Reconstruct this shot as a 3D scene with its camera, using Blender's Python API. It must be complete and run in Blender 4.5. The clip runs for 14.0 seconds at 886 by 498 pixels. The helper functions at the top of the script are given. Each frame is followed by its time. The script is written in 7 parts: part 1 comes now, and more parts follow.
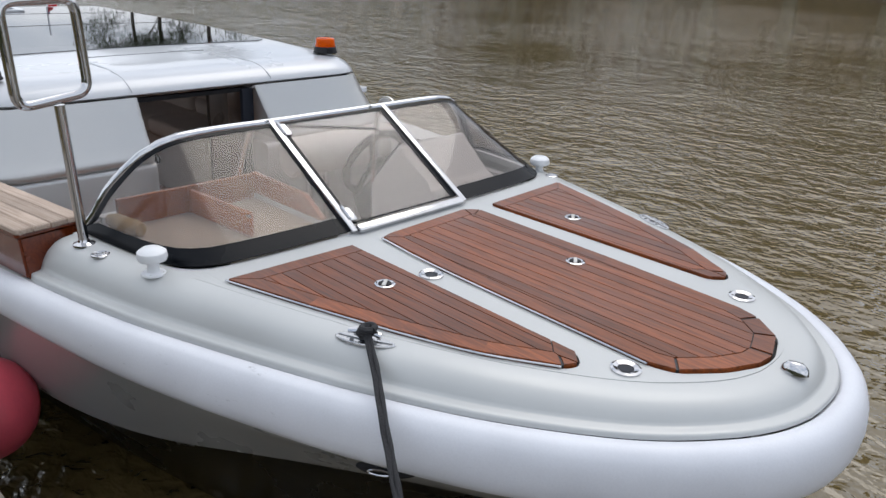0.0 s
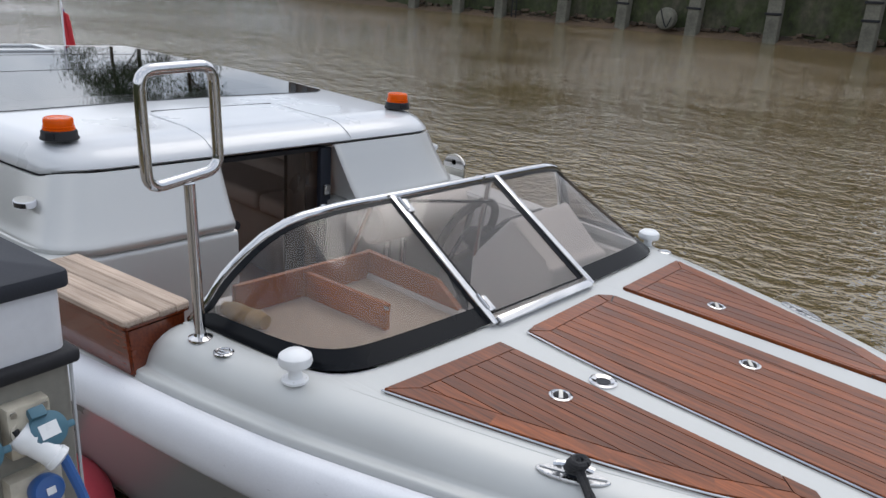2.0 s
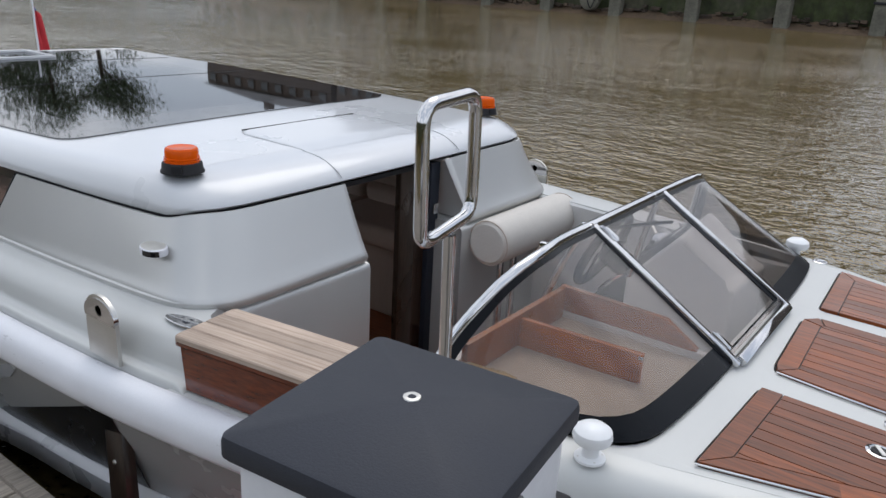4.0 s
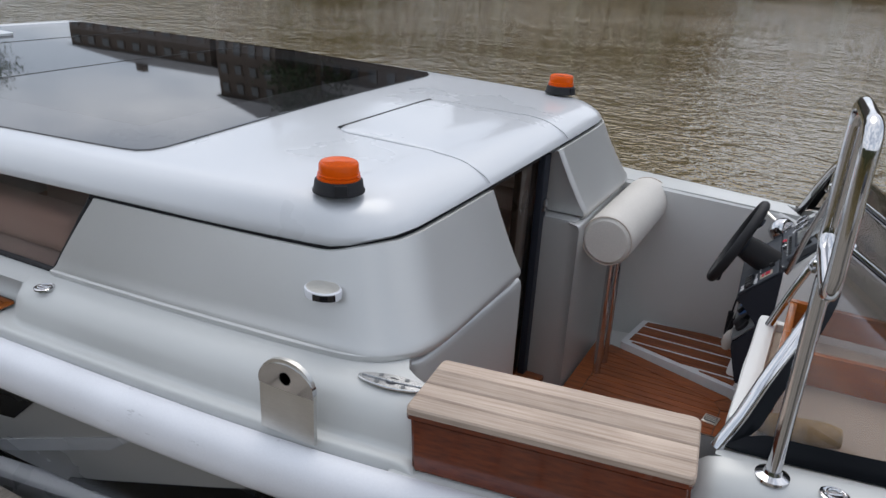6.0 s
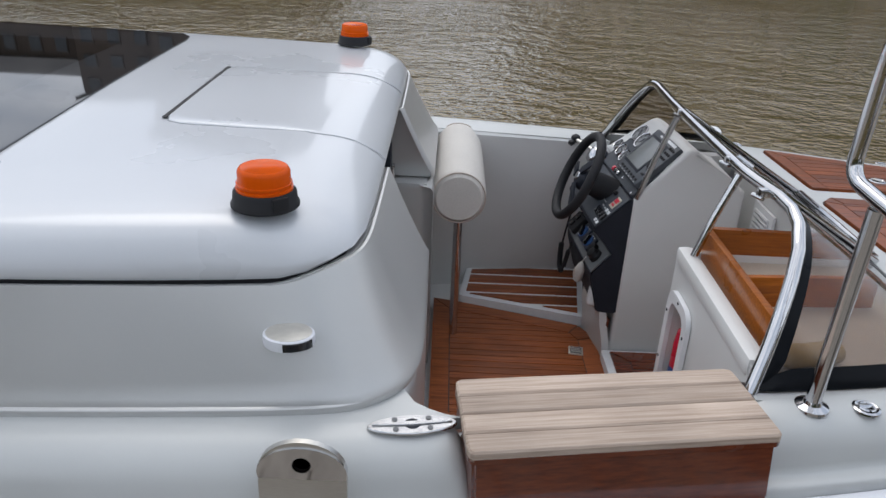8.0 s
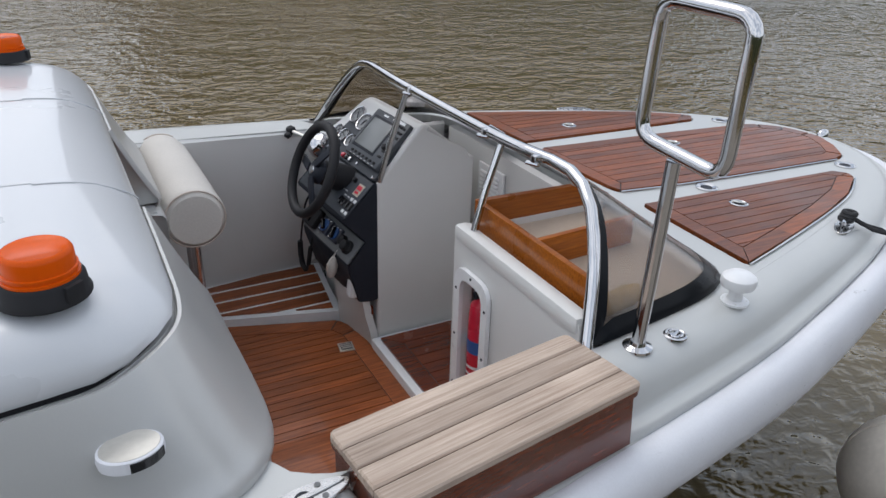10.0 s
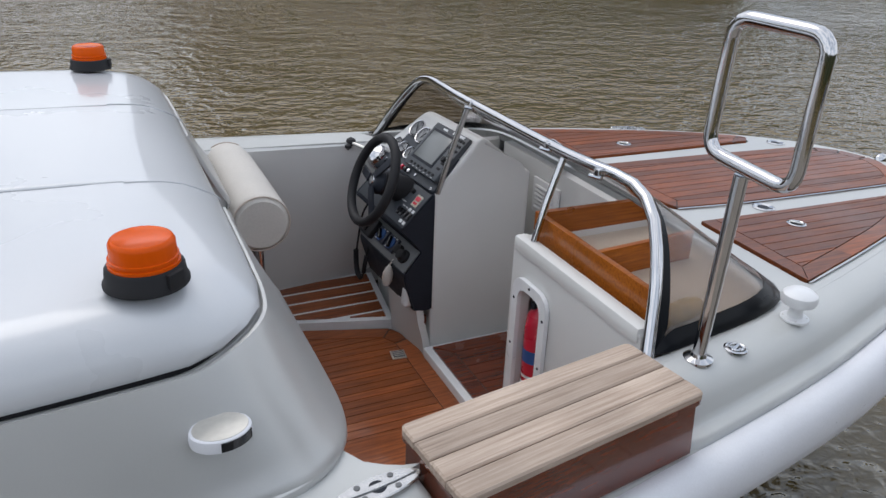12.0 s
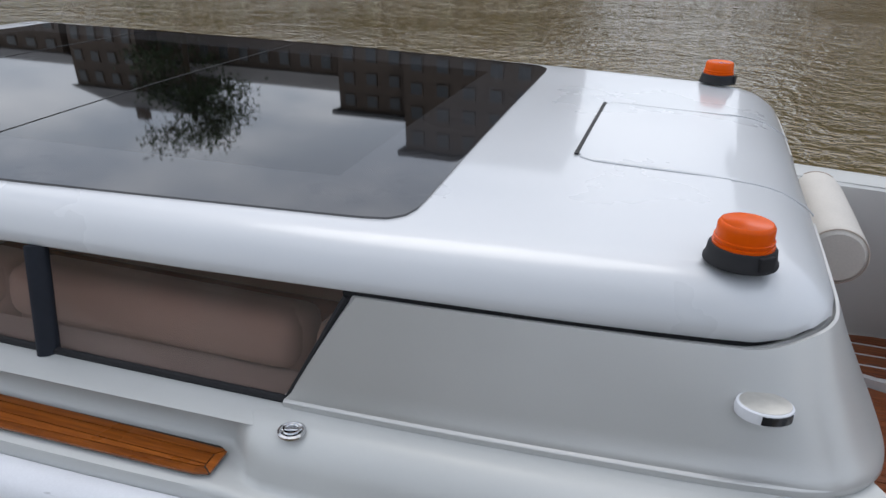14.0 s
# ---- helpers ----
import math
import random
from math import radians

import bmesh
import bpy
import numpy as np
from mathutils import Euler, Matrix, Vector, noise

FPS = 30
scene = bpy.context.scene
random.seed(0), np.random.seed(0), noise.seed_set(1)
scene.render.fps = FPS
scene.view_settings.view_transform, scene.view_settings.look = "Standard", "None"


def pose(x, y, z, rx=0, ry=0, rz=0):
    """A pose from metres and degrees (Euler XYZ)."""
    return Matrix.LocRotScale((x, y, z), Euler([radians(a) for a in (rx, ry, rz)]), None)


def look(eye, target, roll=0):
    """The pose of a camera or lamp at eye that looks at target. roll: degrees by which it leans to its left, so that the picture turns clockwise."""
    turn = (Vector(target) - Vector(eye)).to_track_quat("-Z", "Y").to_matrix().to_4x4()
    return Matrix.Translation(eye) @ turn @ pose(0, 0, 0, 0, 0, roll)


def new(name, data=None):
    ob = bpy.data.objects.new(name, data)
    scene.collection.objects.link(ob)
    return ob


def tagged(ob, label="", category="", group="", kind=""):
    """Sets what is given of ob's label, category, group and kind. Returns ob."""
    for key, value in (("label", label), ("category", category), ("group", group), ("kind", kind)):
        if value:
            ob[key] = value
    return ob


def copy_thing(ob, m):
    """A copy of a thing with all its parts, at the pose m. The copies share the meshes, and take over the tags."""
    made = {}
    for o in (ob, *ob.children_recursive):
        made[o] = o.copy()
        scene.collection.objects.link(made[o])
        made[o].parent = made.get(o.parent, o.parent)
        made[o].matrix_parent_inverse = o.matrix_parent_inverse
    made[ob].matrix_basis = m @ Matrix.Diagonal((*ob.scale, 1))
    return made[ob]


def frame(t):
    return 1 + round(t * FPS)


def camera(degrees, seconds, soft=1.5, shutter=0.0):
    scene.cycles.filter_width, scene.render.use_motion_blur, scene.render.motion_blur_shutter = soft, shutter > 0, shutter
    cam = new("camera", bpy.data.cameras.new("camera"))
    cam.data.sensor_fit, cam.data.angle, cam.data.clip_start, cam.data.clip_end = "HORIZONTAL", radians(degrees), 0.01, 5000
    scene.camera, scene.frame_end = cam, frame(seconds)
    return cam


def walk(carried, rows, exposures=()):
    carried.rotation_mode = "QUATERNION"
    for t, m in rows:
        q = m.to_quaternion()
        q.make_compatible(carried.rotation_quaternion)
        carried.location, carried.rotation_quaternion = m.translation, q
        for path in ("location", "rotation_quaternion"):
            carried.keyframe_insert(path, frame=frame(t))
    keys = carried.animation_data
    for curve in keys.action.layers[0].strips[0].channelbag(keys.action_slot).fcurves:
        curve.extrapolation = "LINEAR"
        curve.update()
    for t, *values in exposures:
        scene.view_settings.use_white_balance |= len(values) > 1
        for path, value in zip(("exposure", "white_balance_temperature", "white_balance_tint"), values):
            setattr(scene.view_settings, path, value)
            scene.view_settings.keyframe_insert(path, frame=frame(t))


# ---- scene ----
cam = camera(60.4, 14.0)
PATH = [
    (0, (0.042, 0.008, 2.146), (-1.243, 1.354, 1.414), 2.4),
    (0.5, (-0.099, -0.051, 2.175), (-1.375, 1.31, 1.455), 3.3),
    (1, (-0.252, -0.045, 2.2), (-1.535, 1.323, 1.502), 3.8),
    (1.5, (-0.423, -0.065, 2.215), (-1.704, 1.317, 1.545), 3.9),
    (2, (-0.588, -0.158, 2.197), (-1.847, 1.256, 1.552), 4.1),
    (2.5, (-0.795, -0.279, 2.223), (-2.025, 1.158, 1.574), 4.1),
    (3, (-1.007, -0.341, 2.205), (-2.193, 1.129, 1.547), 4.1),
    (3.5, (-1.234, -0.387, 2.219), (-2.374, 1.117, 1.556), 4.0),
    (4, (-1.473, -0.474, 2.203), (-2.576, 1.054, 1.532), 3.2),
    (4.2, (-1.584, -0.529, 2.202), (-2.674, 1.009, 1.534), 3.1),
    (6.3, (-2.565, -0.612, 2.195), (-3.327, 1.072, 1.425), 3.0),
    (6.5, (-2.626, -0.608, 2.189), (-3.33, 1.095, 1.413), 2.8),
    (7, (-2.824, -0.529, 2.164), (-3.329, 1.227, 1.351), 2.9),
    (7.5, (-3.024, -0.466, 2.164), (-3.278, 1.331, 1.322), 3.0),
    (8, (-3.231, -0.466, 2.158), (-3.217, 1.344, 1.306), 2.8),
    (8.5, (-3.35, -0.428, 2.158), (-3.069, 1.353, 1.292), 2.4),
    (9, (-3.416, -0.293, 2.149), (-2.886, 1.424, 1.271), 2.5),
    (9.2, (-3.439, -0.255, 2.163), (-2.825, 1.428, 1.273), 2.3),
    (11.3, (-3.64, -0.213, 2.167), (-2.642, 1.299, 1.319), 1.9),
    (11.5, (-3.644, -0.228, 2.161), (-2.676, 1.308, 1.322), 1.9),
    (12, (-3.625, -0.249, 2.159), (-2.846, 1.393, 1.323), 2.2),
    (12.5, (-3.57, -0.285, 2.159), (-3.12, 1.476, 1.323), 2.1),
    (13, (-3.569, -0.348, 2.149), (-3.482, 1.472, 1.324), 1.8),
    (13.5, (-3.646, -0.407, 2.147), (-3.904, 1.403, 1.337), 1.6),
    (14, (-3.737, -0.465, 2.163), (-4.278, 1.279, 1.349), 1.6),
]
walk(cam, [(t, look(eye, target, roll)) for t, eye, target, roll in PATH])

# ---- light ----
world = bpy.data.worlds.new("world")
scene.world = world
world.use_nodes = True
wn, wl = world.node_tree.nodes, world.node_tree.links
wn.clear()
SUN_EL, SUN_ROT = 58.0, -22.0
sky = wn.new("ShaderNodeTexSky")
sky.sky_type, sky.sun_disc = "NISHITA", False
sky.sun_elevation, sky.sun_rotation = radians(SUN_EL), radians(SUN_ROT)
sky.dust_density, sky.air_density = 5.0, 1.0
sky_in = wn.new("ShaderNodeBackground")
sky_in.inputs["Strength"].default_value = 0.03
wl.new(sky.outputs[0], sky_in.inputs["Color"])
coord = wn.new("ShaderNodeTexCoord")
stretch = wn.new("ShaderNodeMapping")
stretch.inputs["Scale"].default_value = (1.0, 1.0, 2.6)
wl.new(coord.outputs["Generated"], stretch.inputs["Vector"])
cloud = wn.new("ShaderNodeTexNoise")
cloud.inputs["Scale"].default_value, cloud.inputs["Detail"].default_value, cloud.inputs["Roughness"].default_value = 2.2, 6.0, 0.55
wl.new(stretch.outputs[0], cloud.inputs["Vector"])
tone = wn.new("ShaderNodeValToRGB")
tone.color_ramp.elements[0].position, tone.color_ramp.elements[0].color = 0.40, (0.50, 0.575, 0.70, 1)
tone.color_ramp.elements[1].position, tone.color_ramp.elements[1].color = 0.60, (1.04, 1.08, 1.16, 1)
wl.new(cloud.outputs["Fac"], tone.inputs["Fac"])
cloud_in = wn.new("ShaderNodeBackground")
cloud_in.inputs["Strength"].default_value = 1.14
wl.new(tone.outputs[0], cloud_in.inputs["Color"])
both = wn.new("ShaderNodeAddShader")
wl.new(sky_in.outputs[0], both.inputs[0])
wl.new(cloud_in.outputs[0], both.inputs[1])
world_out = wn.new("ShaderNodeOutputWorld")
wl.new(both.outputs[0], world_out.inputs["Surface"])

sun = new("sun", bpy.data.lights.new("sun", "SUN"))
sun.data.energy, sun.data.angle, sun.data.color = 0.6, radians(34), (1.0, 0.98, 0.95)
sun.matrix_world = look((0, 0, 0), (math.sin(radians(SUN_ROT)) * -math.cos(radians(SUN_EL)), math.cos(radians(SUN_ROT)) * -math.cos(radians(SUN_EL)), -math.sin(radians(SUN_EL))))
scene.view_settings.exposure = 0.0


# ---- materials ----
def material(name, colour, rough=0.5, metal=0.0, coat=0.0, grain=0.0, grain_scale=60.0, stain=0.06, stain_scale=3.0, bump=0.0, bump_scale=80.0,
             squeeze=(1, 1, 1), random_tint=0.0, spec=0.5, rough_var=0.08, scuff=0.0):
    """A painted or solid surface: fine grain, slow stains, worn gloss and a little relief."""
    m = bpy.data.materials.new(name)
    m.use_nodes = True
    n, l = m.node_tree.nodes, m.node_tree.links
    p = n["Principled BSDF"]
    p.inputs["Metallic"].default_value = metal
    p.inputs["Specular IOR Level"].default_value = spec
    p.inputs["Coat Weight"].default_value = coat
    p.inputs["Coat Roughness"].default_value = 0.06
    tc = n.new("ShaderNodeTexCoord")
    mp = n.new("ShaderNodeMapping")
    mp.inputs["Scale"].default_value = squeeze
    l.new(tc.outputs["Object"], mp.inputs["Vector"])
    fine = n.new("ShaderNodeTexNoise")
    fine.inputs["Scale"].default_value, fine.inputs["Detail"].default_value = grain_scale, 4.0
    l.new(mp.outputs[0], fine.inputs["Vector"])
    slow = n.new("ShaderNodeTexNoise")
    slow.inputs["Scale"].default_value, slow.inputs["Detail"].default_value = stain_scale, 5.0
    l.new(tc.outputs["Object"], slow.inputs["Vector"])

    def around(source, amount):
        r = n.new("ShaderNodeMapRange")
        r.inputs["From Min"].default_value, r.inputs["From Max"].default_value = 0.25, 0.75
        r.inputs["To Min"].default_value, r.inputs["To Max"].default_value = 1 - amount, 1 + amount
        l.new(source, r.inputs["Value"])
        return r.outputs[0]

    f = n.new("ShaderNodeMath")
    f.operation = "MULTIPLY"
    l.new(around(fine.outputs["Fac"], grain), f.inputs[0])
    l.new(around(slow.outputs["Fac"], stain), f.inputs[1])
    value = f.outputs[0]
    if random_tint:
        info = n.new("ShaderNodeObjectInfo")
        g = n.new("ShaderNodeMapRange")
        g.inputs["To Min"].default_value, g.inputs["To Max"].default_value = 1 - random_tint, 1 + random_tint
        l.new(info.outputs["Random"], g.inputs["Value"])
        k = n.new("ShaderNodeMath")
        k.operation = "MULTIPLY"
        l.new(value, k.inputs[0])
        l.new(g.outputs[0], k.inputs[1])
        value = k.outputs[0]
    if scuff:
        sm = n.new("ShaderNodeMapping")
        sm.inputs["Scale"].default_value = (0.35, 0.6, 1.3)
        l.new(tc.outputs["Object"], sm.inputs["Vector"])
        marks = n.new("ShaderNodeTexNoise")
        marks.inputs["Scale"].default_value, marks.inputs["Detail"].default_value, marks.inputs["Roughness"].default_value = 26.0, 5.0, 0.7
        l.new(sm.outputs[0], marks.inputs["Vector"])
        sr = n.new("ShaderNodeMapRange")
        sr.inputs["From Min"].default_value, sr.inputs["From Max"].default_value = 0.665, 0.73
        sr.inputs["To Min"].default_value, sr.inputs["To Max"].default_value = 1.0, 1.0 - scuff
        l.new(marks.outputs["Fac"], sr.inputs["Value"])
        k = n.new("ShaderNodeMath")
        k.operation = "MULTIPLY"
        l.new(value, k.inputs[0])
        l.new(sr.outputs[0], k.inputs[1])
        value = k.outputs[0]
    mix = n.new("ShaderNodeVectorMath")
    mix.operation = "SCALE"
    mix.inputs[0].default_value = colour
    l.new(value, mix.inputs["Scale"])
    l.new(mix.outputs[0], p.inputs["Base Color"])
    rr = n.new("ShaderNodeMapRange")
    rr.inputs["From Min"].default_value, rr.inputs["From Max"].default_value = 0.3, 0.7
    rr.inputs["To Min"].default_value, rr.inputs["To Max"].default_value = max(0.02, rough - rough_var), min(1.0, rough + rough_var)
    l.new(slow.outputs["Fac"], rr.inputs["Value"])
    l.new(rr.outputs[0], p.inputs["Roughness"])
    if bump:
        b = n.new("ShaderNodeTexNoise")
        b.inputs["Scale"].default_value, b.inputs["Detail"].default_value = bump_scale, 3.0
        l.new(mp.outputs[0], b.inputs["Vector"])
        bn = n.new("ShaderNodeBump")
        bn.inputs["Strength"].default_value, bn.inputs["Distance"].default_value = bump, 0.004
        l.new(b.outputs["Fac"], bn.inputs["Height"])
        l.new(bn.outputs[0], p.inputs["Normal"])
    return m


def glass(name, tint, haze=0.05, haze_colour=(0.6, 0.58, 0.55), ior=1.45):
    """A thin pane: light goes straight through with a tint, dust scatters a little, the face is glossy."""
    m = bpy.data.materials.new(name)
    m.use_nodes = True
    n, l = m.node_tree.nodes, m.node_tree.links
    n.clear()
    clear = n.new("ShaderNodeBsdfTransparent")
    clear.inputs["Color"].default_value = (*tint, 1)
    dust = n.new("ShaderNodeBsdfDiffuse")
    dust.inputs["Color"].default_value = (*haze_colour, 1)
    tc = n.new("ShaderNodeTexCoord")
    ns = n.new("ShaderNodeTexNoise")
    ns.inputs["Scale"].default_value, ns.inputs["Detail"].default_value = 5.0, 6.0
    l.new(tc.outputs["Object"], ns.inputs["Vector"])
    rg = n.new("ShaderNodeMapRange")
    rg.inputs["From Min"].default_value, rg.inputs["From Max"].default_value = 0.3, 0.75
    rg.inputs["To Min"].default_value, rg.inputs["To Max"].default_value = haze * 0.4, haze * 1.7
    l.new(ns.outputs["Fac"], rg.inputs["Value"])
    m1 = n.new("ShaderNodeMixShader")
    l.new(rg.outputs[0], m1.inputs[0])
    l.new(clear.outputs[0], m1.inputs[1])
    l.new(dust.outputs[0], m1.inputs[2])
    shine = n.new("ShaderNodeBsdfGlossy")
    shine.inputs["Roughness"].default_value = 0.03
    lw = n.new("ShaderNodeLayerWeight")
    lw.inputs["Blend"].default_value = 0.5
    pw = n.new("ShaderNodeMath")
    pw.operation = "POWER"
    pw.inputs[1].default_value = 4.5
    l.new(lw.outputs["Facing"], pw.inputs[0])
    fr = n.new("ShaderNodeMapRange")
    fr.inputs["To Min"].default_value, fr.inputs["To Max"].default_value = ((ior - 1) / (ior + 1)) ** 2, 1.0
    l.new(pw.outputs[0], fr.inputs["Value"])
    m2 = n.new("ShaderNodeMixShader")
    l.new(fr.outputs[0], m2.inputs[0])
    l.new(m1.outputs[0], m2.inputs[1])
    l.new(shine.outputs[0], m2.inputs[2])
    out = n.new("ShaderNodeOutputMaterial")
    l.new(m2.outputs[0], out.inputs["Surface"])
    return m


def wood(name, dark, light, rough=0.3, coat=0.6, along=(1.5, 28, 28), random_tint=0.18, bump=0.15, turn=0.0):
    """Timber with grain along its plank, tinted plank by plank."""
    m = bpy.data.materials.new(name)
    m.use_nodes = True
    n, l = m.node_tree.nodes, m.node_tree.links
    p = n["Principled BSDF"]
    p.inputs["Coat Weight"].default_value, p.inputs["Coat Roughness"].default_value = coat, 0.08
    p.inputs["Specular IOR Level"].default_value = 0.25
    tc = n.new("ShaderNodeTexCoord")
    info = n.new("ShaderNodeObjectInfo")
    off = n.new("ShaderNodeVectorMath")
    off.operation = "ADD"
    l.new(tc.outputs["Object"], off.inputs[0])
    l.new(info.outputs["Random"], off.inputs[1])
    mp = n.new("ShaderNodeMapping")
    mp.inputs["Scale"].default_value = along
    spin = n.new("ShaderNodeVectorRotate")
    spin.rotation_type = "Z_AXIS"
    spin.inputs["Angle"].default_value = radians(-turn)
    l.new(off.outputs[0], spin.inputs["Vector"])
    l.new(spin.outputs[0], mp.inputs["Vector"])
    g = n.new("ShaderNodeTexNoise")
    g.inputs["Scale"].default_value, g.inputs["Detail"].default_value, g.inputs["Roughness"].default_value = 4.0, 8.0, 0.65
    l.new(mp.outputs[0], g.inputs["Vector"])
    ramp = n.new("ShaderNodeValToRGB")
    ramp.color_ramp.elements[0].position, ramp.color_ramp.elements[0].color = 0.3, (*dark, 1)
    ramp.color_ramp.elements[1].position, ramp.color_ramp.elements[1].color = 0.72, (*light, 1)
    l.new(g.outputs["Fac"], ramp.inputs["Fac"])
    slow = n.new("ShaderNodeTexNoise")
    slow.inputs["Scale"].default_value, slow.inputs["Detail"].default_value = 4.0, 4.0
    l.new(tc.outputs["Object"], slow.inputs["Vector"])
    st = n.new("ShaderNodeMapRange")
    st.inputs["From Min"].default_value, st.inputs["From Max"].default_value = 0.3, 0.7
    st.inputs["To Min"].default_value, st.inputs["To Max"].default_value = 0.88, 1.1
    l.new(slow.outputs["Fac"], st.inputs["Value"])
    rt = n.new("ShaderNodeMapRange")
    rt.inputs["To Min"].default_value, rt.inputs["To Max"].default_value = 1 - random_tint, 1 + random_tint
    l.new(info.outputs["Random"], rt.inputs["Value"])
    k = n.new("ShaderNodeMath")
    k.operation = "MULTIPLY"
    l.new(st.outputs[0], k.inputs[0])
    l.new(rt.outputs[0], k.inputs[1])
    sc = n.new("ShaderNodeVectorMath")
    sc.operation = "SCALE"
    l.new(ramp.outputs[0], sc.inputs[0])
    l.new(k.outputs[0], sc.inputs["Scale"])
    l.new(sc.outputs[0], p.inputs["Base Color"])
    rr = n.new("ShaderNodeMapRange")
    rr.inputs["From Min"].default_value, rr.inputs["From Max"].default_value = 0.3, 0.7
    rr.inputs["To Min"].default_value, rr.inputs["To Max"].default_value = rough - 0.08, rough + 0.1
    l.new(slow.outputs["Fac"], rr.inputs["Value"])
    l.new(rr.outputs[0], p.inputs["Roughness"])
    bn = n.new("ShaderNodeBump")
    bn.inputs["Strength"].default_value, bn.inputs["Distance"].default_value = bump, 0.002
    l.new(g.outputs["Fac"], bn.inputs["Height"])
    l.new(bn.outputs[0], p.inputs["Normal"])
    return m


SILVER = material("silver_gelcoat", (0.488, 0.496, 0.486), rough=0.42, metal=0.12, coat=0.15, grain=0.03, grain_scale=900, stain=0.05, stain_scale=2.5, bump=0.03, bump_scale=300)
CABIN = material("cabin_gelcoat", (0.505, 0.505, 0.495), rough=0.36, metal=0.5, coat=0.2, grain=0.03, grain_scale=900, stain=0.05, stain_scale=2.0, bump=0.03, bump_scale=300)
HULL = material("hull_grey_paint", (0.32, 0.315, 0.305), rough=0.3, coat=0.35, grain=0.03, grain_scale=500, stain=0.08, stain_scale=2.0)
STRAKE = material("white_vinyl_strake", (0.67, 0.68, 0.715), rough=0.45, scuff=0.35, grain=0.03, grain_scale=200, stain=0.06, stain_scale=5.0, bump=0.05, bump_scale=120)
ROOF = material("white_roof_gelcoat", (0.525, 0.54, 0.56), rough=0.3, coat=0.6, grain=0.015, grain_scale=500, stain=0.03, stain_scale=2.0, rough_var=0.05)
WHITE = material("white_plastic", (0.72, 0.73, 0.74), rough=0.35, grain=0.02, stain=0.06, stain_scale=12)
ROOF_GLASS = glass("black_roof_glass", (0.15, 0.15, 0.16), haze=0.002, ior=1.92)
CHROME = material("polished_steel", (0.56, 0.56, 0.57), rough=0.09, metal=1.0, stain=0.06, stain_scale=20, rough_var=0.05)
BRUSHED = material("brushed_steel", (0.58, 0.57, 0.54), rough=0.36, metal=1.0, grain=0.06, grain_scale=60, squeeze=(1, 1, 12), stain=0.08, stain_scale=10)
CLEAT_STEEL = material("satin_cleat_steel", (0.50, 0.50, 0.50), rough=0.24, metal=1.0, grain=0.06, grain_scale=80, stain=0.12, stain_scale=25)
TEAK = wood("varnished_teak", (0.074, 0.018, 0.004), (0.268, 0.067, 0.0135), rough=0.36, coat=0.24, random_tint=0.32)
TEAK_FLOOR = wood("oiled_teak_floor", (0.125, 0.031, 0.010), (0.37, 0.110, 0.034), rough=0.4, coat=0.35)
TEAK_ORANGE = wood("golden_varnish", (0.21, 0.049, 0.004), (0.47, 0.142, 0.013), rough=0.3, coat=0.4)
TEAK_STRIP = wood("side_strip_varnish", (0.15, 0.036, 0.005), (0.36, 0.105, 0.016), rough=0.25, coat=0.6)
TEAK_RED = wood("red_varnish_mahogany", (0.070, 0.011, 0.003), (0.165, 0.031, 0.007), rough=0.2, coat=0.85)
TEAK_BARE = wood("weathered_teak", (0.29, 0.215, 0.165), (0.53, 0.435, 0.36), rough=0.78, coat=0.0, along=(1.1, 40, 40), random_tint=0.12, bump=0.3, turn=8.7)
# paler version of the silver gelcoat: cockpit light is put into its colour
LIT_SILVER = material("brightened_silver_gelcoat", (0.63, 0.63, 0.615), rough=0.4, grain=0.02, grain_scale=600, stain=0.05, stain_scale=2.5, bump=0.02, bump_scale=300)
PLATE = material("grey_switch_plate", (0.12, 0.125, 0.13), rough=0.5, grain=0.04, stain=0.1, stain_scale=15)
PLOTTER = material("slate_plotter_case", (0.055, 0.062, 0.072), rough=0.45, grain=0.03, stain=0.08, stain_scale=20)
CAULK = material("black_caulking", (0.02, 0.02, 0.022), rough=0.6, stain=0.1)
RUBBER = material("black_rubber", (0.016, 0.016, 0.018), rough=0.6, spec=0.25, grain=0.05, stain=0.15, stain_scale=20, bump=0.1)
BLACK = material("black_panel", (0.016, 0.019, 0.027), rough=0.5, spec=0.22, grain=0.04, stain=0.12, stain_scale=15)
BLACK_GLOSS = material("black_screen", (0.01, 0.01, 0.012), rough=0.08, stain=0.05)
SCREEN = material("unlit_screen", (0.17, 0.18, 0.18), rough=0.2, stain=0.05)
FRIT = material("black_glass_border", (0.004, 0.005, 0.007), rough=0.3, stain=0.1, spec=0.12)
CREAM = material("cream_leather", (0.55, 0.52, 0.48), rough=0.6, grain=0.05, grain_scale=140, stain=0.06, stain_scale=6, bump=0.25, bump_scale=260)
CARPET = material("cream_carpet", (0.52, 0.45, 0.37), rough=0.95, grain=0.12, grain_scale=300, stain=0.07, stain_scale=6, bump=0.5, bump_scale=500)
SEAT_BROWN = material("taupe_upholstery", (0.50, 0.425, 0.37), rough=0.75, grain=0.08, grain_scale=200, stain=0.1, stain_scale=4, bump=0.2)
ORANGE = material("orange_lens", (0.64, 0.085, 0.003), rough=0.22, spec=0.12, coat=0.05, grain=0.05, grain_scale=90, squeeze=(1, 1, 0.05), stain=0.05, stain_scale=10)
RED = material("red_fender_vinyl", (0.80, 0.11, 0.15), rough=0.4, stain=0.12, stain_scale=6, grain=0.03)
RED_PAINT = material("red_paint", (0.56, 0.018, 0.045), rough=0.3, coat=0.4, stain=0.08, stain_scale=10)
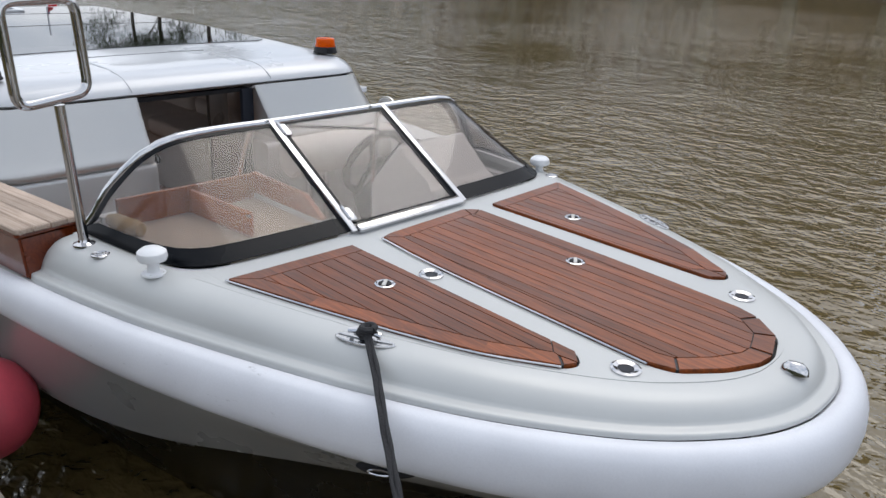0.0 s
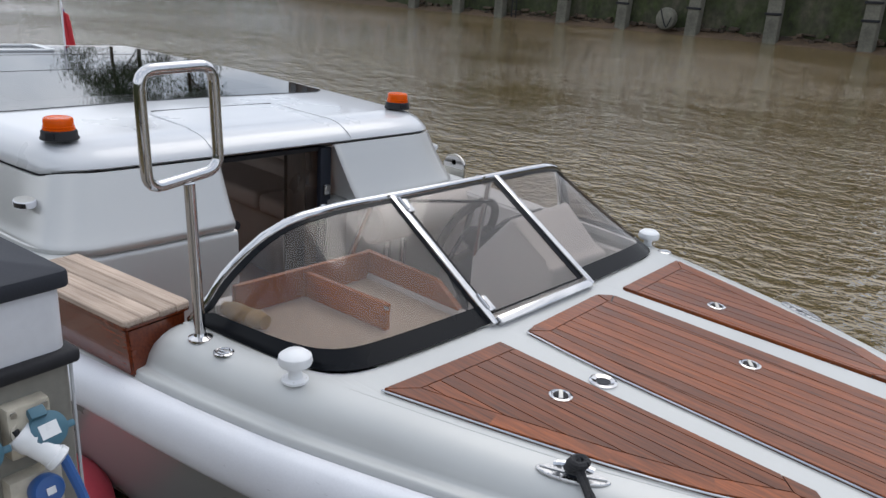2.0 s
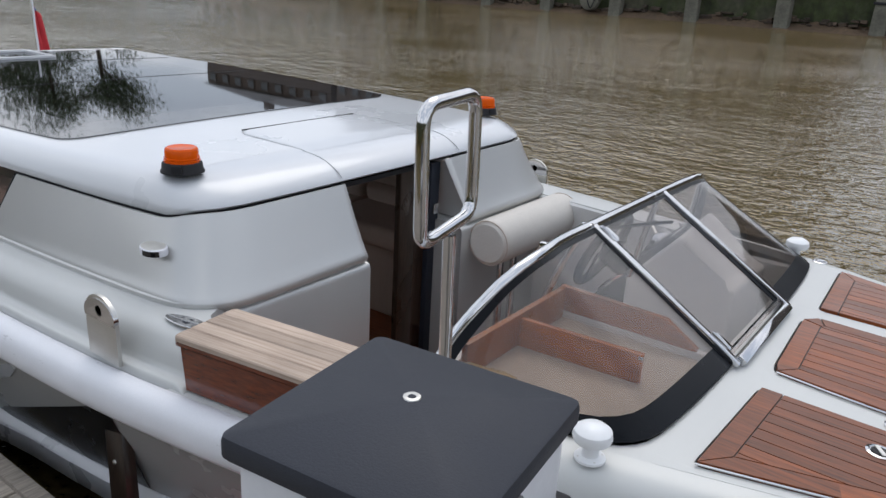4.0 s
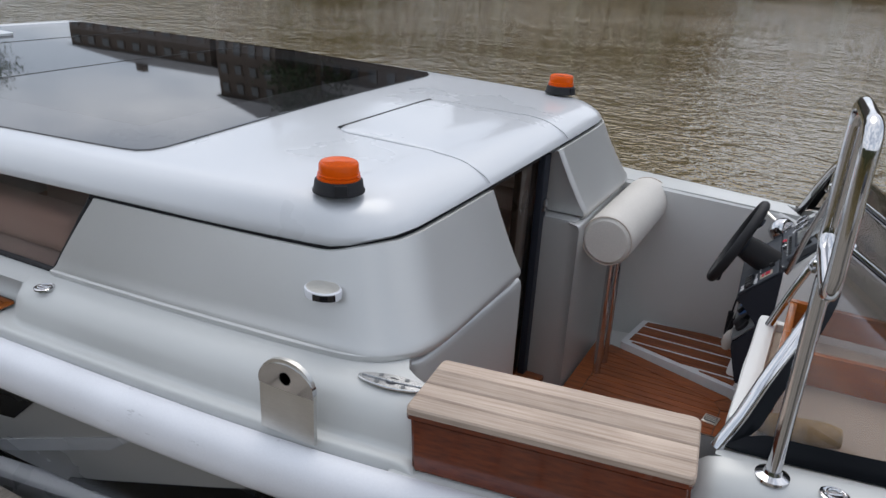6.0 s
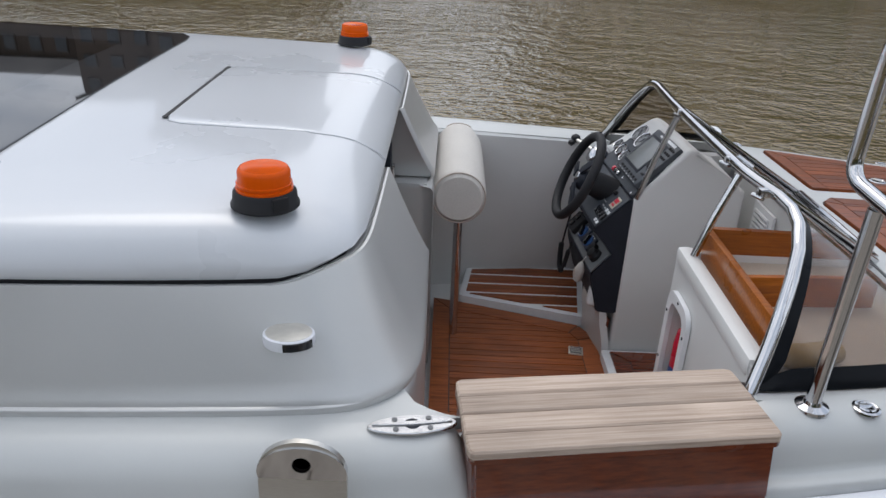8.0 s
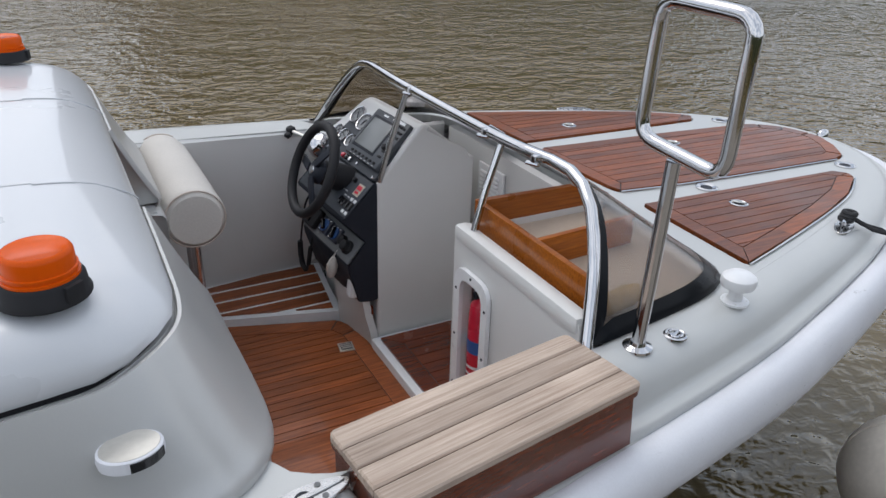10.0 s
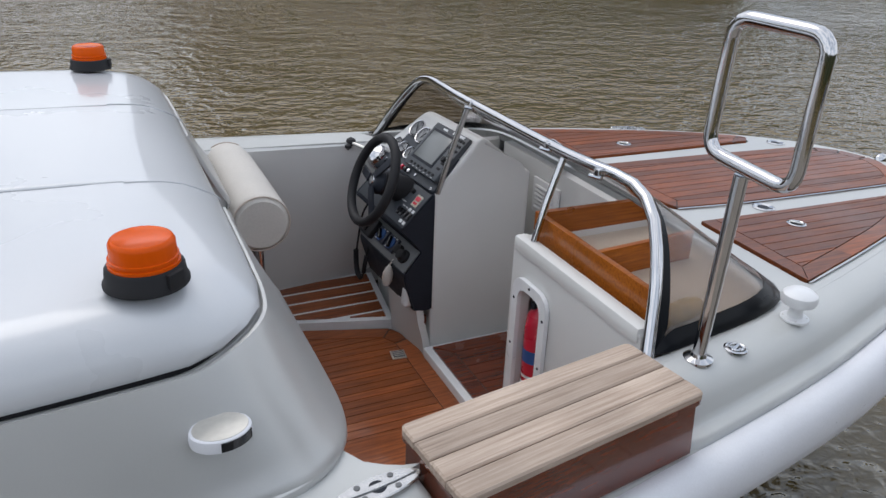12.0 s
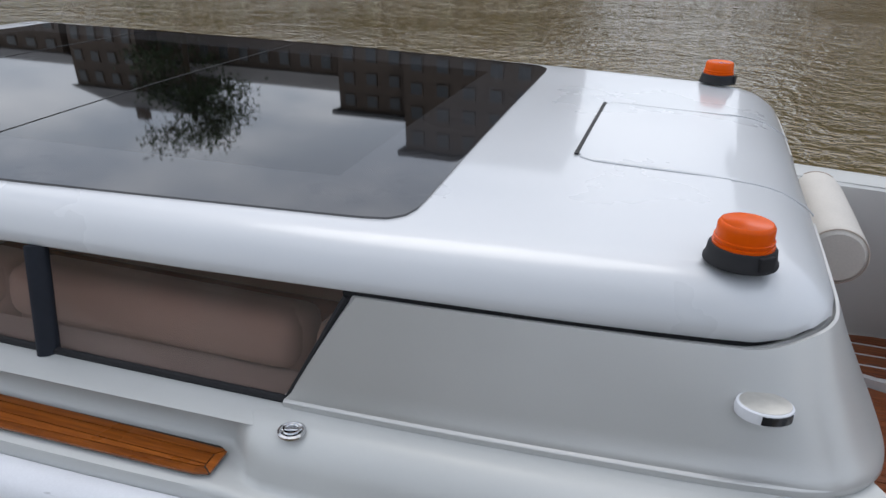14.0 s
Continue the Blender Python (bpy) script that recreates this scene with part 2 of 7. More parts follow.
RED_CLOTH = material("red_flag_cloth", (0.50, 0.03, 0.04), rough=0.85, grain=0.08, stain=0.15, stain_scale=8)
BLUE = material("blue_plastic", (0.03, 0.10, 0.30), rough=0.4, stain=0.1, stain_scale=12)
NAVY = material("dark_blue_plastic", (0.02, 0.026, 0.045), rough=0.45, stain=0.1, stain_scale=12)
SLATE_PLASTIC = material("slate_grey_plastic", (0.040, 0.046, 0.056), rough=0.5, spec=0.35, grain=0.04, stain=0.1, stain_scale=15)
GAUGE = material("grey_gauge_dial", (0.20, 0.205, 0.21), rough=0.3, stain=0.15, stain_scale=30)
SCUFFED = material("scuffed_black_rubber", (0.022, 0.022, 0.025), rough=0.65, spec=0.25, scuff=-7.0, grain=0.1, stain=0.2, stain_scale=12, bump=0.2)
TEAL = material("faded_blue_cap", (0.05, 0.13, 0.18), rough=0.5, grain=0.05, stain=0.12, stain_scale=20)
PED_WHITE = material("pedestal_white", (0.60, 0.61, 0.64), rough=0.45, scuff=0.2, grain=0.03, stain=0.07, stain_scale=6)
PED_GREY = material("pedestal_grey_grp", (0.20, 0.19, 0.165), rough=0.6, grain=0.1, grain_scale=50, stain=0.15, stain_scale=5, bump=0.15)
PED_LID = material("pedestal_lid_black", (0.030, 0.033, 0.042), rough=0.6, spec=0.25, grain=0.06, grain_scale=250, stain=0.12, stain_scale=6, bump=0.15, bump_scale=400)
SOCKET = material("dirty_beige_plastic", (0.46, 0.42, 0.34), rough=0.6, grain=0.15, grain_scale=40, stain=0.25, stain_scale=18)
BEIGE_BALL = material("dirty_white_fender", (0.62, 0.57, 0.50), rough=0.55, grain=0.06, stain=0.18, stain_scale=5, bump=0.1, bump_scale=20)
PONTOON = wood("grey_pontoon_board", (0.16, 0.14, 0.12), (0.34, 0.30, 0.25), rough=0.85, coat=0.0, along=(30, 2.0, 30), bump=0.5)
STRIPE = material("silver_stripe_paint", (0.42, 0.43, 0.45), rough=0.3, coat=0.3, stain=0.06)
STRIPE_BLACK = material("black_stripe_paint", (0.006, 0.006, 0.007), rough=0.25, stain=0.1)
DARK_PLANK = wood("dark_rubbing_plank", (0.012, 0.008, 0.006), (0.04, 0.026, 0.018), rough=0.3, coat=0.4, along=(25, 25, 2))
PANE = glass("tinted_windscreen", (0.79, 0.76, 0.745), haze=0.015, haze_colour=(0.6, 0.57, 0.54))
SIDE_PANE = glass("brown_tinted_window", (0.82, 0.75, 0.73), haze=0.025)
DOOR_PANE = glass("dark_tinted_door_glass", (0.62, 0.54, 0.50), haze=0.01)
DIAL = material("dial_face", (0.5, 0.5, 0.5), rough=0.3, stain=0.1, stain_scale=30)


# ---- making meshes ----
def link(name, me, mat, parent, label="", smooth=40):
    me.materials.append(mat)
    if smooth:
        me.polygons.foreach_set("use_smooth", [True] * len(me.polygons))
        me.set_sharp_from_angle(angle=radians(smooth))
    ob = new(name, me)
    if parent is not None:
        ob.parent = parent
        if parent.type == "EMPTY":
            ob.matrix_parent_inverse = Matrix.Translation(-Vector(parent.location))
    if label:
        ob["label"] = label
    return ob


def shape(name, verts, faces, mat, parent, label="", smooth=40):
    me = bpy.data.meshes.new(name)
    me.from_pydata([tuple(v) for v in verts], [], faces)
    bm = bmesh.new()
    bm.from_mesh(me)
    bmesh.ops.recalc_face_normals(bm, faces=bm.faces)
    bm.to_mesh(me)
    bm.free()
    return link(name, me, mat, parent, label, smooth)


def part(name, bm, mat, parent, label="", smooth=40):
    me = bpy.data.meshes.new(name)
    bmesh.ops.recalc_face_normals(bm, faces=bm.faces)
    bm.to_mesh(me)
    bm.free()
    return link(name, me, mat, parent, label, smooth)


def thing(name, place, label, category, group="", kind=""):
    ob = new(name)
    ob.location = place
    ob.empty_display_size = 0.1
    return tagged(ob, label, category, group, kind)


def block(sx, sy, sz, at=(0, 0, 0), turn=(0, 0, 0), round_=0.01, seg=2):
    """A box with rounded edges, as a bmesh."""
    bm = bmesh.new()
    bmesh.ops.create_cube(bm, size=1, matrix=Matrix.Diagonal((sx, sy, sz, 1)))
    if round_:
        bmesh.ops.bevel(bm, geom=bm.edges[:], offset=min(round_, 0.45 * min(sx, sy, sz)), segments=seg, affect="EDGES", profile=0.6)
    bm.transform(pose(*at, *turn))
    return bm


def join(*bms):
    """Several bmeshes as one."""
    out = bmesh.new()
    for bm in bms:
        me = bpy.data.meshes.new("tmp")
        bm.to_mesh(me)
        bm.free()
        out.from_mesh(me)
        bpy.data.meshes.remove(me)
    return out


def lathe(profile, at=(0, 0, 0), turn=(0, 0, 0), seg=28):
    """Turns rows of (radius, height) round z."""
    bm = bmesh.new()
    rings = []
    for r, z in profile:
        if r < 1e-5:
            rings.append([bm.verts.new((0, 0, z))])
        else:
            rings.append([bm.verts.new((r * math.cos(2 * math.pi * k / seg), r * math.sin(2 * math.pi * k / seg), z)) for k in range(seg)])
    for a, b in zip(rings, rings[1:]):
        for k in range(seg):
            q = (k + 1) % seg
            if len(a) == 1 and len(b) == 1:
                continue
            if len(a) == 1:
                bm.faces.new((a[0], b[k], b[q]))
            elif len(b) == 1:
                bm.faces.new((a[k], a[q], b[0]))
            else:
                bm.faces.new((a[k], a[q], b[q], b[k]))
    for ring in (rings[0], rings[-1]):
        if len(ring) > 2:
            bm.faces.new(ring)
    bm.transform(pose(*at, *turn))
    return bm


def smooth_line(points, step=0.03, closed=False):
    """A Catmull-Rom line through the points."""
    p = [Vector(q) for q in points]
    out = []
    count = len(p) if closed else len(p) - 1
    for i in range(count):
        a, b = p[i], p[(i + 1) % len(p)]
        z = p[i - 1] if i or closed else a + (a - b)
        c = p[(i + 2) % len(p)] if closed or i + 2 < len(p) else b + (b - a)
        k = max(1, int((b - a).length / step))
        for j in range(k):
            t = j / k
            out.append(0.5 * (2 * a + (b - z) * t + (2 * z - 5 * a + 4 * b - c) * t * t + (3 * a - z - 3 * b + c) * t ** 3))
    if not closed:
        out.append(p[-1])
    return out


def tube(points, r, seg=12, closed=False, caps=True, flat=1.0):
    """A round bar along the points."""
    bm = bmesh.new()
    p = [Vector(q) for q in points]
    rings, up = [], None
    for i, q in enumerate(p):
        a = p[i - 1] if i or closed else q
        b = p[(i + 1) % len(p)] if i + 1 < len(p) or closed else q
        way = (b - a).normalized()
        if up is None:
            up = way.orthogonal().normalized()
        up = (up - way * up.dot(way)).normalized()
        side = way.cross(up)
        rings.append([bm.verts.new(q + r * (math.cos(2 * math.pi * k / seg) * up + flat * math.sin(2 * math.pi * k / seg) * side)) for k in range(seg)])
    pairs = list(zip(rings, rings[1:])) + ([(rings[-1], rings[0])] if closed else [])
    for a, b in pairs:
        for k in range(seg):
            bm.faces.new((a[k], a[(k + 1) % seg], b[(k + 1) % seg], b[k]))
    if caps and not closed:
        bm.faces.new(rings[0][::-1])
        bm.faces.new(rings[-1])
    return bm


def loft(rows, closed=False, thick=None):
    """Verts and faces of a sheet through rows of points; thick: a vector-free offset downwards for a second skin."""
    verts = [v for row in rows for v in row]
    w, faces = len(rows[0]), []
    for i in range(len(rows) - 1):
        for j in range(w if closed else w - 1):
            a, b = i * w + j, i * w + (j + 1) % w
            faces.append((a, b, b + w, a + w))
    return verts, faces


def solid_loft(rows, closed, offset):
    """A sheet with thickness: the second skin is shifted by offset (a vector)."""
    verts, faces = loft(rows, closed)
    n, w, h = len(verts), len(rows[0]), len(rows)
    off = Vector(offset)
    verts = [Vector(v) for v in verts]
    verts += [v + off for v in verts]
    faces = faces + [tuple(k + n for k in f[::-1]) for f in faces]
    for j in range(w if closed else w - 1):
        a, b = j, (j + 1) % w
        faces.append((a, b, b + n, a + n))
        a, b = (h - 1) * w + j, (h - 1) * w + (j + 1) % w
        faces.append((a, b, b + n, a + n))
    if not closed:
        for i in range(h - 1):
            for j in (0, w - 1):
                a, b = i * w + j, (i + 1) * w + j
                faces.append((a, b, b + n, a + n))
    return verts, faces


def pane_loft(rows, thick):
    """A pane of even thickness: the second skin lies along the sheet's own normals."""
    h, w = len(rows), len(rows[0])
    p = [[Vector(v) for v in row] for row in rows]
    back = []
    for i in range(h):
        for j in range(w):
            a = p[min(h - 1, i + 1)][j] - p[max(0, i - 1)][j]
            b = p[i][min(w - 1, j + 1)] - p[i][max(0, j - 1)]
            back.append(p[i][j] + a.cross(b).normalized() * thick)
    verts, faces = solid_loft(rows, False, (0, 0, 0))
    return verts[:h * w] + back, faces


def prism(poly, z0, z1, chamfer=0.0):
    """An upright prism on a convex or simple outline; chamfer rounds its upper rim."""
    bm = bmesh.new()
    low = [bm.verts.new((x, y, z0)) for x, y in poly]
    if chamfer:
        small = inset(poly, chamfer)
        mid = [bm.verts.new((x, y, z1 - chamfer)) for x, y in poly]
        top = [bm.verts.new((x, y, z1)) for x, y in small]
        rings = [low, mid, top]
    else:
        rings = [low, [bm.verts.new((x, y, z1)) for x, y in poly]]
    k = len(poly)
    for a, b in zip(rings, rings[1:]):
        for i in range(k):
            bm.faces.new((a[i], a[(i + 1) % k], b[(i + 1) % k], b[i]))
    bm.faces.new(rings[-1])
    bm.faces.new(low[::-1])
    return bm


def area(poly):
    return 0.5 * sum(a[0] * b[1] - b[0] * a[1] for a, b in zip(poly, poly[1:] + poly[:1]))


def inset(poly, d):
    """The outline moved inwards by d (mitred)."""
    s = 1 if area(poly) > 0 else -1
    out, k = [], len(poly)
    for i in range(k):
        p, a, b = Vector(poly[i]), Vector(poly[i - 1]), Vector(poly[(i + 1) % k])
        u, v = (p - a).normalized(), (b - p).normalized()
        n1, n2 = Vector((-u.y, u.x)) * s, Vector((-v.y, v.x)) * s
        m = n1 + n2
        m = m / max(m.dot(n1), 0.35)
        out.append(tuple(p + m * d))
    return out


def clip(poly, nx, ny, c):
    """The piece of the outline where nx * x + ny * y <= c."""
    out, k = [], len(poly)
    for i in range(k):
        a, b = poly[i], poly[(i + 1) % k]
        da, db = nx * a[0] + ny * a[1] - c, nx * b[0] + ny * b[1] - c
        if da <= 0:
            out.append(a)
        if da * db < 0:
            t = da / (da - db)
            out.append((a[0] + t * (b[0] - a[0]), a[1] + t * (b[1] - a[1])))
    return out


def rounded(poly, r, n=4):
    """The outline with each corner rounded by about r."""
    out, k = [], len(poly)
    for i in range(k):
        p, a, b = Vector(poly[i]), Vector(poly[i - 1]), Vector(poly[(i + 1) % k])
        da, db = min(r, 0.45 * (a - p).length), min(r, 0.45 * (b - p).length)
        s, e = p + (a - p).normalized() * da, p + (b - p).normalized() * db
        for j in range(n + 1):
            t = j / n
            out.append(tuple((1 - t) ** 2 * s + 2 * t * (1 - t) * p + t * t * e))
    return out


def filled(outlines, z):
    """Triangles of a flat sheet with holes: the first outline is the rim."""
    from mathutils.geometry import tessellate_polygon
    loops = [[Vector((x, y, 0)) for x, y in o] for o in outlines]
    tris = tessellate_polygon(loops)
    verts = [(v.x, v.y, z) for o in loops for v in o]
    return verts, [tuple(t) for t in tris]


def sheet_with_holes(outlines, z, depth):
    """A flat plate with holes and real side walls."""
    verts, faces = filled(outlines, z)
    n = len(verts)
    verts = verts + [(x, y, z - depth) for x, y, _ in verts]
    faces = faces + [tuple(k + n for k in f[::-1]) for f in faces]
    base = 0
    for o in outlines:
        k = len(o)
        for i in range(k):
            a, b = base + i, base + (i + 1) % k
            faces.append((a, b, b + n, a + n))
        base += k
    return verts, faces


def planked(name, outline, z, thick, width, border, mat, parent, label="", gap=0.0034, start=0.0, plain=()):
    """A laid panel on a convex outline: black bedding, mitred border boards (none on the plain edges) and planks inside along x."""
    if area(outline) < 0:
        outline = outline[::-1]
        plain = [(len(outline) - 2 - e) % len(outline) for e in plain]
    bed = part(name, prism(inset(outline, 0.003), z - thick, z - 0.0035), CAULK, parent, label)
    k = len(outline)
    lines = []
    for i in range(k):
        a, b = Vector(outline[i]), Vector(outline[(i + 1) % k])
        u = (b - a).normalized()
        lines.append((-u.y, u.x, (-u.y) * a.x + u.x * a.y))  # distance inside the edge: n.p - c
    half = gap / 2

    def laid(piece):
        clean = [p for i, p in enumerate(piece) if (Vector(p) - Vector(piece[i - 1])).length > 3e-4]
        if len(clean) > 2 and abs(area(clean)) > 1.5e-4:
            part("plank", prism(clean, z - thick + 0.001, z), mat, bed, smooth=0)

    inner = outline
    for i, (nx, ny, c) in enumerate(lines):
        d = 0.0015 if i in plain or not border else border + half
        inner = clip(inner, -nx, -ny, -(c + d))
    for i, (nx, ny, c) in enumerate(lines):
        if not border or i in plain:
            continue
        piece = clip(clip(outline, nx, ny, c + border - half), -nx, -ny, -(c + 0.0015))
        for j, (mx, my, e) in enumerate(lines):
            if j == i or len(piece) < 3:
                continue
            if j in plain:
                piece = clip(piece, -mx, -my, -(e + 0.0015))
                continue
            soft = nx * mx + ny * my > 0.93 and abs(i - j) in (1, k - 1)
            piece = clip(piece, nx - mx, ny - my, c - e - (0.0 if soft else gap * 0.7))
        if len(piece) > 2:
            laid(piece)
    if len(inner) > 2:
        y, hi = min(p[1] for p in inner) + start - width, max(p[1] for p in inner)
        while y < hi:
            piece = clip(inner, 0, -1, -(y + half))
            if len(piece) > 2:
                piece = clip(piece, 0, 1, y + width - half)
            if len(piece) > 2:
                laid(piece)
            y += width
    return bed


# ---- water, banks and distance ----
CY = 1.878


def water_material():
    m = bpy.data.materials.new("brown_river_water")
    m.use_nodes = True
    n, l = m.node_tree.nodes, m.node_tree.links
    p = n["Principled BSDF"]
    p.inputs["Roughness"].default_value, p.inputs["IOR"].default_value = 0.02, 1.6
    tc = n.new("ShaderNodeTexCoord")
    silt = n.new("ShaderNodeTexNoise")
    silt.inputs["Scale"].default_value, silt.inputs["Detail"].default_value = 0.12, 5.0
    l.new(tc.outputs["Object"], silt.inputs["Vector"])
    ramp = n.new("ShaderNodeValToRGB")
    ramp.color_ramp.elements[0].position, ramp.color_ramp.elements[0].color = 0.3, (0.104, 0.075, 0.027, 1)
    ramp.color_ramp.elements[1].position, ramp.color_ramp.elements[1].color = 0.7, (0.138, 0.101, 0.041, 1)
    l.new(silt.outputs["Fac"], ramp.inputs["Fac"])
    l.new(ramp.outputs[0], p.inputs["Base Color"])
    height = None
    for scale, stretch_, amount, turn_ in ((0.5, (1.0, 1.4, 1), 0.8, 8), (1.7, (1.0, 1.35, 1), 0.5, 20), (4.4, (1, 1.3, 1), 0.42, 24), (9.5, (1, 1.3, 1), 0.20, 30), (20.0, (1, 1.2, 1), 0.035, 30)):
        mp = n.new("ShaderNodeMapping")
        mp.inputs["Scale"].default_value = stretch_
        mp.inputs["Rotation"].default_value = (0, 0, radians(turn_))
        l.new(tc.outputs["Object"], mp.inputs["Vector"])
        w = n.new("ShaderNodeTexNoise")
        w.inputs["Scale"].default_value, w.inputs["Detail"].default_value, w.inputs["Distortion"].default_value = scale, 2.0, 0.5
        l.new(mp.outputs[0], w.inputs["Vector"])
        k = n.new("ShaderNodeMath")
        k.operation = "MULTIPLY"
        k.inputs[1].default_value = amount
        l.new(w.outputs["Fac"], k.inputs[0])
        if height is None:
            height = k.outputs[0]
        else:
            s = n.new("ShaderNodeMath")
            s.operation = "ADD"
            l.new(height, s.inputs[0])
            l.new(k.outputs[0], s.inputs[1])
            height = s.outputs[0]
    gust = n.new("ShaderNodeTexNoise")
    gust.inputs["Scale"].default_value, gust.inputs["Detail"].default_value = 0.10, 4.0
    l.new(tc.outputs["Object"], gust.inputs["Vector"])
    gr = n.new("ShaderNodeMapRange")
    gr.inputs["From Min"].default_value, gr.inputs["From Max"].default_value = 0.35, 0.65
    gr.inputs["To Min"].default_value, gr.inputs["To Max"].default_value = 0.30, 1.1
    l.new(gust.outputs["Fac"], gr.inputs["Value"])
    b = n.new("ShaderNodeBump")
    b.inputs["Distance"].default_value = 0.18
    l.new(gr.outputs[0], b.inputs["Strength"])
    l.new(height, b.inputs["Height"])
    l.new(b.outputs[0], p.inputs["Normal"])
    return m


WATER = water_material()
river = shape("water", [(-900, -900, 0), (900, -900, 0), (900, 900, 0), (-900, 900, 0)], [(0, 1, 2, 3)], WATER, None, smooth=0)
tagged(river, "wide brown rippled tidal river water", "river", kind="structure")



def mossy(name):
    """Damp river wall: grey-brown stone with green moss and dark runs."""
    m = material(name, (1, 1, 1), rough=0.95, grain=0.35, grain_scale=2.5, stain=0.3, stain_scale=0.8, bump=0.9, bump_scale=2.5, random_tint=0.35)
    n, l = m.node_tree.nodes, m.node_tree.links
    tc = n.new("ShaderNodeTexCoord")
    mp = n.new("ShaderNodeMapping")
    mp.inputs["Scale"].default_value = (1.0, 1.0, 0.5)
    l.new(tc.outputs["Object"], mp.inputs["Vector"])
    ns = n.new("ShaderNodeTexNoise")
    ns.inputs["Scale"].default_value, ns.inputs["Detail"].default_value, ns.inputs["Roughness"].default_value = 0.45, 8.0, 0.65
    l.new(mp.outputs[0], ns.inputs["Vector"])
    ramp = n.new("ShaderNodeValToRGB")
    ramp.color_ramp.elements[0].position, ramp.color_ramp.elements[0].color = 0.33, (0.014, 0.013, 0.008, 1)
    ramp.color_ramp.elements[1].position, ramp.color_ramp.elements[1].color = 0.68, (0.105, 0.092, 0.066, 1)
    mid = ramp.color_ramp.elements.new(0.46)
    mid.color = (0.040, 0.052, 0.016, 1)
    mid = ramp.color_ramp.elements.new(0.55)
    mid.color = (0.060, 0.062, 0.034, 1)
    l.new(ns.outputs["Fac"], ramp.inputs["Fac"])
    mix = [k for k in n if k.type == "VECT_MATH"][0]
    l.new(ramp.outputs[0], mix.inputs[0])
    return m


RUBBLE = material("wet_brown_rubble", (0.060, 0.042, 0.028), rough=0.8, random_tint=0.5, grain=0.4, grain_scale=5.0, stain=0.4, stain_scale=1.0, bump=0.6, bump_scale=4.0)
QUAY = mossy("mossy_quay_wall")
MUD = material("wet_brown_mud", (0.085, 0.055, 0.032), rough=0.7, grain=0.3, grain_scale=4.0, stain=0.3, stain_scale=0.7, bump=0.8, bump_scale=5)
POST = material("weathered_concrete_post", (0.125, 0.12, 0.095), rough=0.9, grain=0.2, grain_scale=6.0, stain=0.35, stain_scale=1.0, bump=0.4, bump_scale=8)
FACADE = material("dark_brick_facade", (0.10, 0.075, 0.06), rough=0.85, grain=0.2, grain_scale=2.0, stain=0.2, stain_scale=0.2)
SLATE = material("slate_roof", (0.05, 0.05, 0.055), rough=0.7, grain=0.2, grain_scale=3.0, stain=0.2, stain_scale=0.4)
WINDOW_FAR = material("far_window_glass", (0.05, 0.055, 0.06), rough=0.12, stain=0.1)
BARK = material("bark", (0.06, 0.045, 0.03), rough=0.95, grain=0.3, grain_scale=12, stain=0.2, bump=0.6, bump_scale=20)
LEAF = material("dark_foliage", (0.035, 0.055, 0.02), rough=0.7, grain=0.25, grain_scale=3, stain=0.35, stain_scale=0.6)

BANK_Y = 60.0
rng = random.Random(4)

# the far quay: a wall of big rough blocks, a mud foot, posts, a ladder
quay = thing("quay_wall", (-25, BANK_Y, 0), "green mossy stone quay wall across the river", "quay wall", kind="structure")
part("wall_body", block(300, 6, 9.0, (-25, BANK_Y + 3.3, 0.6), round_=0), QUAY, quay)
part("coping", block(300, 1.2, 0.4, (-25, BANK_Y + 0.4, 5.3), round_=0.06), POST, quay)
STONES = [block(1, 1, 1, round_=0.05, seg=1) for _ in range(1)][0]
stone_mesh = bpy.data.meshes.new("stone")
STONES.to_mesh(stone_mesh)
STONES.free()
stone_mesh.materials.append(RUBBLE)
for row in range(3):
    x = -62 + rng.uniform(0, 1.5)
    while x < 6:
        w = rng.uniform(0.3, 0.9)
        if rng.random() < 0.15 + 0.25 * row:
            x += w
            continue
        s = new("stone", stone_mesh)
        s.parent = quay
        s.matrix_parent_inverse = Matrix.Translation(-Vector(quay.location))
        s.matrix_basis = pose(x + w / 2, BANK_Y + 0.25 + rng.uniform(-0.2, 0.16), 0.38 + row * 0.22 + rng.uniform(-0.06, 0.06), rng.uniform(-9, 9), rng.uniform(-8, 8), rng.uniform(-14, 14)) @ Matrix.Diagonal((w - rng.uniform(0.02, 0.1), 0.6, rng.uniform(0.12, 0.26), 1))
        x += w
foot_rows = []
for k in range(120):
    x = -85 + k * 1.0
    foot_rows.append([(x, BANK_Y + 0.4, 0.55 + rng.uniform(-0.15, 0.2)), (x, BANK_Y - 0.2 + rng.uniform(-0.15, 0.15), 0.28 + rng.uniform(-0.1, 0.1)), (x, BANK_Y - 0.9 + rng.uniform(-0.2, 0.2), 0.05), (x, BANK_Y - 1.6, -0.4)])
mud = shape("mud_bank", *loft(foot_rows), MUD, None, smooth=60)
tagged(mud, "strip of wet brown mud at the foot of the quay", "mud bank", kind="structure")

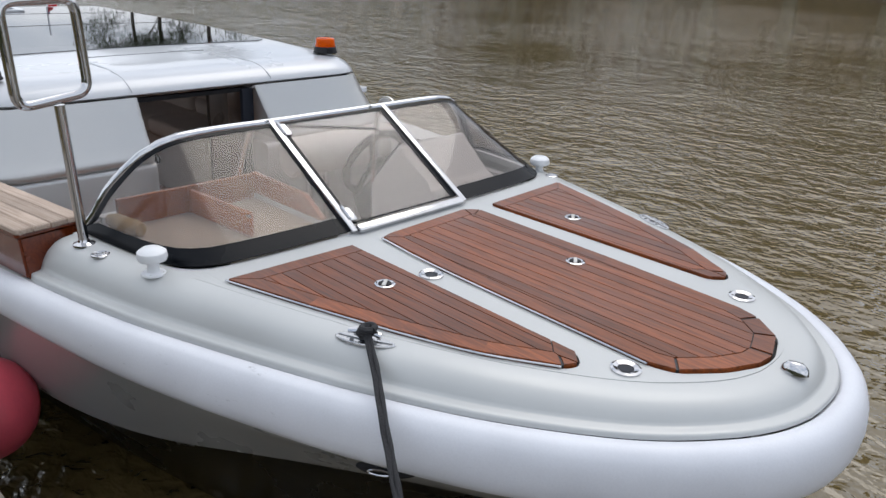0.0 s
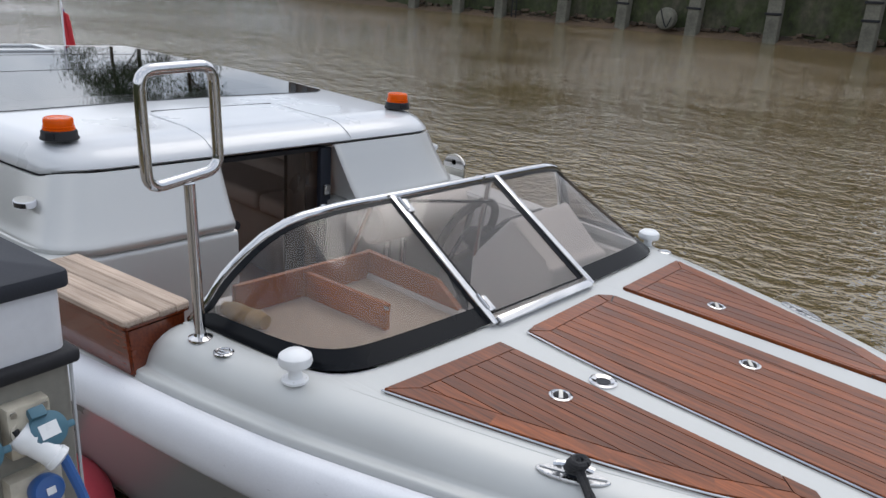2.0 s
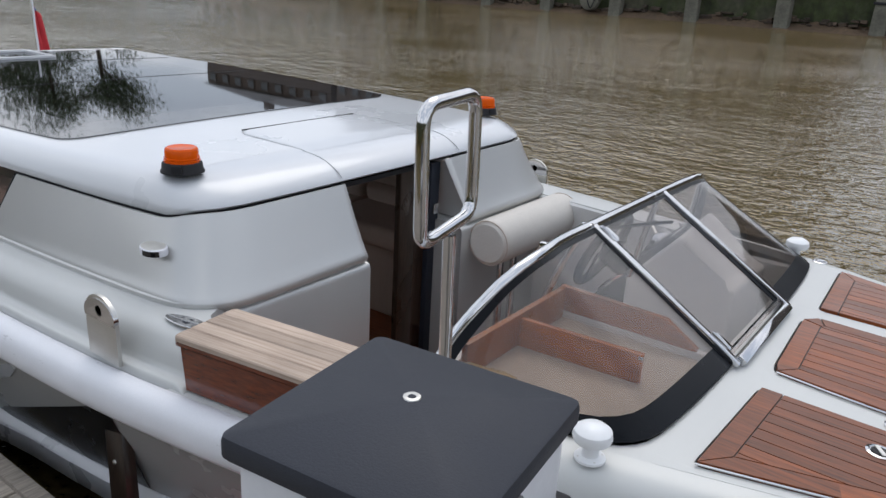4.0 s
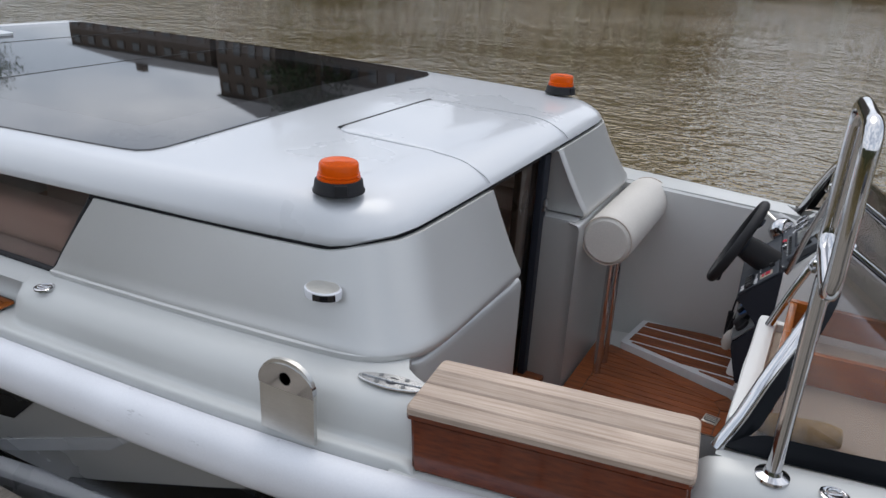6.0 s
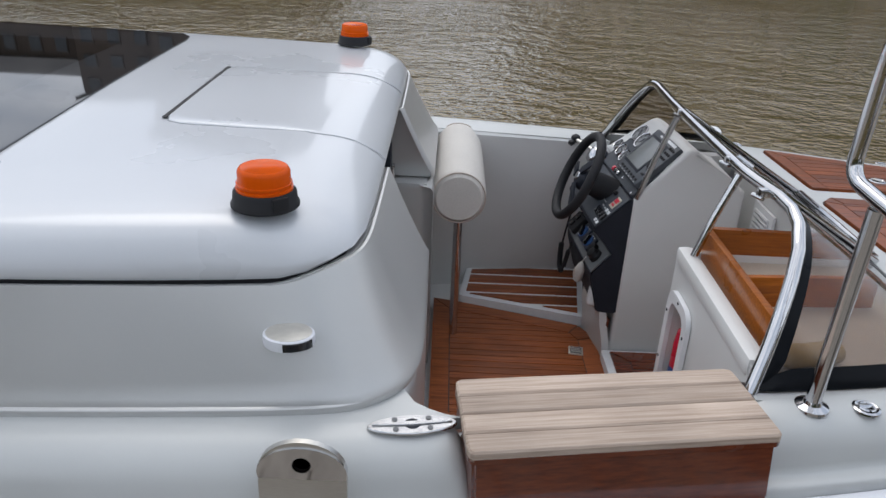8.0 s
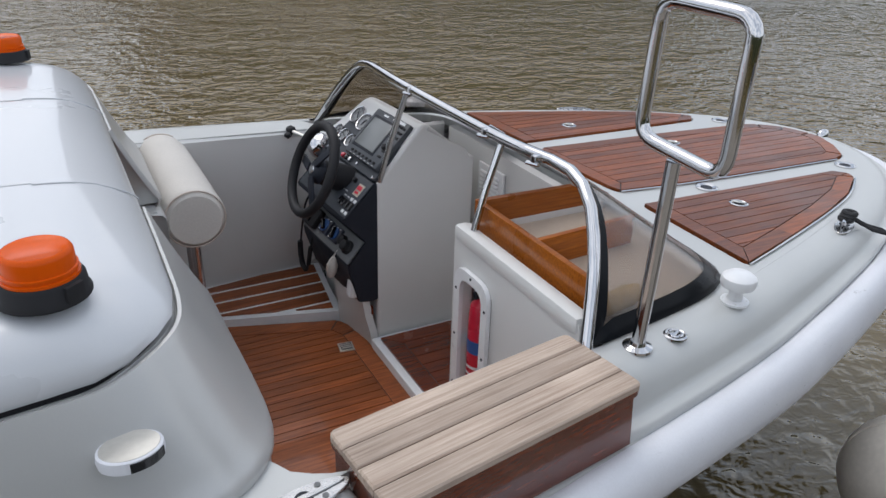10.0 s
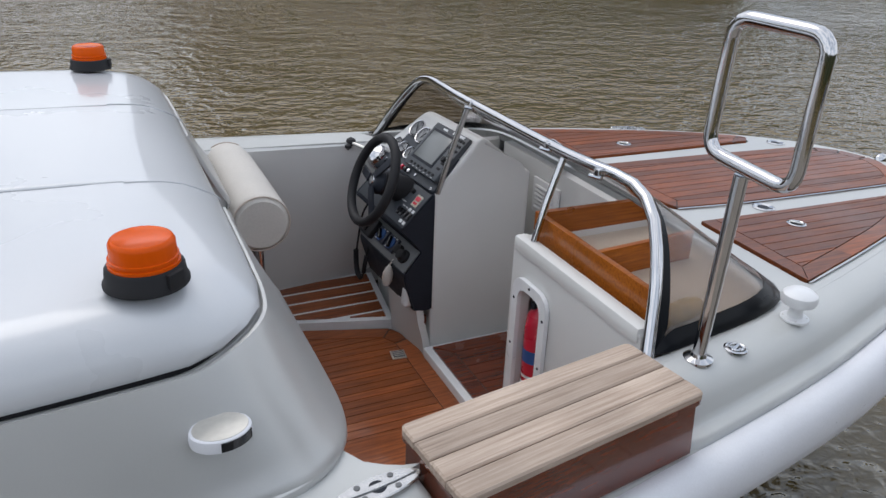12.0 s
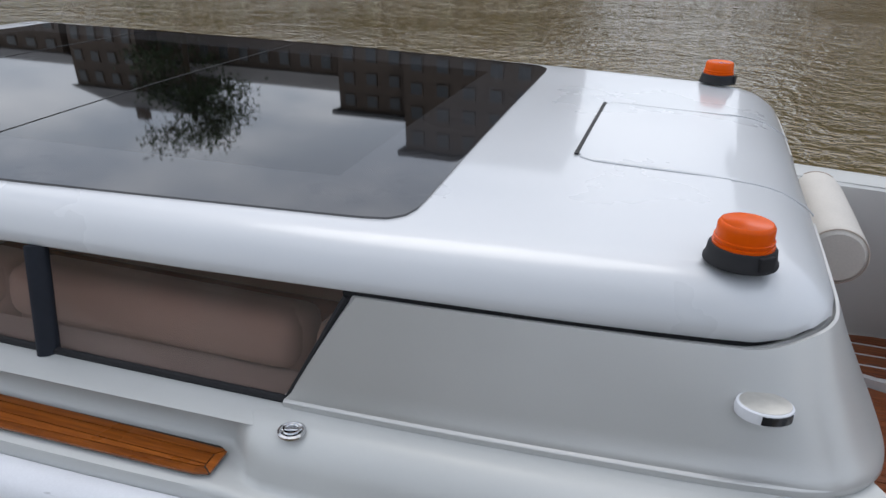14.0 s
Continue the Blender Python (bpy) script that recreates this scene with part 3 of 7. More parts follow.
fender_post = thing("fender_post", (0, 0, 0), "weathered pale square post standing against the quay wall", "post", "posts along the far quay")
part("shaft", block(1.0, 0.75, 6.6, (0, 0, 2.2), round_=0.08), POST, fender_post)
part("bracket", block(1.2, 0.2, 0.18, (0, -0.36, 2.1), round_=0.03), RUBBER, fender_post)
part("bracket", block(1.2, 0.2, 0.18, (0, -0.36, 3.3), round_=0.03), RUBBER, fender_post)
post_xs = [-60.3, -54.0, -48.6, -41.4, -35.2, -28.8, -22.6, -16.2, -9.9, -3.7]
fender_post.matrix_basis = pose(post_xs[0], BANK_Y - 0.5, 0)
for i, x in enumerate(post_xs[1:]):
    copy_thing(fender_post, pose(x + rng.uniform(-0.2, 0.2), BANK_Y - 0.5 + rng.uniform(-0.1, 0.1), 0, 0, rng.uniform(-1.5, 1.5), rng.uniform(-5, 5)))
ladder = thing("quay_ladder", (-46.9, BANK_Y - 0.55, 0), "dark iron ladder fixed to the far quay wall", "ladder")
for sx in (-0.25, 0.25):
    part("rail", block(0.09, 0.09, 5.5, (-46.9 + sx, BANK_Y - 0.55, 2.4), round_=0.02), RUBBER, ladder)
for k in range(14):
    part("rung", block(0.5, 0.06, 0.06, (-46.9, BANK_Y - 0.55, 0.1 + 0.35 * k), round_=0.015), RUBBER, ladder)
tyre = thing("net_wrapped_fender", (-31.2, BANK_Y - 0.7, 1.2), "round pale bagged fender hanging on the quay wall", "fender")
part("bag", lathe([(0, -0.5), (0.55, -0.45), (0.85, -0.15), (0.9, 0.1), (0.8, 0.35), (0.45, 0.5), (0, 0.52)], (-31.2, BANK_Y - 0.55, 1.15), (90, 0, 0), 20), POST, tyre)
part("rope", tube(smooth_line([(-31.6, BANK_Y - 1.06, 1.9), (-31.2, BANK_Y - 1.1, 1.0), (-30.9, BANK_Y - 1.06, 0.5), (-30.6, BANK_Y - 1.0, 1.3)], 0.2), 0.05, 6), RUBBER, tyre)


def house(name, x0, x1, y, depth, height, wall, gable, floors, bays, label):
    h = thing(name, ((x0 + x1) / 2, y, 4.0), label, "building", "buildings behind the far quay")
    part("wall", block(x1 - x0, depth, height, ((x0 + x1) / 2, y + depth / 2, 4 + height / 2), round_=0), wall, h)
    z = 4 + height
    o = 0.6
    if gable:
        xm = (x0 + x1) / 2
        verts = [(x0 - o, y - o, z), (x1 + o, y - o, z), (x1 + o, y + depth + o, z), (x0 - o, y + depth + o, z), (x0 - o, y + depth / 2, z + gable), (x1 + o, y + depth / 2, z + gable)]
        part_roof = shape("roof", verts, [(0, 1, 5, 4), (2, 3, 4, 5), (1, 2, 5), (3, 0, 4), (0, 3, 2, 1)], SLATE, h, smooth=0)
        part("chimney", block(1.4, 1.0, 3.0, (x0 + 2.5, y + depth / 2, z + gable), round_=0.05), wall, part_roof)
    else:
        part("roof", block(x1 - x0 + 1.4, depth + 1.4, 0.7, ((x0 + x1) / 2, y + depth / 2, z + 0.35), round_=0.05), SLATE, h)
    fh = height / floors
    bw = (x1 - x0) / bays
    for f in range(floors):
        for b in range(bays):
            win = part("window", block(bw * 0.5, 0.25, fh * 0.55, (x0 + bw * (b + 0.5), y - 0.05, 4 + fh * (f + 0.52)), round_=0.02, seg=1), FACADE, h)
            part("pane", block(bw * 0.42, 0.1, fh * 0.47, (x0 + bw * (b + 0.5), y - 0.16, 4 + fh * (f + 0.52)), round_=0), WINDOW_FAR, win)
    return h


house("riverside_flats", -38, -30.5, 72, 12, 17, FACADE, 0, 5, 3, "dark brick block of riverside flats with flat roof")
house("riverside_flats", -30, -14, 70, 14, 21, FACADE, 0, 6, 6, "dark brick block of riverside flats with flat roof")
house("riverside_office", 5, 66, 68, 16, 19, FACADE, 0, 5, 16, "dark brick riverside office building with flat roof")
house("long_warehouse", -96, -71, 70, 18, 12, FACADE, 4, 4, 9, "dark brick warehouse beyond the river")
house("riverside_mill", -70, -61, 70, 14, 17, FACADE, 5, 5, 4, "tall dark brick riverside mill with slate roof")
house("terrace", -60.5, -38.5, 73, 12, 12, FACADE, 4, 3, 9, "dark brick terrace with slate roof")


def leaf_tree(x, y, z, height, spread, seed, label):
    r = random.Random(seed)
    t = thing("tree", (x, y, z), label, "tree", "trees behind the far quay")
    trunk = [tube([(x, y, z), (x + 0.2, y, z + height * 0.3), (x - 0.1, y + 0.1, z + height * 0.62), (x, y, z + height * 0.9)], 0.32, 8)]
    tips = []
    for k in range(16):
        a, h = r.uniform(0, 6.28), height * r.uniform(0.3, 0.8)
        q = Vector((x + math.cos(a) * spread * r.uniform(0.5, 1.0), y + math.sin(a) * spread * r.uniform(0.5, 1.0), z + h + height * r.uniform(0.05, 0.25)))
        trunk.append(tube([(x, y, z + h), ((x + q.x) / 2, (y + q.y) / 2, (z + h + q.z) / 2 + 0.3), tuple(q)], 0.1, 5))
        tips.append(q)
    tips += [Vector((x + r.uniform(-0.4, 0.4) * spread, y + r.uniform(-0.4, 0.4) * spread, z + height * r.uniform(0.75, 1.0))) for _ in range(8)]
    part("trunk", join(*trunk), BARK, t)
    verts, faces = [], []
    for q in tips:
        for _ in range(300):
            d = Vector((r.gauss(0, 1), r.gauss(0, 1), r.gauss(0, 0.8))) * spread * 0.24
            c, u, v = q + d, Vector((r.uniform(-1, 1), r.uniform(-1, 1), r.uniform(-1, 1))).normalized(), Vector((r.uniform(-1, 1), r.uniform(-1, 1), r.uniform(-1, 1))).normalized()
            s, b = r.uniform(0.15, 0.34), len(verts)
            verts += [c - u * s, c + v * s * 0.6, c + u * s, c - v * s * 0.6]
            faces.append((b, b + 1, b + 2, b + 3))
    me = bpy.data.meshes.new("crown")
    me.from_pydata([tuple(v) for v in verts], [], faces)
    link("crown", me, LEAF, t, smooth=0)
    return t


leaf_tree(-53.5, 68, 4, 22, 5.0, 1, "dark leafy tree between the riverside buildings")
leaf_tree(-118, 66, 4, 22, 6, 3, "tall dark leafy tree far along the river")
leaf_tree(-131, 64, 4, 26, 7, 5, "tall dark leafy tree far along the river")
leaf_tree(-146, 66, 4, 24, 7, 6, "tall dark leafy tree far along the river")
# an unseen wall and ground, added behind the pontoon to close the place
near_bank = thing("bank_wall", (-3, -11, 0), "added dark stone wall, out of view behind the pontoon", "quay wall", kind="structure")
part("wall_body", block(160, 3, 4.5, (-3, -11.5, 1.2), round_=0), QUAY, near_bank)
near_ground = shape("ground", [(-900, -900, 3.4), (900, -900, 3.4), (900, -12.5, 3.4), (-900, -12.5, 3.4)], [(0, 1, 2, 3)], QUAY, None, smooth=0)
tagged(near_ground, "added dark ground, out of view behind the near wall", "ground", kind="structure")
far_ground = shape("ground", [(-900, BANK_Y + 0.4, 4.0), (900, BANK_Y + 0.4, 4.0), (900, 900, 4.0), (-900, 900, 4.0)], [(0, 1, 2, 3)], QUAY, None, smooth=0)
tagged(far_ground, "dark ground behind the far quay", "ground", kind="structure")


# ---- the boat: hull, strake and deck edge ----
boat = thing("motor_boat", (-4.5, CY, 0), "moored silver-grey motor launch with white cabin roof and teak deck hatches", "boat")


def ease(x, a, b):
    t = min(1.0, max(0.0, (x - a) / (b - a)))
    return t * t * (3 - 2 * t)


HALF = [(-9.3, 1.20), (-8.4, 1.27), (-7.3, 1.32), (-6.2, 1.35), (-5.2, 1.36), (-4.5, 1.342), (-3.45, 1.29), (-2.55, 1.155), (-2.06, 1.065), (-1.75, 0.982), (-1.41, 0.876), (-1.19, 0.795),
        (-0.91, 0.665), (-0.645, 0.487), (-0.48, 0.30), (-0.405, 0.14)]
SHEER = smooth_line([(x, CY - b, 0) for x, b in HALF] + [(-0.388, CY, 0)] + [(x, CY + b, 0) for x, b in HALF[::-1]], 0.04)


def edge_height(x):
    """The top of the rubbing strake, rising towards the bow."""
    return 1.065 + 0.06 * ease(x, -3.3, -0.2)


def strake_foot(x):
    """The height that the strake's underside follows."""
    return 1.065 + 0.06 * ease(x, -1.8, -0.45)


def outward(i):
    a, b = SHEER[max(0, i - 1)], SHEER[min(len(SHEER) - 1, i + 1)]
    w = (b - a).normalized()
    return Vector((w.y, -w.x, 0))


NORMALS = [outward(i) for i in range(len(SHEER))]


def sweep(profile, indices):
    """Rows of points: profile(x, y) gives (outward shift, height) pairs at each place along the sheer."""
    rows = []
    for i in indices:
        p, n = SHEER[i], NORMALS[i]
        rows.append([(p.x + n.x * o, p.y + n.y * o, z) for o, z in profile(p.x, p.y)])
    return rows


ALL = range(len(SHEER))


def strake_profile(x, y):
    z, low, g = edge_height(x), strake_foot(x), 1 + 0.3 * ease(x, -1.6, -0.5)
    mid = (z + low) / 2
    return [(-0.02, z - 0.03), (-0.001, z - 0.012), (0.012, z), (0.036, z - 0.001), (0.056, z - 0.008), (0.072, mid - 0.022 * g), (0.082, mid - 0.045 * g), (0.086, low - 0.075 * g),
            (0.082, low - 0.105 * g), (0.070, low - 0.125 * g), (0.05, low - 0.137 * g), (0.02, low - 0.14 * g), (-0.03, low - 0.13 * g)]


shape("rubbing_strake", *loft(sweep(strake_profile, ALL)), STRAKE, boat, "thick rounded white vinyl rubbing strake with scuffs", smooth=60)


def chine(x):
    return 0.42 + 0.34 * ease(x, -2.9, -0.9) + 0.02 * ease(x, -1.0, -0.4)


def hull_profile(x, y):
    z, c = strake_foot(x) - 0.125, chine(x)
    g = ease(x, -1.5, -0.5)
    return [(0.03, z), (0.01, z - 0.06), (-0.05, z - (z - c) * 0.45), (-0.10, z - (z - c) * 0.75), (-0.15, c), (-0.19 - 0.05 * g, c - 0.03), (-0.34 - 0.2 * g, c - 0.30), (-0.62 - 0.3 * g, -0.25)]


def hull_side(x, z):
    """The y of the starboard topside at a place and height."""
    i = min((k for k in ALL if SHEER[k].y < CY), key=lambda k: abs(SHEER[k].x - x))
    rows = [(SHEER[i].y + NORMALS[i].y * o, h) for o, h in hull_profile(x, 0)]
    for (ya, za), (yb, zb) in zip(rows, rows[1:]):
        if zb <= z <= za:
            return ya + (yb - ya) * (za - z) / max(1e-6, za - zb)
    return rows[0][0]


hull_rows = []
for i in ALL:
    p, n = SHEER[i], NORMALS[i]
    row = []
    for o, z in hull_profile(p.x, p.y):
        q = Vector((p.x + n.x * o, p.y + n.y * o, z))
        if (q.y - CY) * (p.y - CY) < 0:
            q.y = CY
        row.append(tuple(q))
    hull_rows.append(row)
shape("hull", *loft([row[:5] for row in hull_rows]), HULL, boat, "glossy dark grey painted hull side", smooth=50)
# below the chine the hull is coloured black to stand in for shade
shape("hull_bottom", *loft([row[4:] for row in hull_rows]), STRIPE_BLACK, boat, "black bottom paint under the chine", smooth=50)
part("transom", block(0.12, 2.3, 1.1, (-9.25, CY, 0.62), round_=0.03), HULL, boat)


def livery(name, corners, mat, label):
    """A painted band on the topside, between (x, z) corners, four of them."""
    (x0, z0), (x1, z1), (x2, z2), (x3, z3) = corners
    rows = []
    for i in range(13):
        t = i / 12
        xa, za, xb, zb = x0 + (x1 - x0) * t, z0 + (z1 - z0) * t, x3 + (x2 - x3) * t, z3 + (z2 - z3) * t
        rows.append([(xa + (xb - xa) * j / 6, hull_side(xa + (xb - xa) * j / 6, za + (zb - za) * j / 6) - 0.004, za + (zb - za) * j / 6) for j in range(7)])
    shape(name, *solid_loft(rows, False, (0, 0.003, 0)), mat, boat, label)


livery("black_band", ((-4.49, 0.43), (-3.45, 0.56), (-3.45, 0.93), (-4.45, 0.47)), STRIPE_BLACK, "black painted wedge on the hull side")
livery("silver_band", ((-4.85, 0.42), (-4.10, 0.78), (-3.92, 0.92), (-4.85, 0.48)), STRIPE, "silver painted band on the hull side")
rail_rows = []
for i in range(25):
    x = -5.8 + 2.5 * i / 24
    z = 0.40 + 0.12 * (x + 4.5) / 0.9
    y0 = hull_side(x, max(z, chine(x) + 0.01))
    rail_rows.append([(x, y0 + 0.02, z + 0.02), (x, y0 - 0.02, z), (x, y0 - 0.035, z - 0.015), (x, y0 - 0.03, z - 0.10), (x, y0 - 0.01, z - 0.125), (x, y0 + 0.12, z - 0.14)])
shape("spray_rail", *loft(rail_rows), STRIPE, boat, "pale grey spray rail along the chine", smooth=40)
livery("aft_black_band", ((-5.6, 0.5), (-4.55, 0.72), (-4.30, 0.92), (-5.6, 0.9)), STRIPE_BLACK, "black painted band on the hull side")
lean = 14.0
rub = block(0.105, 0.045, 0.50, (0, 0, 0), (0, 0, 0), 0.012)
rub_at = pose(-3.47, hull_side(-3.47, 0.70) - 0.03, 0.70, -8, -lean, 0)
rub.transform(rub_at)
board = part("rubbing_plank", rub, DARK_PLANK, boat, "dark varnished rubbing plank bolted to the hull")
for k in (0.12, 0.0, -0.13):
    bolt = lathe([(0, 0.006), (0.007, 0.005), (0.009, 0)], (0.0, -0.022, k), (90, 0, 0), 10)
    bolt.transform(rub_at)
    part("bolt", bolt, BRUSHED, board)


# grey moulding above the strake; aft of the cabin panel it drops to a ledge with a teak strip
COVE = [(0.0, -0.10), (-0.001, 0.05), (-0.003, 0.11), (-0.008, 0.138), (-0.020, 0.148), (-0.031, 0.150), (-0.037, 0.175), (-0.042, 0.30), (-0.051, 0.52), (-0.067, 0.75), (-0.09, 0.90), (-0.118, 0.975), (-0.15, 1.0)]
LEDGE = [(0.0, -0.10), (-0.001, 0.06), (-0.005, 0.16), (-0.014, 0.18), (-0.028, 0.19), (-0.06, 0.19), (-0.10, 0.19), (-0.135, 0.20), (-0.148, 0.30), (-0.16, 0.55), (-0.172, 0.80), (-0.19, 0.94), (-0.225, 1.0)]
DECK = 1.2


def fall(x):
    """How far the foredeck falls towards the bow."""
    return 0.0165 * max(0.0, x + 1.9)


def edge_profile(x, y):
    z = edge_height(x)
    out = []
    for (o1, f1), (o2, f2) in zip(COVE, LEDGE):
        k = 1 - ease(x + 0.03 * (f1 - 0.5), -4.55, -4.45)
        out.append((o1 + (o2 - o1) * k, z + (DECK - fall(x) - z) * (f1 + (f2 - f1) * k)))
    return out


fore = [i for i in ALL if SHEER[i].x > -2.50 or (SHEER[i].y > CY and SHEER[i].x > -9.3)]
fore_rows = sweep(edge_profile, fore)
# the forward end at the entry is rounded down
p0 = fore_rows[0]
z0 = edge_height(SHEER[fore[0]].x)
ends = []
for back, f in ((0.075, 0.0), (0.07, 0.45), (0.052, 0.75), (0.03, 0.92)):
    ends.append([(x - back, y, z0 + (z - z0) * f if z > z0 else z) for x, y, z in p0])
deck_edge = shape("deck_edge", *loft(ends + fore_rows), SILVER, boat, "silver-grey moulded deck edge with a rounded bead", smooth=55)
aft = [i for i in ALL if SHEER[i].y < CY and -9.3 < SHEER[i].x < -3.17]
aft_rows = sweep(edge_profile, aft)
pl = aft_rows[-1]
zl = edge_height(SHEER[aft[-1]].x)
ends = [[(x + f, y, zl + (z - zl) * g if z > zl else z) for x, y, z in pl] for f, g in ((0.02, 0.9), (0.035, 0.7), (0.045, 0.4), (0.05, 0.0))]
shape("deck_edge", *loft(aft_rows + ends), SILVER, boat, "silver-grey moulded deck edge with a rounded bead", smooth=55)

# ---- foredeck with three laid hatches ----
CW = 1.886
WB = [(-2.535, 0.905), (-2.45, 0.915), (-2.25, 0.944), (-2.13, 0.966), (-2.035, 1.0), (-1.985, 1.045), (-1.957, 1.12), (-1.942, 1.3), (-1.933, 1.605), (-1.93, CW)]
wb_line = [tuple(p)[:2] for p in smooth_line([(x, y, 0) for x, y in WB], 0.03)]
wb_full = wb_line + [(x, 2 * CW - y) for x, y in wb_line[-2::-1]]
deck_rim = [(r[-1][0], r[-1][1]) for i, r in zip(fore, fore_rows) if SHEER[i].x > -2.57]
rim_end = deck_rim[0]
outer = [(-2.535, rim_end[1] + 0.002)] + deck_rim
hatch_s = [(-1.848, 1.063), (-1.83, 1.525), (-0.905, 1.512), (-0.866, 1.470), (-0.885, 1.43), (-1.06, 1.325), (-1.28, 1.238), (-1.56, 1.148)]
hatch_p = [(x, 2 * 1.884 - y) for x, y in hatch_s][::-1]
hatch_c = [(-1.835, 1.70), (-1.822, 1.655), (-1.50, 1.628), (-0.75, 1.612), (-0.68, 1.635), (-0.60, 1.735), (-0.553, 1.835), (-0.548, 1.90), (-0.585, 2.015), (-0.67, 2.09), (-0.74, 2.112), (-1.20, 2.135), (-1.81, 2.147), (-1.852, 2.10)]
holes = [rounded(inset(h if area(h) > 0 else h[::-1], -0.007), 0.03) for h in (hatch_s, hatch_c, hatch_p)]
shape("foredeck", *sheet_with_holes([outer + wb_full[::-1], *holes], DECK, 0.03), SILVER, boat, "silver-grey gelcoat foredeck", smooth=0)
for nm, outline, hole in (("foredeck_hatch", hatch_s, holes[0]), ("foredeck_hatch", hatch_c, holes[1]), ("foredeck_hatch", hatch_p, holes[2])):
    planked(nm, outline, DECK + 0.009, 0.03, 0.047, 0.058, TEAK, boat, "varnished teak hatch laid in planks with black seams", start=0.02, plain=(1,) if outline is hatch_s else ((len(hatch_s) - 3,) if outline is hatch_p else ()))
    part("gutter", prism(hole, DECK - 0.034, DECK - 0.012), RUBBER, boat, "dark gutter round the hatch")
# thin steel trim on the outboard hatch edges
for s in (0, 1):
    line = [(x, y - 0.006, DECK + 0.006) for x, y in hatch_s[4:] + hatch_s[:1]]
    if s:
        line = [(x, 2 * CY - y, z) for x, y, z in line]
    part("hatch_trim", tube(smooth_line(line, 0.05), 0.0033, 6), CHROME, boat, "thin steel trim along the hatch edge")
line = [(x, y - 0.006, DECK + 0.006) for x, y in hatch_c[1:4]]
part("hatch_trim", tube(smooth_line(line, 0.05), 0.0033, 6), CHROME, boat, "thin steel trim along the hatch edge")


def ring_latch(x, y, z):
    """A flush lifting ring in a hatch."""
    o = part("hatch_latch", lathe([(0.032, 0.0), (0.032, 0.003), (0.026, 0.005), (0.023, 0.002), (0.0, 0.001)], (x, y, z), seg=24), CHROME, boat, "polished steel flush lifting ring")
    part("well", lathe([(0.021, 0.003), (0.019, 0.0045), (0, 0.0045)], (x, y, z), seg=16), RUBBER, o)
    part("ring", block(0.012, 0.042, 0.004, (x, y, z + 0.006), (0, 0, 35), 0.0015, 1), BRUSHED, o)


for x, y in ((-1.524, 1.402), (-1.258, 2.008), (-1.523, 2.365)):
    ring_latch(x, y, DECK + 0.0085)


def deck_filler(x, y):
    o = part("deck_filler", lathe([(0.040, 0.0), (0.040, 0.004), (0.033, 0.007), (0.021, 0.003), (0.020, -0.004)], (x, y, DECK), seg=24), CHROME, boat, "chrome ringed deck filler")
    part("cap", lathe([(0.0205, 0.0), (0.019, 0.0028), (0.010, 0.003), (0, 0.0015)], (x, y, DECK), seg=18), BLACK, o)


for x, y in ((-1.498, 1.573), (-0.776, 1.549), (-0.772, 2.208)):
    deck_filler(x, y)


def pad_eye(x, y, z, turn=20):
    o = part("pad_eye", lathe([(0.030, 0), (0.029, 0.004), (0.024, 0.006), (0.019, 0.003), (0, 0.003)], (x, y, z), seg=20), CHROME, boat, "small chrome pad eye")
    part("bail", tube([(x + 0.016 * math.cos(radians(a)), y + 0.016 * math.sin(radians(a)), z + 0.006) for a in range(turn, turn + 361, 24)], 0.003, 6), CHROME, o)
    part("bar", block(0.042, 0.009, 0.005, (x, y, z + 0.006), (0, 0, turn), 0.003, 1), CHROME, o)


# a flat black oval with a chrome ring, on the hull below the strake
dark_oval = part("hull_fairlead", lathe([(0.0, 0.014), (0.05, 0.012), (0.06, 0.004), (0.06, 0.0)], (0, 0, 0), seg=24), RUBBER, boat, "black oval on the hull under the strake")
dark_oval.matrix_basis = pose(-1.172, hull_side(-1.172, 0.885) - 0.004, 0.885, 90, 0, 33) @ Matrix.Diagonal((1.35, 0.34, 1.0, 1))
part("fairlead_eye", tube([(-1.172 + 0.026 * math.cos(radians(a)), hull_side(-1.172, 0.885) - 0.026 + 0.017 * math.cos(radians(a)), 0.885 + 0.008 * math.sin(radians(a))) for a in range(0, 360, 24)], 0.004, 8, closed=True), CHROME, boat, "chrome ring on the black oval")
pad_eye(-2.299, 0.875, DECK - 0.006)
pad_eye(-4.388, 0.640, DECK - 0.006)
pad_eye(-1.942, 2.786, DECK - 0.002)


# ---- windscreen ----
TR = [(-2.538, 0.911, 1.195), (-2.530, 0.920, 1.21), (-2.503, 0.953, 1.265), (-2.475, 0.990, 1.343), (-2.443, 1.043, 1.412), (-2.420, 1.092, 1.460), (-2.401, 1.156, 1.495), (-2.394, 1.216, 1.510),
      (-2.397, 1.29, 1.514), (-2.407, 1.36, 1.513), (-2.415, 1.46, 1.511), (-2.417, 1.605, 1.509), (-2.413, CW, 1.506)]


def along(points, n):
    """n points at even steps along a line."""
    fine = smooth_line(points, 0.01)
    total, lens = 0.0, [0.0]
    for a, b in zip(fine, fine[1:]):
        total += (b - a).length
        lens.append(total)
    out, j = [], 0
    for k in range(n):
        want = total * k / (n - 1)
        while j < len(lens) - 2 and lens[j + 1] < want:
            j += 1
        t = (want - lens[j]) / max(1e-9, lens[j + 1] - lens[j])
        out.append(fine[j].lerp(fine[j + 1], min(1, max(0, t))))
    return out


low_s = along([(x, y, DECK + 0.006) for x, y in WB[:-1]], 25)
top_s = along(TR[:-1], 25)


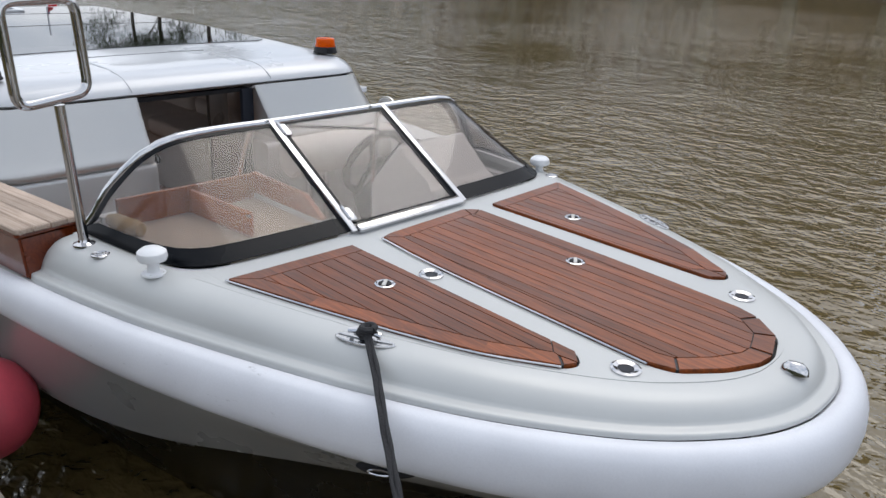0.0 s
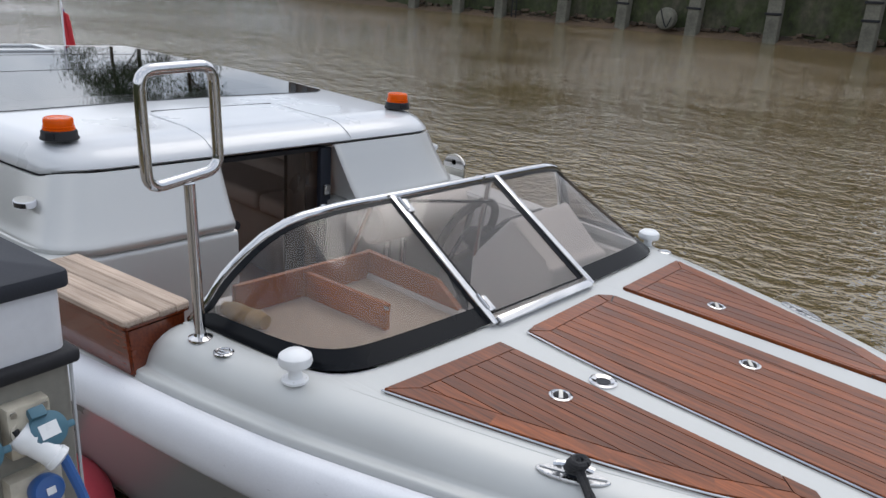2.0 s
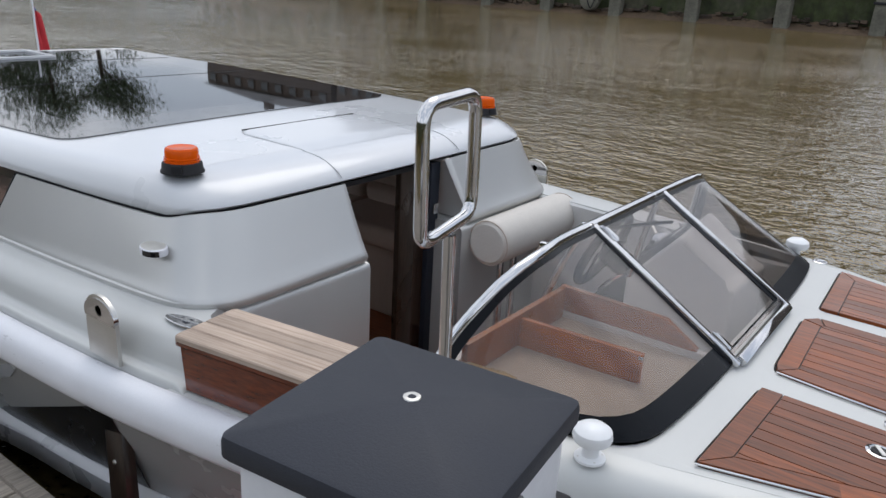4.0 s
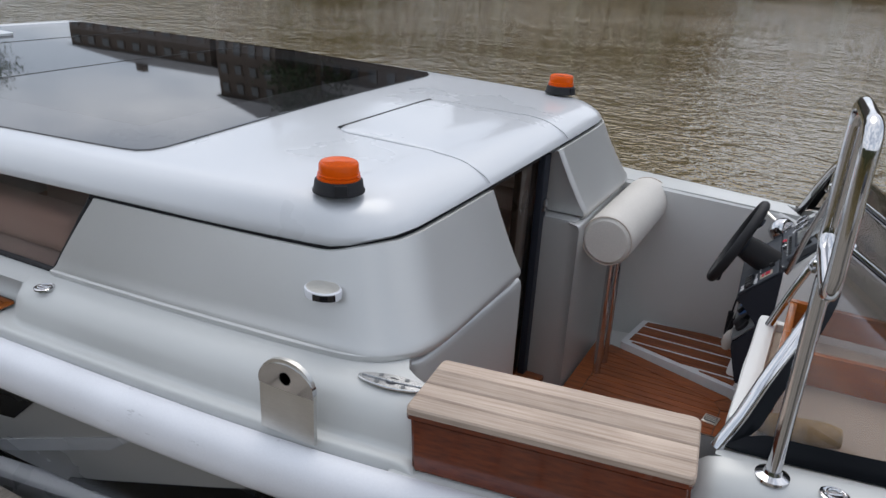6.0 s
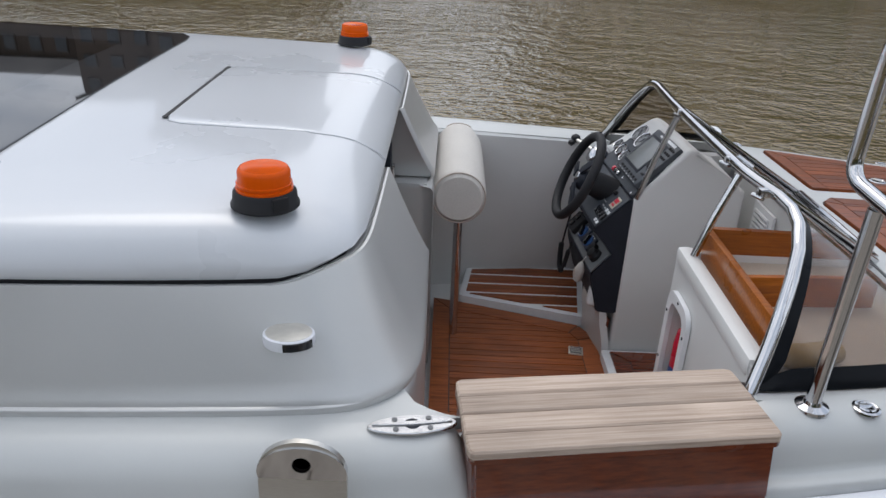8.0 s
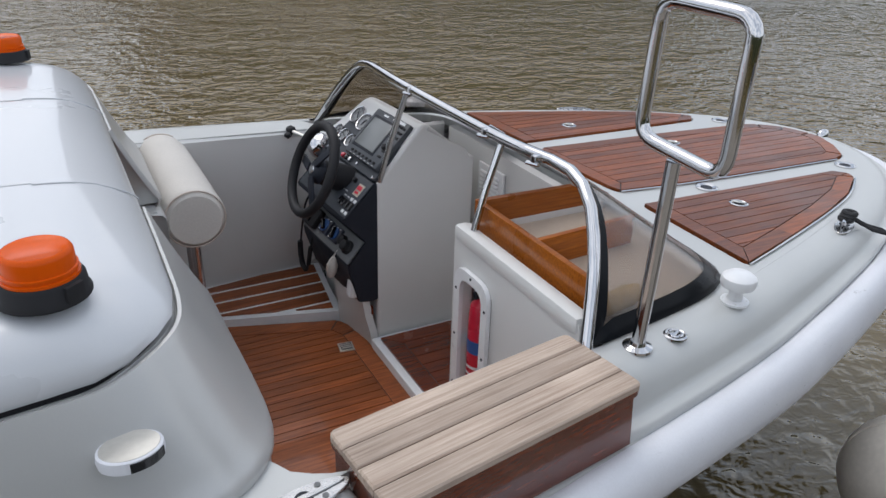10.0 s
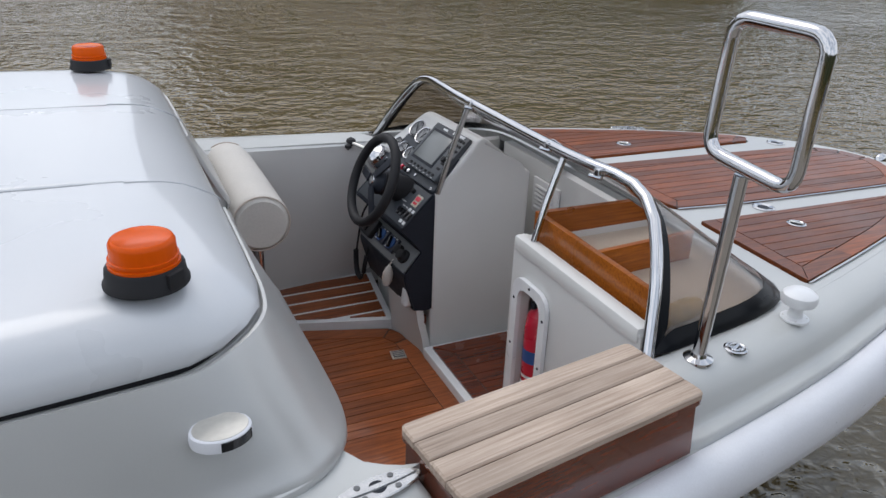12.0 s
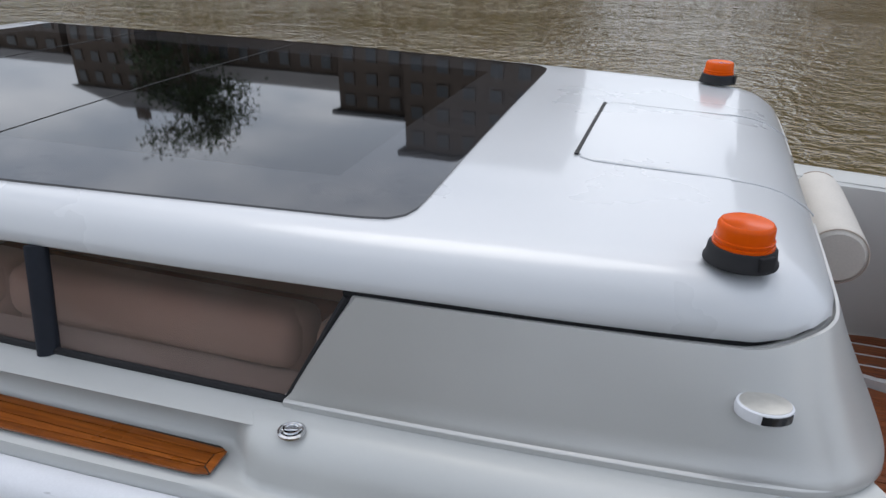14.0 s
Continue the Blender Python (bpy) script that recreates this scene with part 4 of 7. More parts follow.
PORT_TR = [(-2.417, 2 * CW - 1.605, 1.509), (-2.412, 2 * CW - 1.4, 1.511), (-2.408, 2.45, 1.511), (-2.407, 2.53, 1.506), (-2.415, 2.605, 1.478), (-2.45, 2.70, 1.385), (-2.49, 2.79, 1.27), (-2.52, 2.855, 1.175), (-2.53, 2.87, 1.15)]
top_p = along(PORT_TR, 25)


def flip(p):
    return Vector((p[0], 2 * CW - p[1], p[2]))


windscreen_rows = {"stbd": list(zip(low_s, top_s)), "port": [(flip(a), b) for a, b in zip(low_s[::-1], top_p)],
                   "mid": [(low_s[-1], top_s[-1]), (flip(low_s[-1]), flip(top_s[-1]))]}


def between(a, b, t):
    return tuple(Vector(a).lerp(Vector(b), t))


windscreen = part("windscreen_rail", tube(smooth_line(TR[:-1] + PORT_TR, 0.04), 0.016, 14), CHROME, boat, "polished steel windscreen top rail")
for key, rows in windscreen_rows.items():
    if key == "mid":
        y0, y1 = rows[0][0].y + 0.012, rows[1][0].y - 0.012
        rows = [(Vector((a.x, y0 + (y1 - y0) * k / 6, a.z)), Vector((b.x, y0 + (y1 - y0) * k / 6, b.z))) for k, (a, b) in enumerate([rows[0]] * 7)]
    pane_rows = [[between(a, b, t) for t in np.linspace(0.03, 0.97, 9)] for a, b in rows]
    ob = shape("pane", *pane_loft(pane_rows, 0.005), PANE, windscreen, "dusty tinted windscreen pane", smooth=60)
    ob.visible_shadow = False
    # black painted borders, just proud of the glass
    lifts = []
    for k in range(len(rows)):
        a0, b0 = rows[max(0, k - 1)]
        a1, b1 = rows[min(len(rows) - 1, k + 1)]
        face = (Vector(a1) + Vector(b1) - Vector(a0) - Vector(b0)).cross(Vector(rows[k][1]) - Vector(rows[k][0]) + Vector((-0.002, 0, 0.004)))
        face.normalize()
        lifts.append(face * (0.006 if face.x + face.z > 0 else -0.006))
    up = Vector((0.004, 0, 0.006))
    spans = [max(1e-3, (Vector(b) - Vector(a)).length) for a, b in rows]
    low_w = [0.05 if key == "mid" else min(0.6, 0.068 / q) for q in spans]
    border = [[tuple(Vector(between(a, b, t)) + up) for t in np.linspace(0.0 if key != "mid" else 0.06, w, 3)] for (a, b), up, w in zip(rows, lifts, low_w)]
    shape("border", *solid_loft(border, False, (-0.001, 0, -0.003)), FRIT, windscreen, "black border band", smooth=60)
    far = [k / (len(rows) - 1) if key == "stbd" else 1 - k / (len(rows) - 1) for k in range(len(rows))]
    top_w = [0.955 if key == "mid" else max(0.58, 1 - (0.046 - 0.016 * ease(f, 0.12, 0.6)) / q) for q, f in zip(spans, far)]
    border = [[tuple(Vector(between(a, b, t)) + up) for t in np.linspace(w, 0.99, 3)] for (a, b), up, w in zip(rows, lifts, top_w)]
    shape("border", *solid_loft(border, False, (-0.001, 0, -0.003)), FRIT, windscreen, "black border band", smooth=60)
    sides = (0, -1) if key == "mid" else ((-1,) if key == "stbd" else (0,))
    for s in sides:
        a, b = rows[s]
        d = Vector((0, 0.022 if s == 0 else -0.022, 0))
        strip = [[tuple(Vector(between(a, b, t)) + up + d * q) for q in (0.0, 0.5, 1.0)] for t in np.linspace(0.05, 0.95, 8)]
        shape("border", *solid_loft(strip, False, (-0.001, 0, -0.003)), FRIT, windscreen, "black border band", smooth=60)
for y in (1.605, 2 * CW - 1.605):
    a, b = Vector((-1.918, y, DECK + 0.012)), Vector((-2.41, y, 1.512))
    mid = (a + b) / 2
    tilt = math.degrees(math.atan2(b.z - a.z, a.x - b.x))
    post = part("mullion", block((b - a).length + 0.01, 0.026, 0.016, tuple(mid), (0, tilt, 0), 0.004), CHROME, windscreen, "polished steel windscreen mullion")
    if y < CY:
        for t in (0.12, 0.9):
            q = a.lerp(b, t)
            part("hinge", block(0.06, 0.03, 0.012, (q.x, q.y + 0.028, q.z + 0.004), (0, tilt, 0), 0.003), CHROME, post)
            part("pin", tube([(q.x - 0.03, q.y + 0.014, q.z + 0.03), (q.x + 0.02, q.y + 0.014, q.z - 0.002)], 0.006, 8), CHROME, post)
part("sill", block(0.03, 0.53, 0.03, (-1.917, CW, DECK + 0.012), (0, 30, 0), 0.005), CHROME, windscreen, "steel sill under the middle pane")
# two stays and the wiper and latches on the rail
for (x0, y0, z0), (x1, y1, z1) in (((-2.503, 1.492, 1.25), (-2.415, 1.515, 1.49)), ((-2.497, 2.195, 1.15), (-2.415, 2.14, 1.49))):
    part("stay", tube([(x0, y0, z0), ((x0 + x1) / 2 - 0.004, (y0 + y1) / 2, (z0 + z1) / 2), (x1, y1, z1)], 0.011, 10), CHROME, windscreen, "steel tube stay")
for y in (1.583, 1.327, 2.09):
    part("rail_clamp", join(block(0.036, 0.022, 0.026, (-2.42, y, 1.510), (0, 0, 10), 0.006), tube([(-2.43, y - 0.02, 1.50), (-2.44, y + 0.02, 1.497)], 0.006, 8)), CHROME, windscreen, "small steel clamp on the rail")
part("wiper", join(tube([(-2.40, 1.66, 1.49), (-2.36, 1.85, 1.47), (-2.32, 2.05, 1.445)], 0.006, 6)), RUBBER, windscreen, "black wiper arm")


# ---- cabin ----
def roof_edge(x):
    """Half width of the roof's lower rim."""
    pts = [(-7.3, 1.16), (-6.0, 1.17), (-5.3, 1.155), (-4.68, 1.128), (-4.31, 1.102), (-3.92, 1.058), (-3.57, 1.013)]
    for (xa, ba), (xb, bb) in zip(pts, pts[1:]):
        if x <= xb:
            return ba + (bb - ba) * max(0.0, (x - xa) / (xb - xa))
    return pts[-1][1]


side_line = [(-7.25, roof_edge(-7.25))] + [(x, roof_edge(x)) for x in np.linspace(-7.1, -3.62, 40)] + [(-3.550, 1.008), (-3.495, 0.992), (-3.45, 0.955), (-3.416, 0.90), (-3.400, 0.81), (-3.396, 0.6), (-3.395, 0.35)]
rim = [(x, CY - b) for x, b in side_line] + [(-3.395, CY)] + [(x, CY + b) for x, b in side_line[::-1]]
aft_corner = [(-7.29, CY + 1.0), (-7.33, CY + 0.5), (-7.34, CY), (-7.33, CY - 0.5), (-7.29, CY - 1.0)]
rim = rim + aft_corner


def shrink(poly, d, front):
    """Moves the roof's rim inwards: d at the sides, front times d at the front."""
    s = inset(poly, d) if area(poly) > 0 else inset(poly, d)
    out = []
    for (x, y), (sx, sy) in zip(poly, s):
        k = ease(x, -3.62, -3.45)
        nx = x - d * front * (0.25 + 0.75 * k) if x > -3.62 else sx
        out.append((nx if x > -3.62 else sx, CY + (y - CY) * (abs(sy - CY) / max(1e-6, abs(y - CY))) if abs(y - CY) > 0.3 else y))
    return out


levels = [(0.02, 1.447), (0.004, 1.447), (0.0, 1.455), (0.003, 1.47), (0.012, 1.49), (0.026, 1.51), (0.045, 1.526), (0.065, 1.535), (0.085, 1.5398), (0.105, 1.5426), (0.125, 1.5441), (0.15, 1.545)]
rings = [[(x, y, z + (0.024 * ease(x, -3.56, -3.42) - 0.012 * ease(x, -4.4, -3.7)) * max(0.0, (1.51 - z) / 0.063)) for x, y in shrink(rim, d, 1.75)] for d, z in levels]
bm = bmesh.new()
vs = [[bm.verts.new(v) for v in r] for r in rings]
k = len(rim)
for a, b in zip(vs, vs[1:]):
    for i in range(k):
        bm.faces.new((a[i], a[(i + 1) % k], b[(i + 1) % k], b[i]))
# the crown: a strip across from side to side, slightly cambered
half = len(side_line)
prev = None
for i in range(half):
    L, R = vs[-1][i], vs[-1][2 * half - i]
    row = [L]
    for t in np.linspace(0, 1, 9)[1:-1]:
        q = L.co.lerp(R.co, t)
        row.append(bm.verts.new((q.x, q.y, q.z + 0.010 * math.sin(math.pi * t) * (1 - ease(q.x, -4.15, -3.66)))))
    row.append(R)
    if prev:
        for j in range(8):
            if 0 < j < 7 and -7.0 < prev[0].co.x and row[0].co.x < -4.45:
                continue  # open under the roof glass
            bm.faces.new((prev[j], prev[j + 1], row[j + 1], row[j]))
    else:
        bm.faces.new([row[j] for j in range(9)] + [vs[-1][q] for q in range(2 * half + 1, k)])
    prev = row
bm.faces.new(prev + [vs[-1][half]])
roof = part("cabin_roof", bm, ROOF, boat, "glossy white rounded cabin roof", smooth=50)


def roof_z(x):
    """The height of the roof along its middle, falling away at the front."""
    return float(np.interp(max(0.0, (-3.395 - x) / 1.75), [d for d, z in levels[2:]], [z for d, z in levels[2:]]))


def crown(x, y):
    return roof_z(x) + 0.010 * (1 - ease(x, -4.15, -3.66)) * max(0.0, math.cos((y - CY) / 1.0 * math.pi / 2))


# black glass panel let into the roof
gl = [(-7.02, 1.01), (-6.0, 1.045), (-5.24, 1.04), (-4.82, 1.0), (-4.42, 0.96), (-4.36, 0.952)]
glass_out = [(x, CY - b) for x, b in gl] + [(-4.31, CY - 0.94), (-4.28, CY - 0.91), (-4.268, CY - 0.86)] + [(-4.268, CY - 0.8), (-4.285, CY), (-4.302, CY + 0.8)] + [(-4.31, CY + 0.88), (-4.33, CY + 0.912)] + [(x, CY + b) for x, b in gl[::-1]]


def glass_sheet(outline, lift, thick):
    rows_ = []
    xs = list(np.linspace(-7.02, -4.40, 34)) + list(np.linspace(-4.38, -4.2685, 24))
    for x in xs:
        ys = []
        for (xa, ya), (xb, yb) in zip(outline, outline[1:] + outline[:1]):
            if (xa - x) * (xb - x) <= 0 and abs(xa - xb) > 1e-9:
                ys.append(ya + (yb - ya) * (x - xa) / (xb - xa))
        lo, hi = min(ys), max(ys)
        rows_.append([(x, lo + (hi - lo) * t, crown(x, lo + (hi - lo) * t) + lift) for t in np.linspace(0, 1, 13)])
    return solid_loft(rows_, False, (0, 0, -thick))


skylight = shape("roof_glass", *glass_sheet(glass_out, 0.0045, 0.006), ROOF_GLASS, boat, "large glossy black glass roof panel", smooth=60)
skylight.visible_shadow = False
band = inset(glass_out if area(glass_out) > 0 else glass_out[::-1], 0.002)
band_v, band_f = [], []
for p, q in zip(band, inset(band, 0.06)):
    band_v += [(p[0], p[1], crown(p[0], p[1]) - 0.004), (q[0], q[1], crown(q[0], q[1]) - 0.004)]
for k in range(len(band)):
    a, b = 2 * k, 2 * ((k + 1) % len(band))
    band_f.append((a, b, b + 1, a + 1))
shape("roof_glass_border", band_v, band_f, FRIT, boat, "black printed border under the roof glass", smooth=60)
for x in (-5.55, -6.4):
    part("glass_seam", tube([(x, CY + q, crown(x, CY + q) + 0.0042) for q in np.linspace(-0.96, 0.96, 17)], 0.0022, 6), RUBBER, boat, "fine seam in the roof glass")
aft_hatch = [(-7.05, 1.58), (-6.62, 1.60), (-6.62, 2 * CY - 1.60), (-7.05, 2 * CY - 1.58)]
shape("sliding_hatch_frame", *sheet_with_holes([rounded(aft_hatch, 0.04), rounded(inset(aft_hatch, 0.05), 0.03)], 1.572, 0.012), ROOF, boat, "white frame of the sliding roof hatch", smooth=0)
# hatch pressed into the front of the roof: a raised panel with a dark strip for the groove at its aft edge
hrows = []
for x in np.linspace(-4.0, -3.575, 24):
    t = (x + 4.0) / 0.425
    round_off = 0.05 * (1 - math.sqrt(max(0.0, 1 - (1 - min(1.0, (x + 4.0) / 0.05)) ** 2)))
    lo_y, hi_y = 1.52 + round_off, 2.236 - round_off
    lift = 0.0045 * (1 - 0.9 * ease(x, -3.72, -3.58))
    prof_y = [(0.0, -0.003), (0.004, 0.4 * lift), (0.010, 0.9 * lift), (0.018, lift)]
    row = [(x, lo_y + o, crown(x, lo_y) + z) for o, z in prof_y]
    row += [(x, lo_y + (hi_y - lo_y) * q, crown(x, lo_y + (hi_y - lo_y) * q) + lift) for q in np.linspace(0.1, 0.9, 9)]
    row += [(x, hi_y - o, crown(x, hi_y) + z) for o, z in prof_y[::-1]]
    hrows.append(row)
shape("roof_hatch", *loft(hrows), ROOF, boat, "white hatch lid moulded into the roof", smooth=50)
part("hatch_groove", block(0.012, 0.66, 0.004, (-4.001, CY, crown(-4.001, CY) + 0.0030), round_=0.001), RUBBER, boat, "dark strip for the groove along the roof hatch")
# thin grey tubes draw the shadow lines of the hatch sides
for y in (1.517, 2 * CY - 1.517):
    part("hatch_groove", tube(smooth_line([(-3.99, y + (0.02 if y < CY else -0.02), crown(-3.99, y) + 0.001)] + [(x, y, crown(x, y) + 0.0006) for x in (-3.95, -3.85, -3.75, -3.68, -3.6)], 0.05), 0.0014, 6), STRIPE, boat, "grey line for the shade in the roof hatch groove")
# the crease's shadow line, drawn as a grey tube on each side
for s in (-1, 1):
    line = [(x, CY + s * 0.370, roof_z(x) + 0.0008 + 0.024 * ease(x, -3.56, -3.42) * max(0.0, (1.51 - roof_z(x)) / 0.063)) for x in (-3.60, -3.56, -3.52, -3.48, -3.45, -3.43, -3.415, -3.404, -3.399)] + [(-3.3950, CY + s * 0.370, 1.480), (-3.3945, CY + s * 0.370, 1.476)]
    part("roof_crease", tube(smooth_line(line, 0.02), 0.0022, 6), STRIPE, boat, "grey line for the shade of a crease over the roof front")
for ob in boat.children:
    if ob.name.split(".")[0] in ("cabin_roof", "roof_glass", "roof_glass_border", "glass_seam", "sliding_hatch_frame", "roof_hatch", "hatch_groove", "roof_crease"):
        ob.data.transform(Matrix.Translation((0.010, 0.003, 0.010)))


# side and front shell; a black strip paints the shade where the roof stands off it
def cabin_shell(s):
    ytop, ybot = (1.52, 1.52) if s < 0 else (1.595, 1.545)
    edge = 1.505 if s < 0 else 1.585
    base = [(-4.44, 0.706), (-4.2, 0.716), (-3.95, 0.730), (-3.65, 0.752), (-3.5, 0.766), (-3.42, 0.776), (-3.365, 0.792), (-3.318, 0.825), (-3.280, 0.876), (-3.260, 0.935), (-3.252, 1.0), (-3.250, 1.12), (-3.252, 1.3), (-3.254, ybot)]
    top = [(-4.302, 0.774), (-4.15, 0.786), (-3.95, 0.809), (-3.74, 0.832), (-3.61, 0.847), (-3.53, 0.862), (-3.465, 0.890), (-3.418, 0.934), (-3.391, 0.99), (-3.379, 1.065), (-3.376, 1.15), (-3.374, 1.32), (-3.373, ytop)]
    lo, hi = along([(x, y, 1.206) for x, y in base], 90), along([(x, y, 1.450 - 0.010 * ease(x, -4.4, -3.7) + 0.024 * ease(x, -3.54, -3.42)) for x, y in top], 90)
    rows_ = []
    for a, b in zip(lo, hi):
        d = Vector((b.x - a.x, b.y - a.y, 0))
        row = [a + Vector((0, 0, -0.032)) + d * 0.34, a + Vector((0, 0, -0.024)) + d * 0.15, a + Vector((0, 0, -0.012)) + d * 0.045, a + d * 0.004, a + d * 0.02 + Vector((0, 0, 0.012)), a.lerp(b, 0.10)]
        row += [a.lerp(b, t) + Vector((-0.004 * math.sin(math.pi * t), 0, 0)) for t in (0.25, 0.5, 0.75)]
        row += [a.lerp(b, 0.96), b, b + d * 0.05, b + d * 0.09 + Vector((0, 0, -0.012)), b + d * 0.7 + Vector((0, 0, -0.012))]
        rows_.append([tuple(q) if s < 0 else (q.x, 2 * CY - q.y, q.z) for q in row])
    shape("cabin_side", *solid_loft(rows_, False, (-0.012, 0.012 if s < 0 else -0.012, -0.004)), CABIN, boat, "silver-grey moulded cabin side wrapping round its corner", smooth=50)
    yy = (lambda y: y) if s < 0 else (lambda y: 2 * CY - y)
    lip = [Vector((a.x, a.y, 0)) for a in lo]
    lip_rows = []
    for i, p in enumerate(lip):
        fade = 1 - ease(p.y, 0.755, 0.80)
        if fade <= 0:
            break
        w = (lip[min(len(lip) - 1, i + 1)] - lip[max(0, i - 1)]).normalized()
        o = Vector((w.y, -w.x, 0))
        lip_rows.append([(p.x + o.x * d, yy(p.y + o.y * d), z) for d, z in ((q * fade - 0.003 * (1 - fade), h) for q, h in ((-0.004, 1.218), (0.002, 1.216), (0.006, 1.215), (0.0075, 1.213), (0.006, 1.199)))])
    shape("cabin_lip", *loft(lip_rows), CABIN, boat, "thin moulded lip along the foot of the cabin side", smooth=50)
    ret = [[(x, yy(ytop + (ybot - ytop) * k / 4), 1.452 + (1.192 - 1.452) * k / 4) for x in (-3.379 + (3.379 - 3.262) * k / 4, -3.46, -3.56)] for k in range(5)]
    shape("shell_return", *solid_loft(ret, False, (0, 0.02 * s, 0)), CABIN, boat, "grey inner return of the cabin corner", smooth=50)
    # lower front wall, rounded into the side deck
    front = along([(-3.33, 0.86, 0), (-3.30, 0.885, 0), (-3.288, 0.93, 0), (-3.282, 1.0, 0), (-3.278, 1.2, 0), (-3.272, edge, 0), (-3.285, edge + 0.02, 0), (-3.36, edge + 0.025, 0), (-3.47, edge + 0.025, 0)], 40)
    rows_ = [[(p.x + d, yy(p.y + 0.008), z) for d, z in ((-0.03, 1.184), (0.006, 1.178), (0.014, 1.170), (0.018, 1.155), (0.019, 0.8), (0.021, 0.42))] for p in front]
    shape("cabin_front", *loft(rows_), CABIN, boat, "silver-grey lower cabin front", smooth=50)
    part("front_ledge", block(0.185, 0.088, 0.012, (-3.372, yy(edge - 0.020), 1.181), round_=0.004), CABIN, boat, "narrow ledge on top of the lower cabin front")


gap_line = shrink(rim, 0.011, 1.0)
for q in (-1, 1):
    run = [(x, y) for x, y in gap_line if (y - CY) * q > 0.27 and x > -4.36]
    shape("shadow_gap", *loft([[(x, y, z) for x, y in run] for z in (1.415, 1.462)]), RUBBER, boat, "dark gap under the roof rim", smooth=60)
for s in (-1, 1):
    cabin_shell(s)
    yy = (lambda y: y) if s < 0 else (lambda y: 2 * CY - y)
    # long side window: sill, tinted pane, pillars
    sill = along([(-7.2, 0.67, 0), (-5.5, 0.685, 0), (-4.42, 0.71, 0)], 16)
    rows_ = [[(p.x, yy(p.y - 0.07), DECK - 0.012), (p.x, yy(p.y - 0.02), DECK), (p.x, yy(p.y), DECK + 0.004), (p.x, yy(p.y + 0.12), DECK + 0.004), (p.x, yy(p.y + 0.13), 0.6)] for p in sill]
    shape("window_sill", *loft(rows_), SILVER, boat, "silver-grey moulded sill under the side window", smooth=50)
    pane_rows = []
    for i in range(13):
        t = i / 12
        xb, xt = -7.15 + (7.15 - 4.44) * t, -7.15 + (7.15 - 4.325) * t
        yb, yt = 0.69 + 0.028 * t, CY - roof_edge(xt) + 0.02
        pane_rows.append([(xb + (xt - xb) * j / 4, yy(yb + (yt - yb) * j / 4), DECK + 0.004 + (1.45 - DECK) * j / 4) for j in range(5)])
    ob = shape("side_window", *solid_loft(pane_rows, False, (0, 0.005 * -s, 0)), SIDE_PANE, boat, "long brown-tinted cabin side window", smooth=60)
    ob.visible_shadow = False
    part("window_seal", tube([(-7.15, yy(0.688), DECK + 0.008), (-5.5, yy(0.70), DECK + 0.008), (-4.44, yy(0.716), DECK + 0.010), (-4.325, yy(0.785), 1.44)], 0.0095, 8), RUBBER, boat, "black rubber window seal")
    for x in (-5.09, -6.1):
        part("window_pillar", tube([(x + 0.045, yy(0.70), DECK), (x + 0.024, yy(CY - roof_edge(x) + 0.012), 1.455)], 0.0255, 12, flat=0.6), BLACK, boat, "black rounded window pillar")
    # teak strip on the side ledge
    strip = [(-7.6, 0.520), (-5.5, 0.530), (-4.575, 0.556), (-4.540, 0.566), (-4.545, 0.642), (-4.568, 0.655), (-5.5, 0.640), (-7.6, 0.632)]
    if s > 0:
        strip = [(x, 2 * CY - y) for x, y in strip][::-1]
    planked("side_deck_strip", strip, 1.104, 0.006, 0.045, 0.022, TEAK_STRIP, boat, "varnished teak strip on the side deck")
part("cabin_aft_wall", block(0.06, 2.2, 1.0, (-7.15, CY, 0.95), round_=0.02), CABIN, boat)
part("aft_deck", block(1.9, 2.3, 0.08, (-8.2, CY, 0.62), round_=0.02), SILVER, boat, "grey aft deck")

# inside the cabin
part("cabin_floor", block(3.9, 2.1, 0.04, (-5.25, CY, 0.41), round_=0), TEAK_FLOOR, boat, "teak cabin sole")
for s in (-1, 1):
    yy = (lambda y: y) if s < 0 else (lambda y: 2 * CY - y)
    base = part("cabin_seat", block(3.4, 0.5, 0.40, (-5.3, yy(1.05), 0.63), round_=0.03), SEAT_BROWN, boat, "moulded bench base in the cabin")
    for k in range(4):
        part("seat_cushion", block(0.82, 0.5, 0.12, (-6.55 + 0.84 * k, yy(1.08), 0.88), round_=0.04, seg=3), SEAT_BROWN, base, "taupe seat cushion")
        back = part("back_cushion", block(0.82, 0.12, 0.42, (-6.55 + 0.84 * k, yy(0.88), 1.12), (7 * s, 0, 0), 0.05, 3), SEAT_BROWN, base, "taupe backrest cushion")
        for q in range(3):
            part("roll", block(0.80, 0.13, 0.135, (-6.55 + 0.84 * k, yy(0.90 - 0.016 * q), 0.985 + 0.14 * q), (7 * s, 0, 0), 0.055, 4), SEAT_BROWN, back, "padded roll of the backrest")
    part("lining", block(3.8, 0.02, 0.75, (-5.25, yy(0.785), 0.80), round_=0), SEAT_BROWN, boat, "taupe cabin lining")
part("headlining", block(0.75, 1.5, 0.02, (-3.90, CY, 1.43), round_=0), SEAT_BROWN, boat, "taupe cabin headlining")

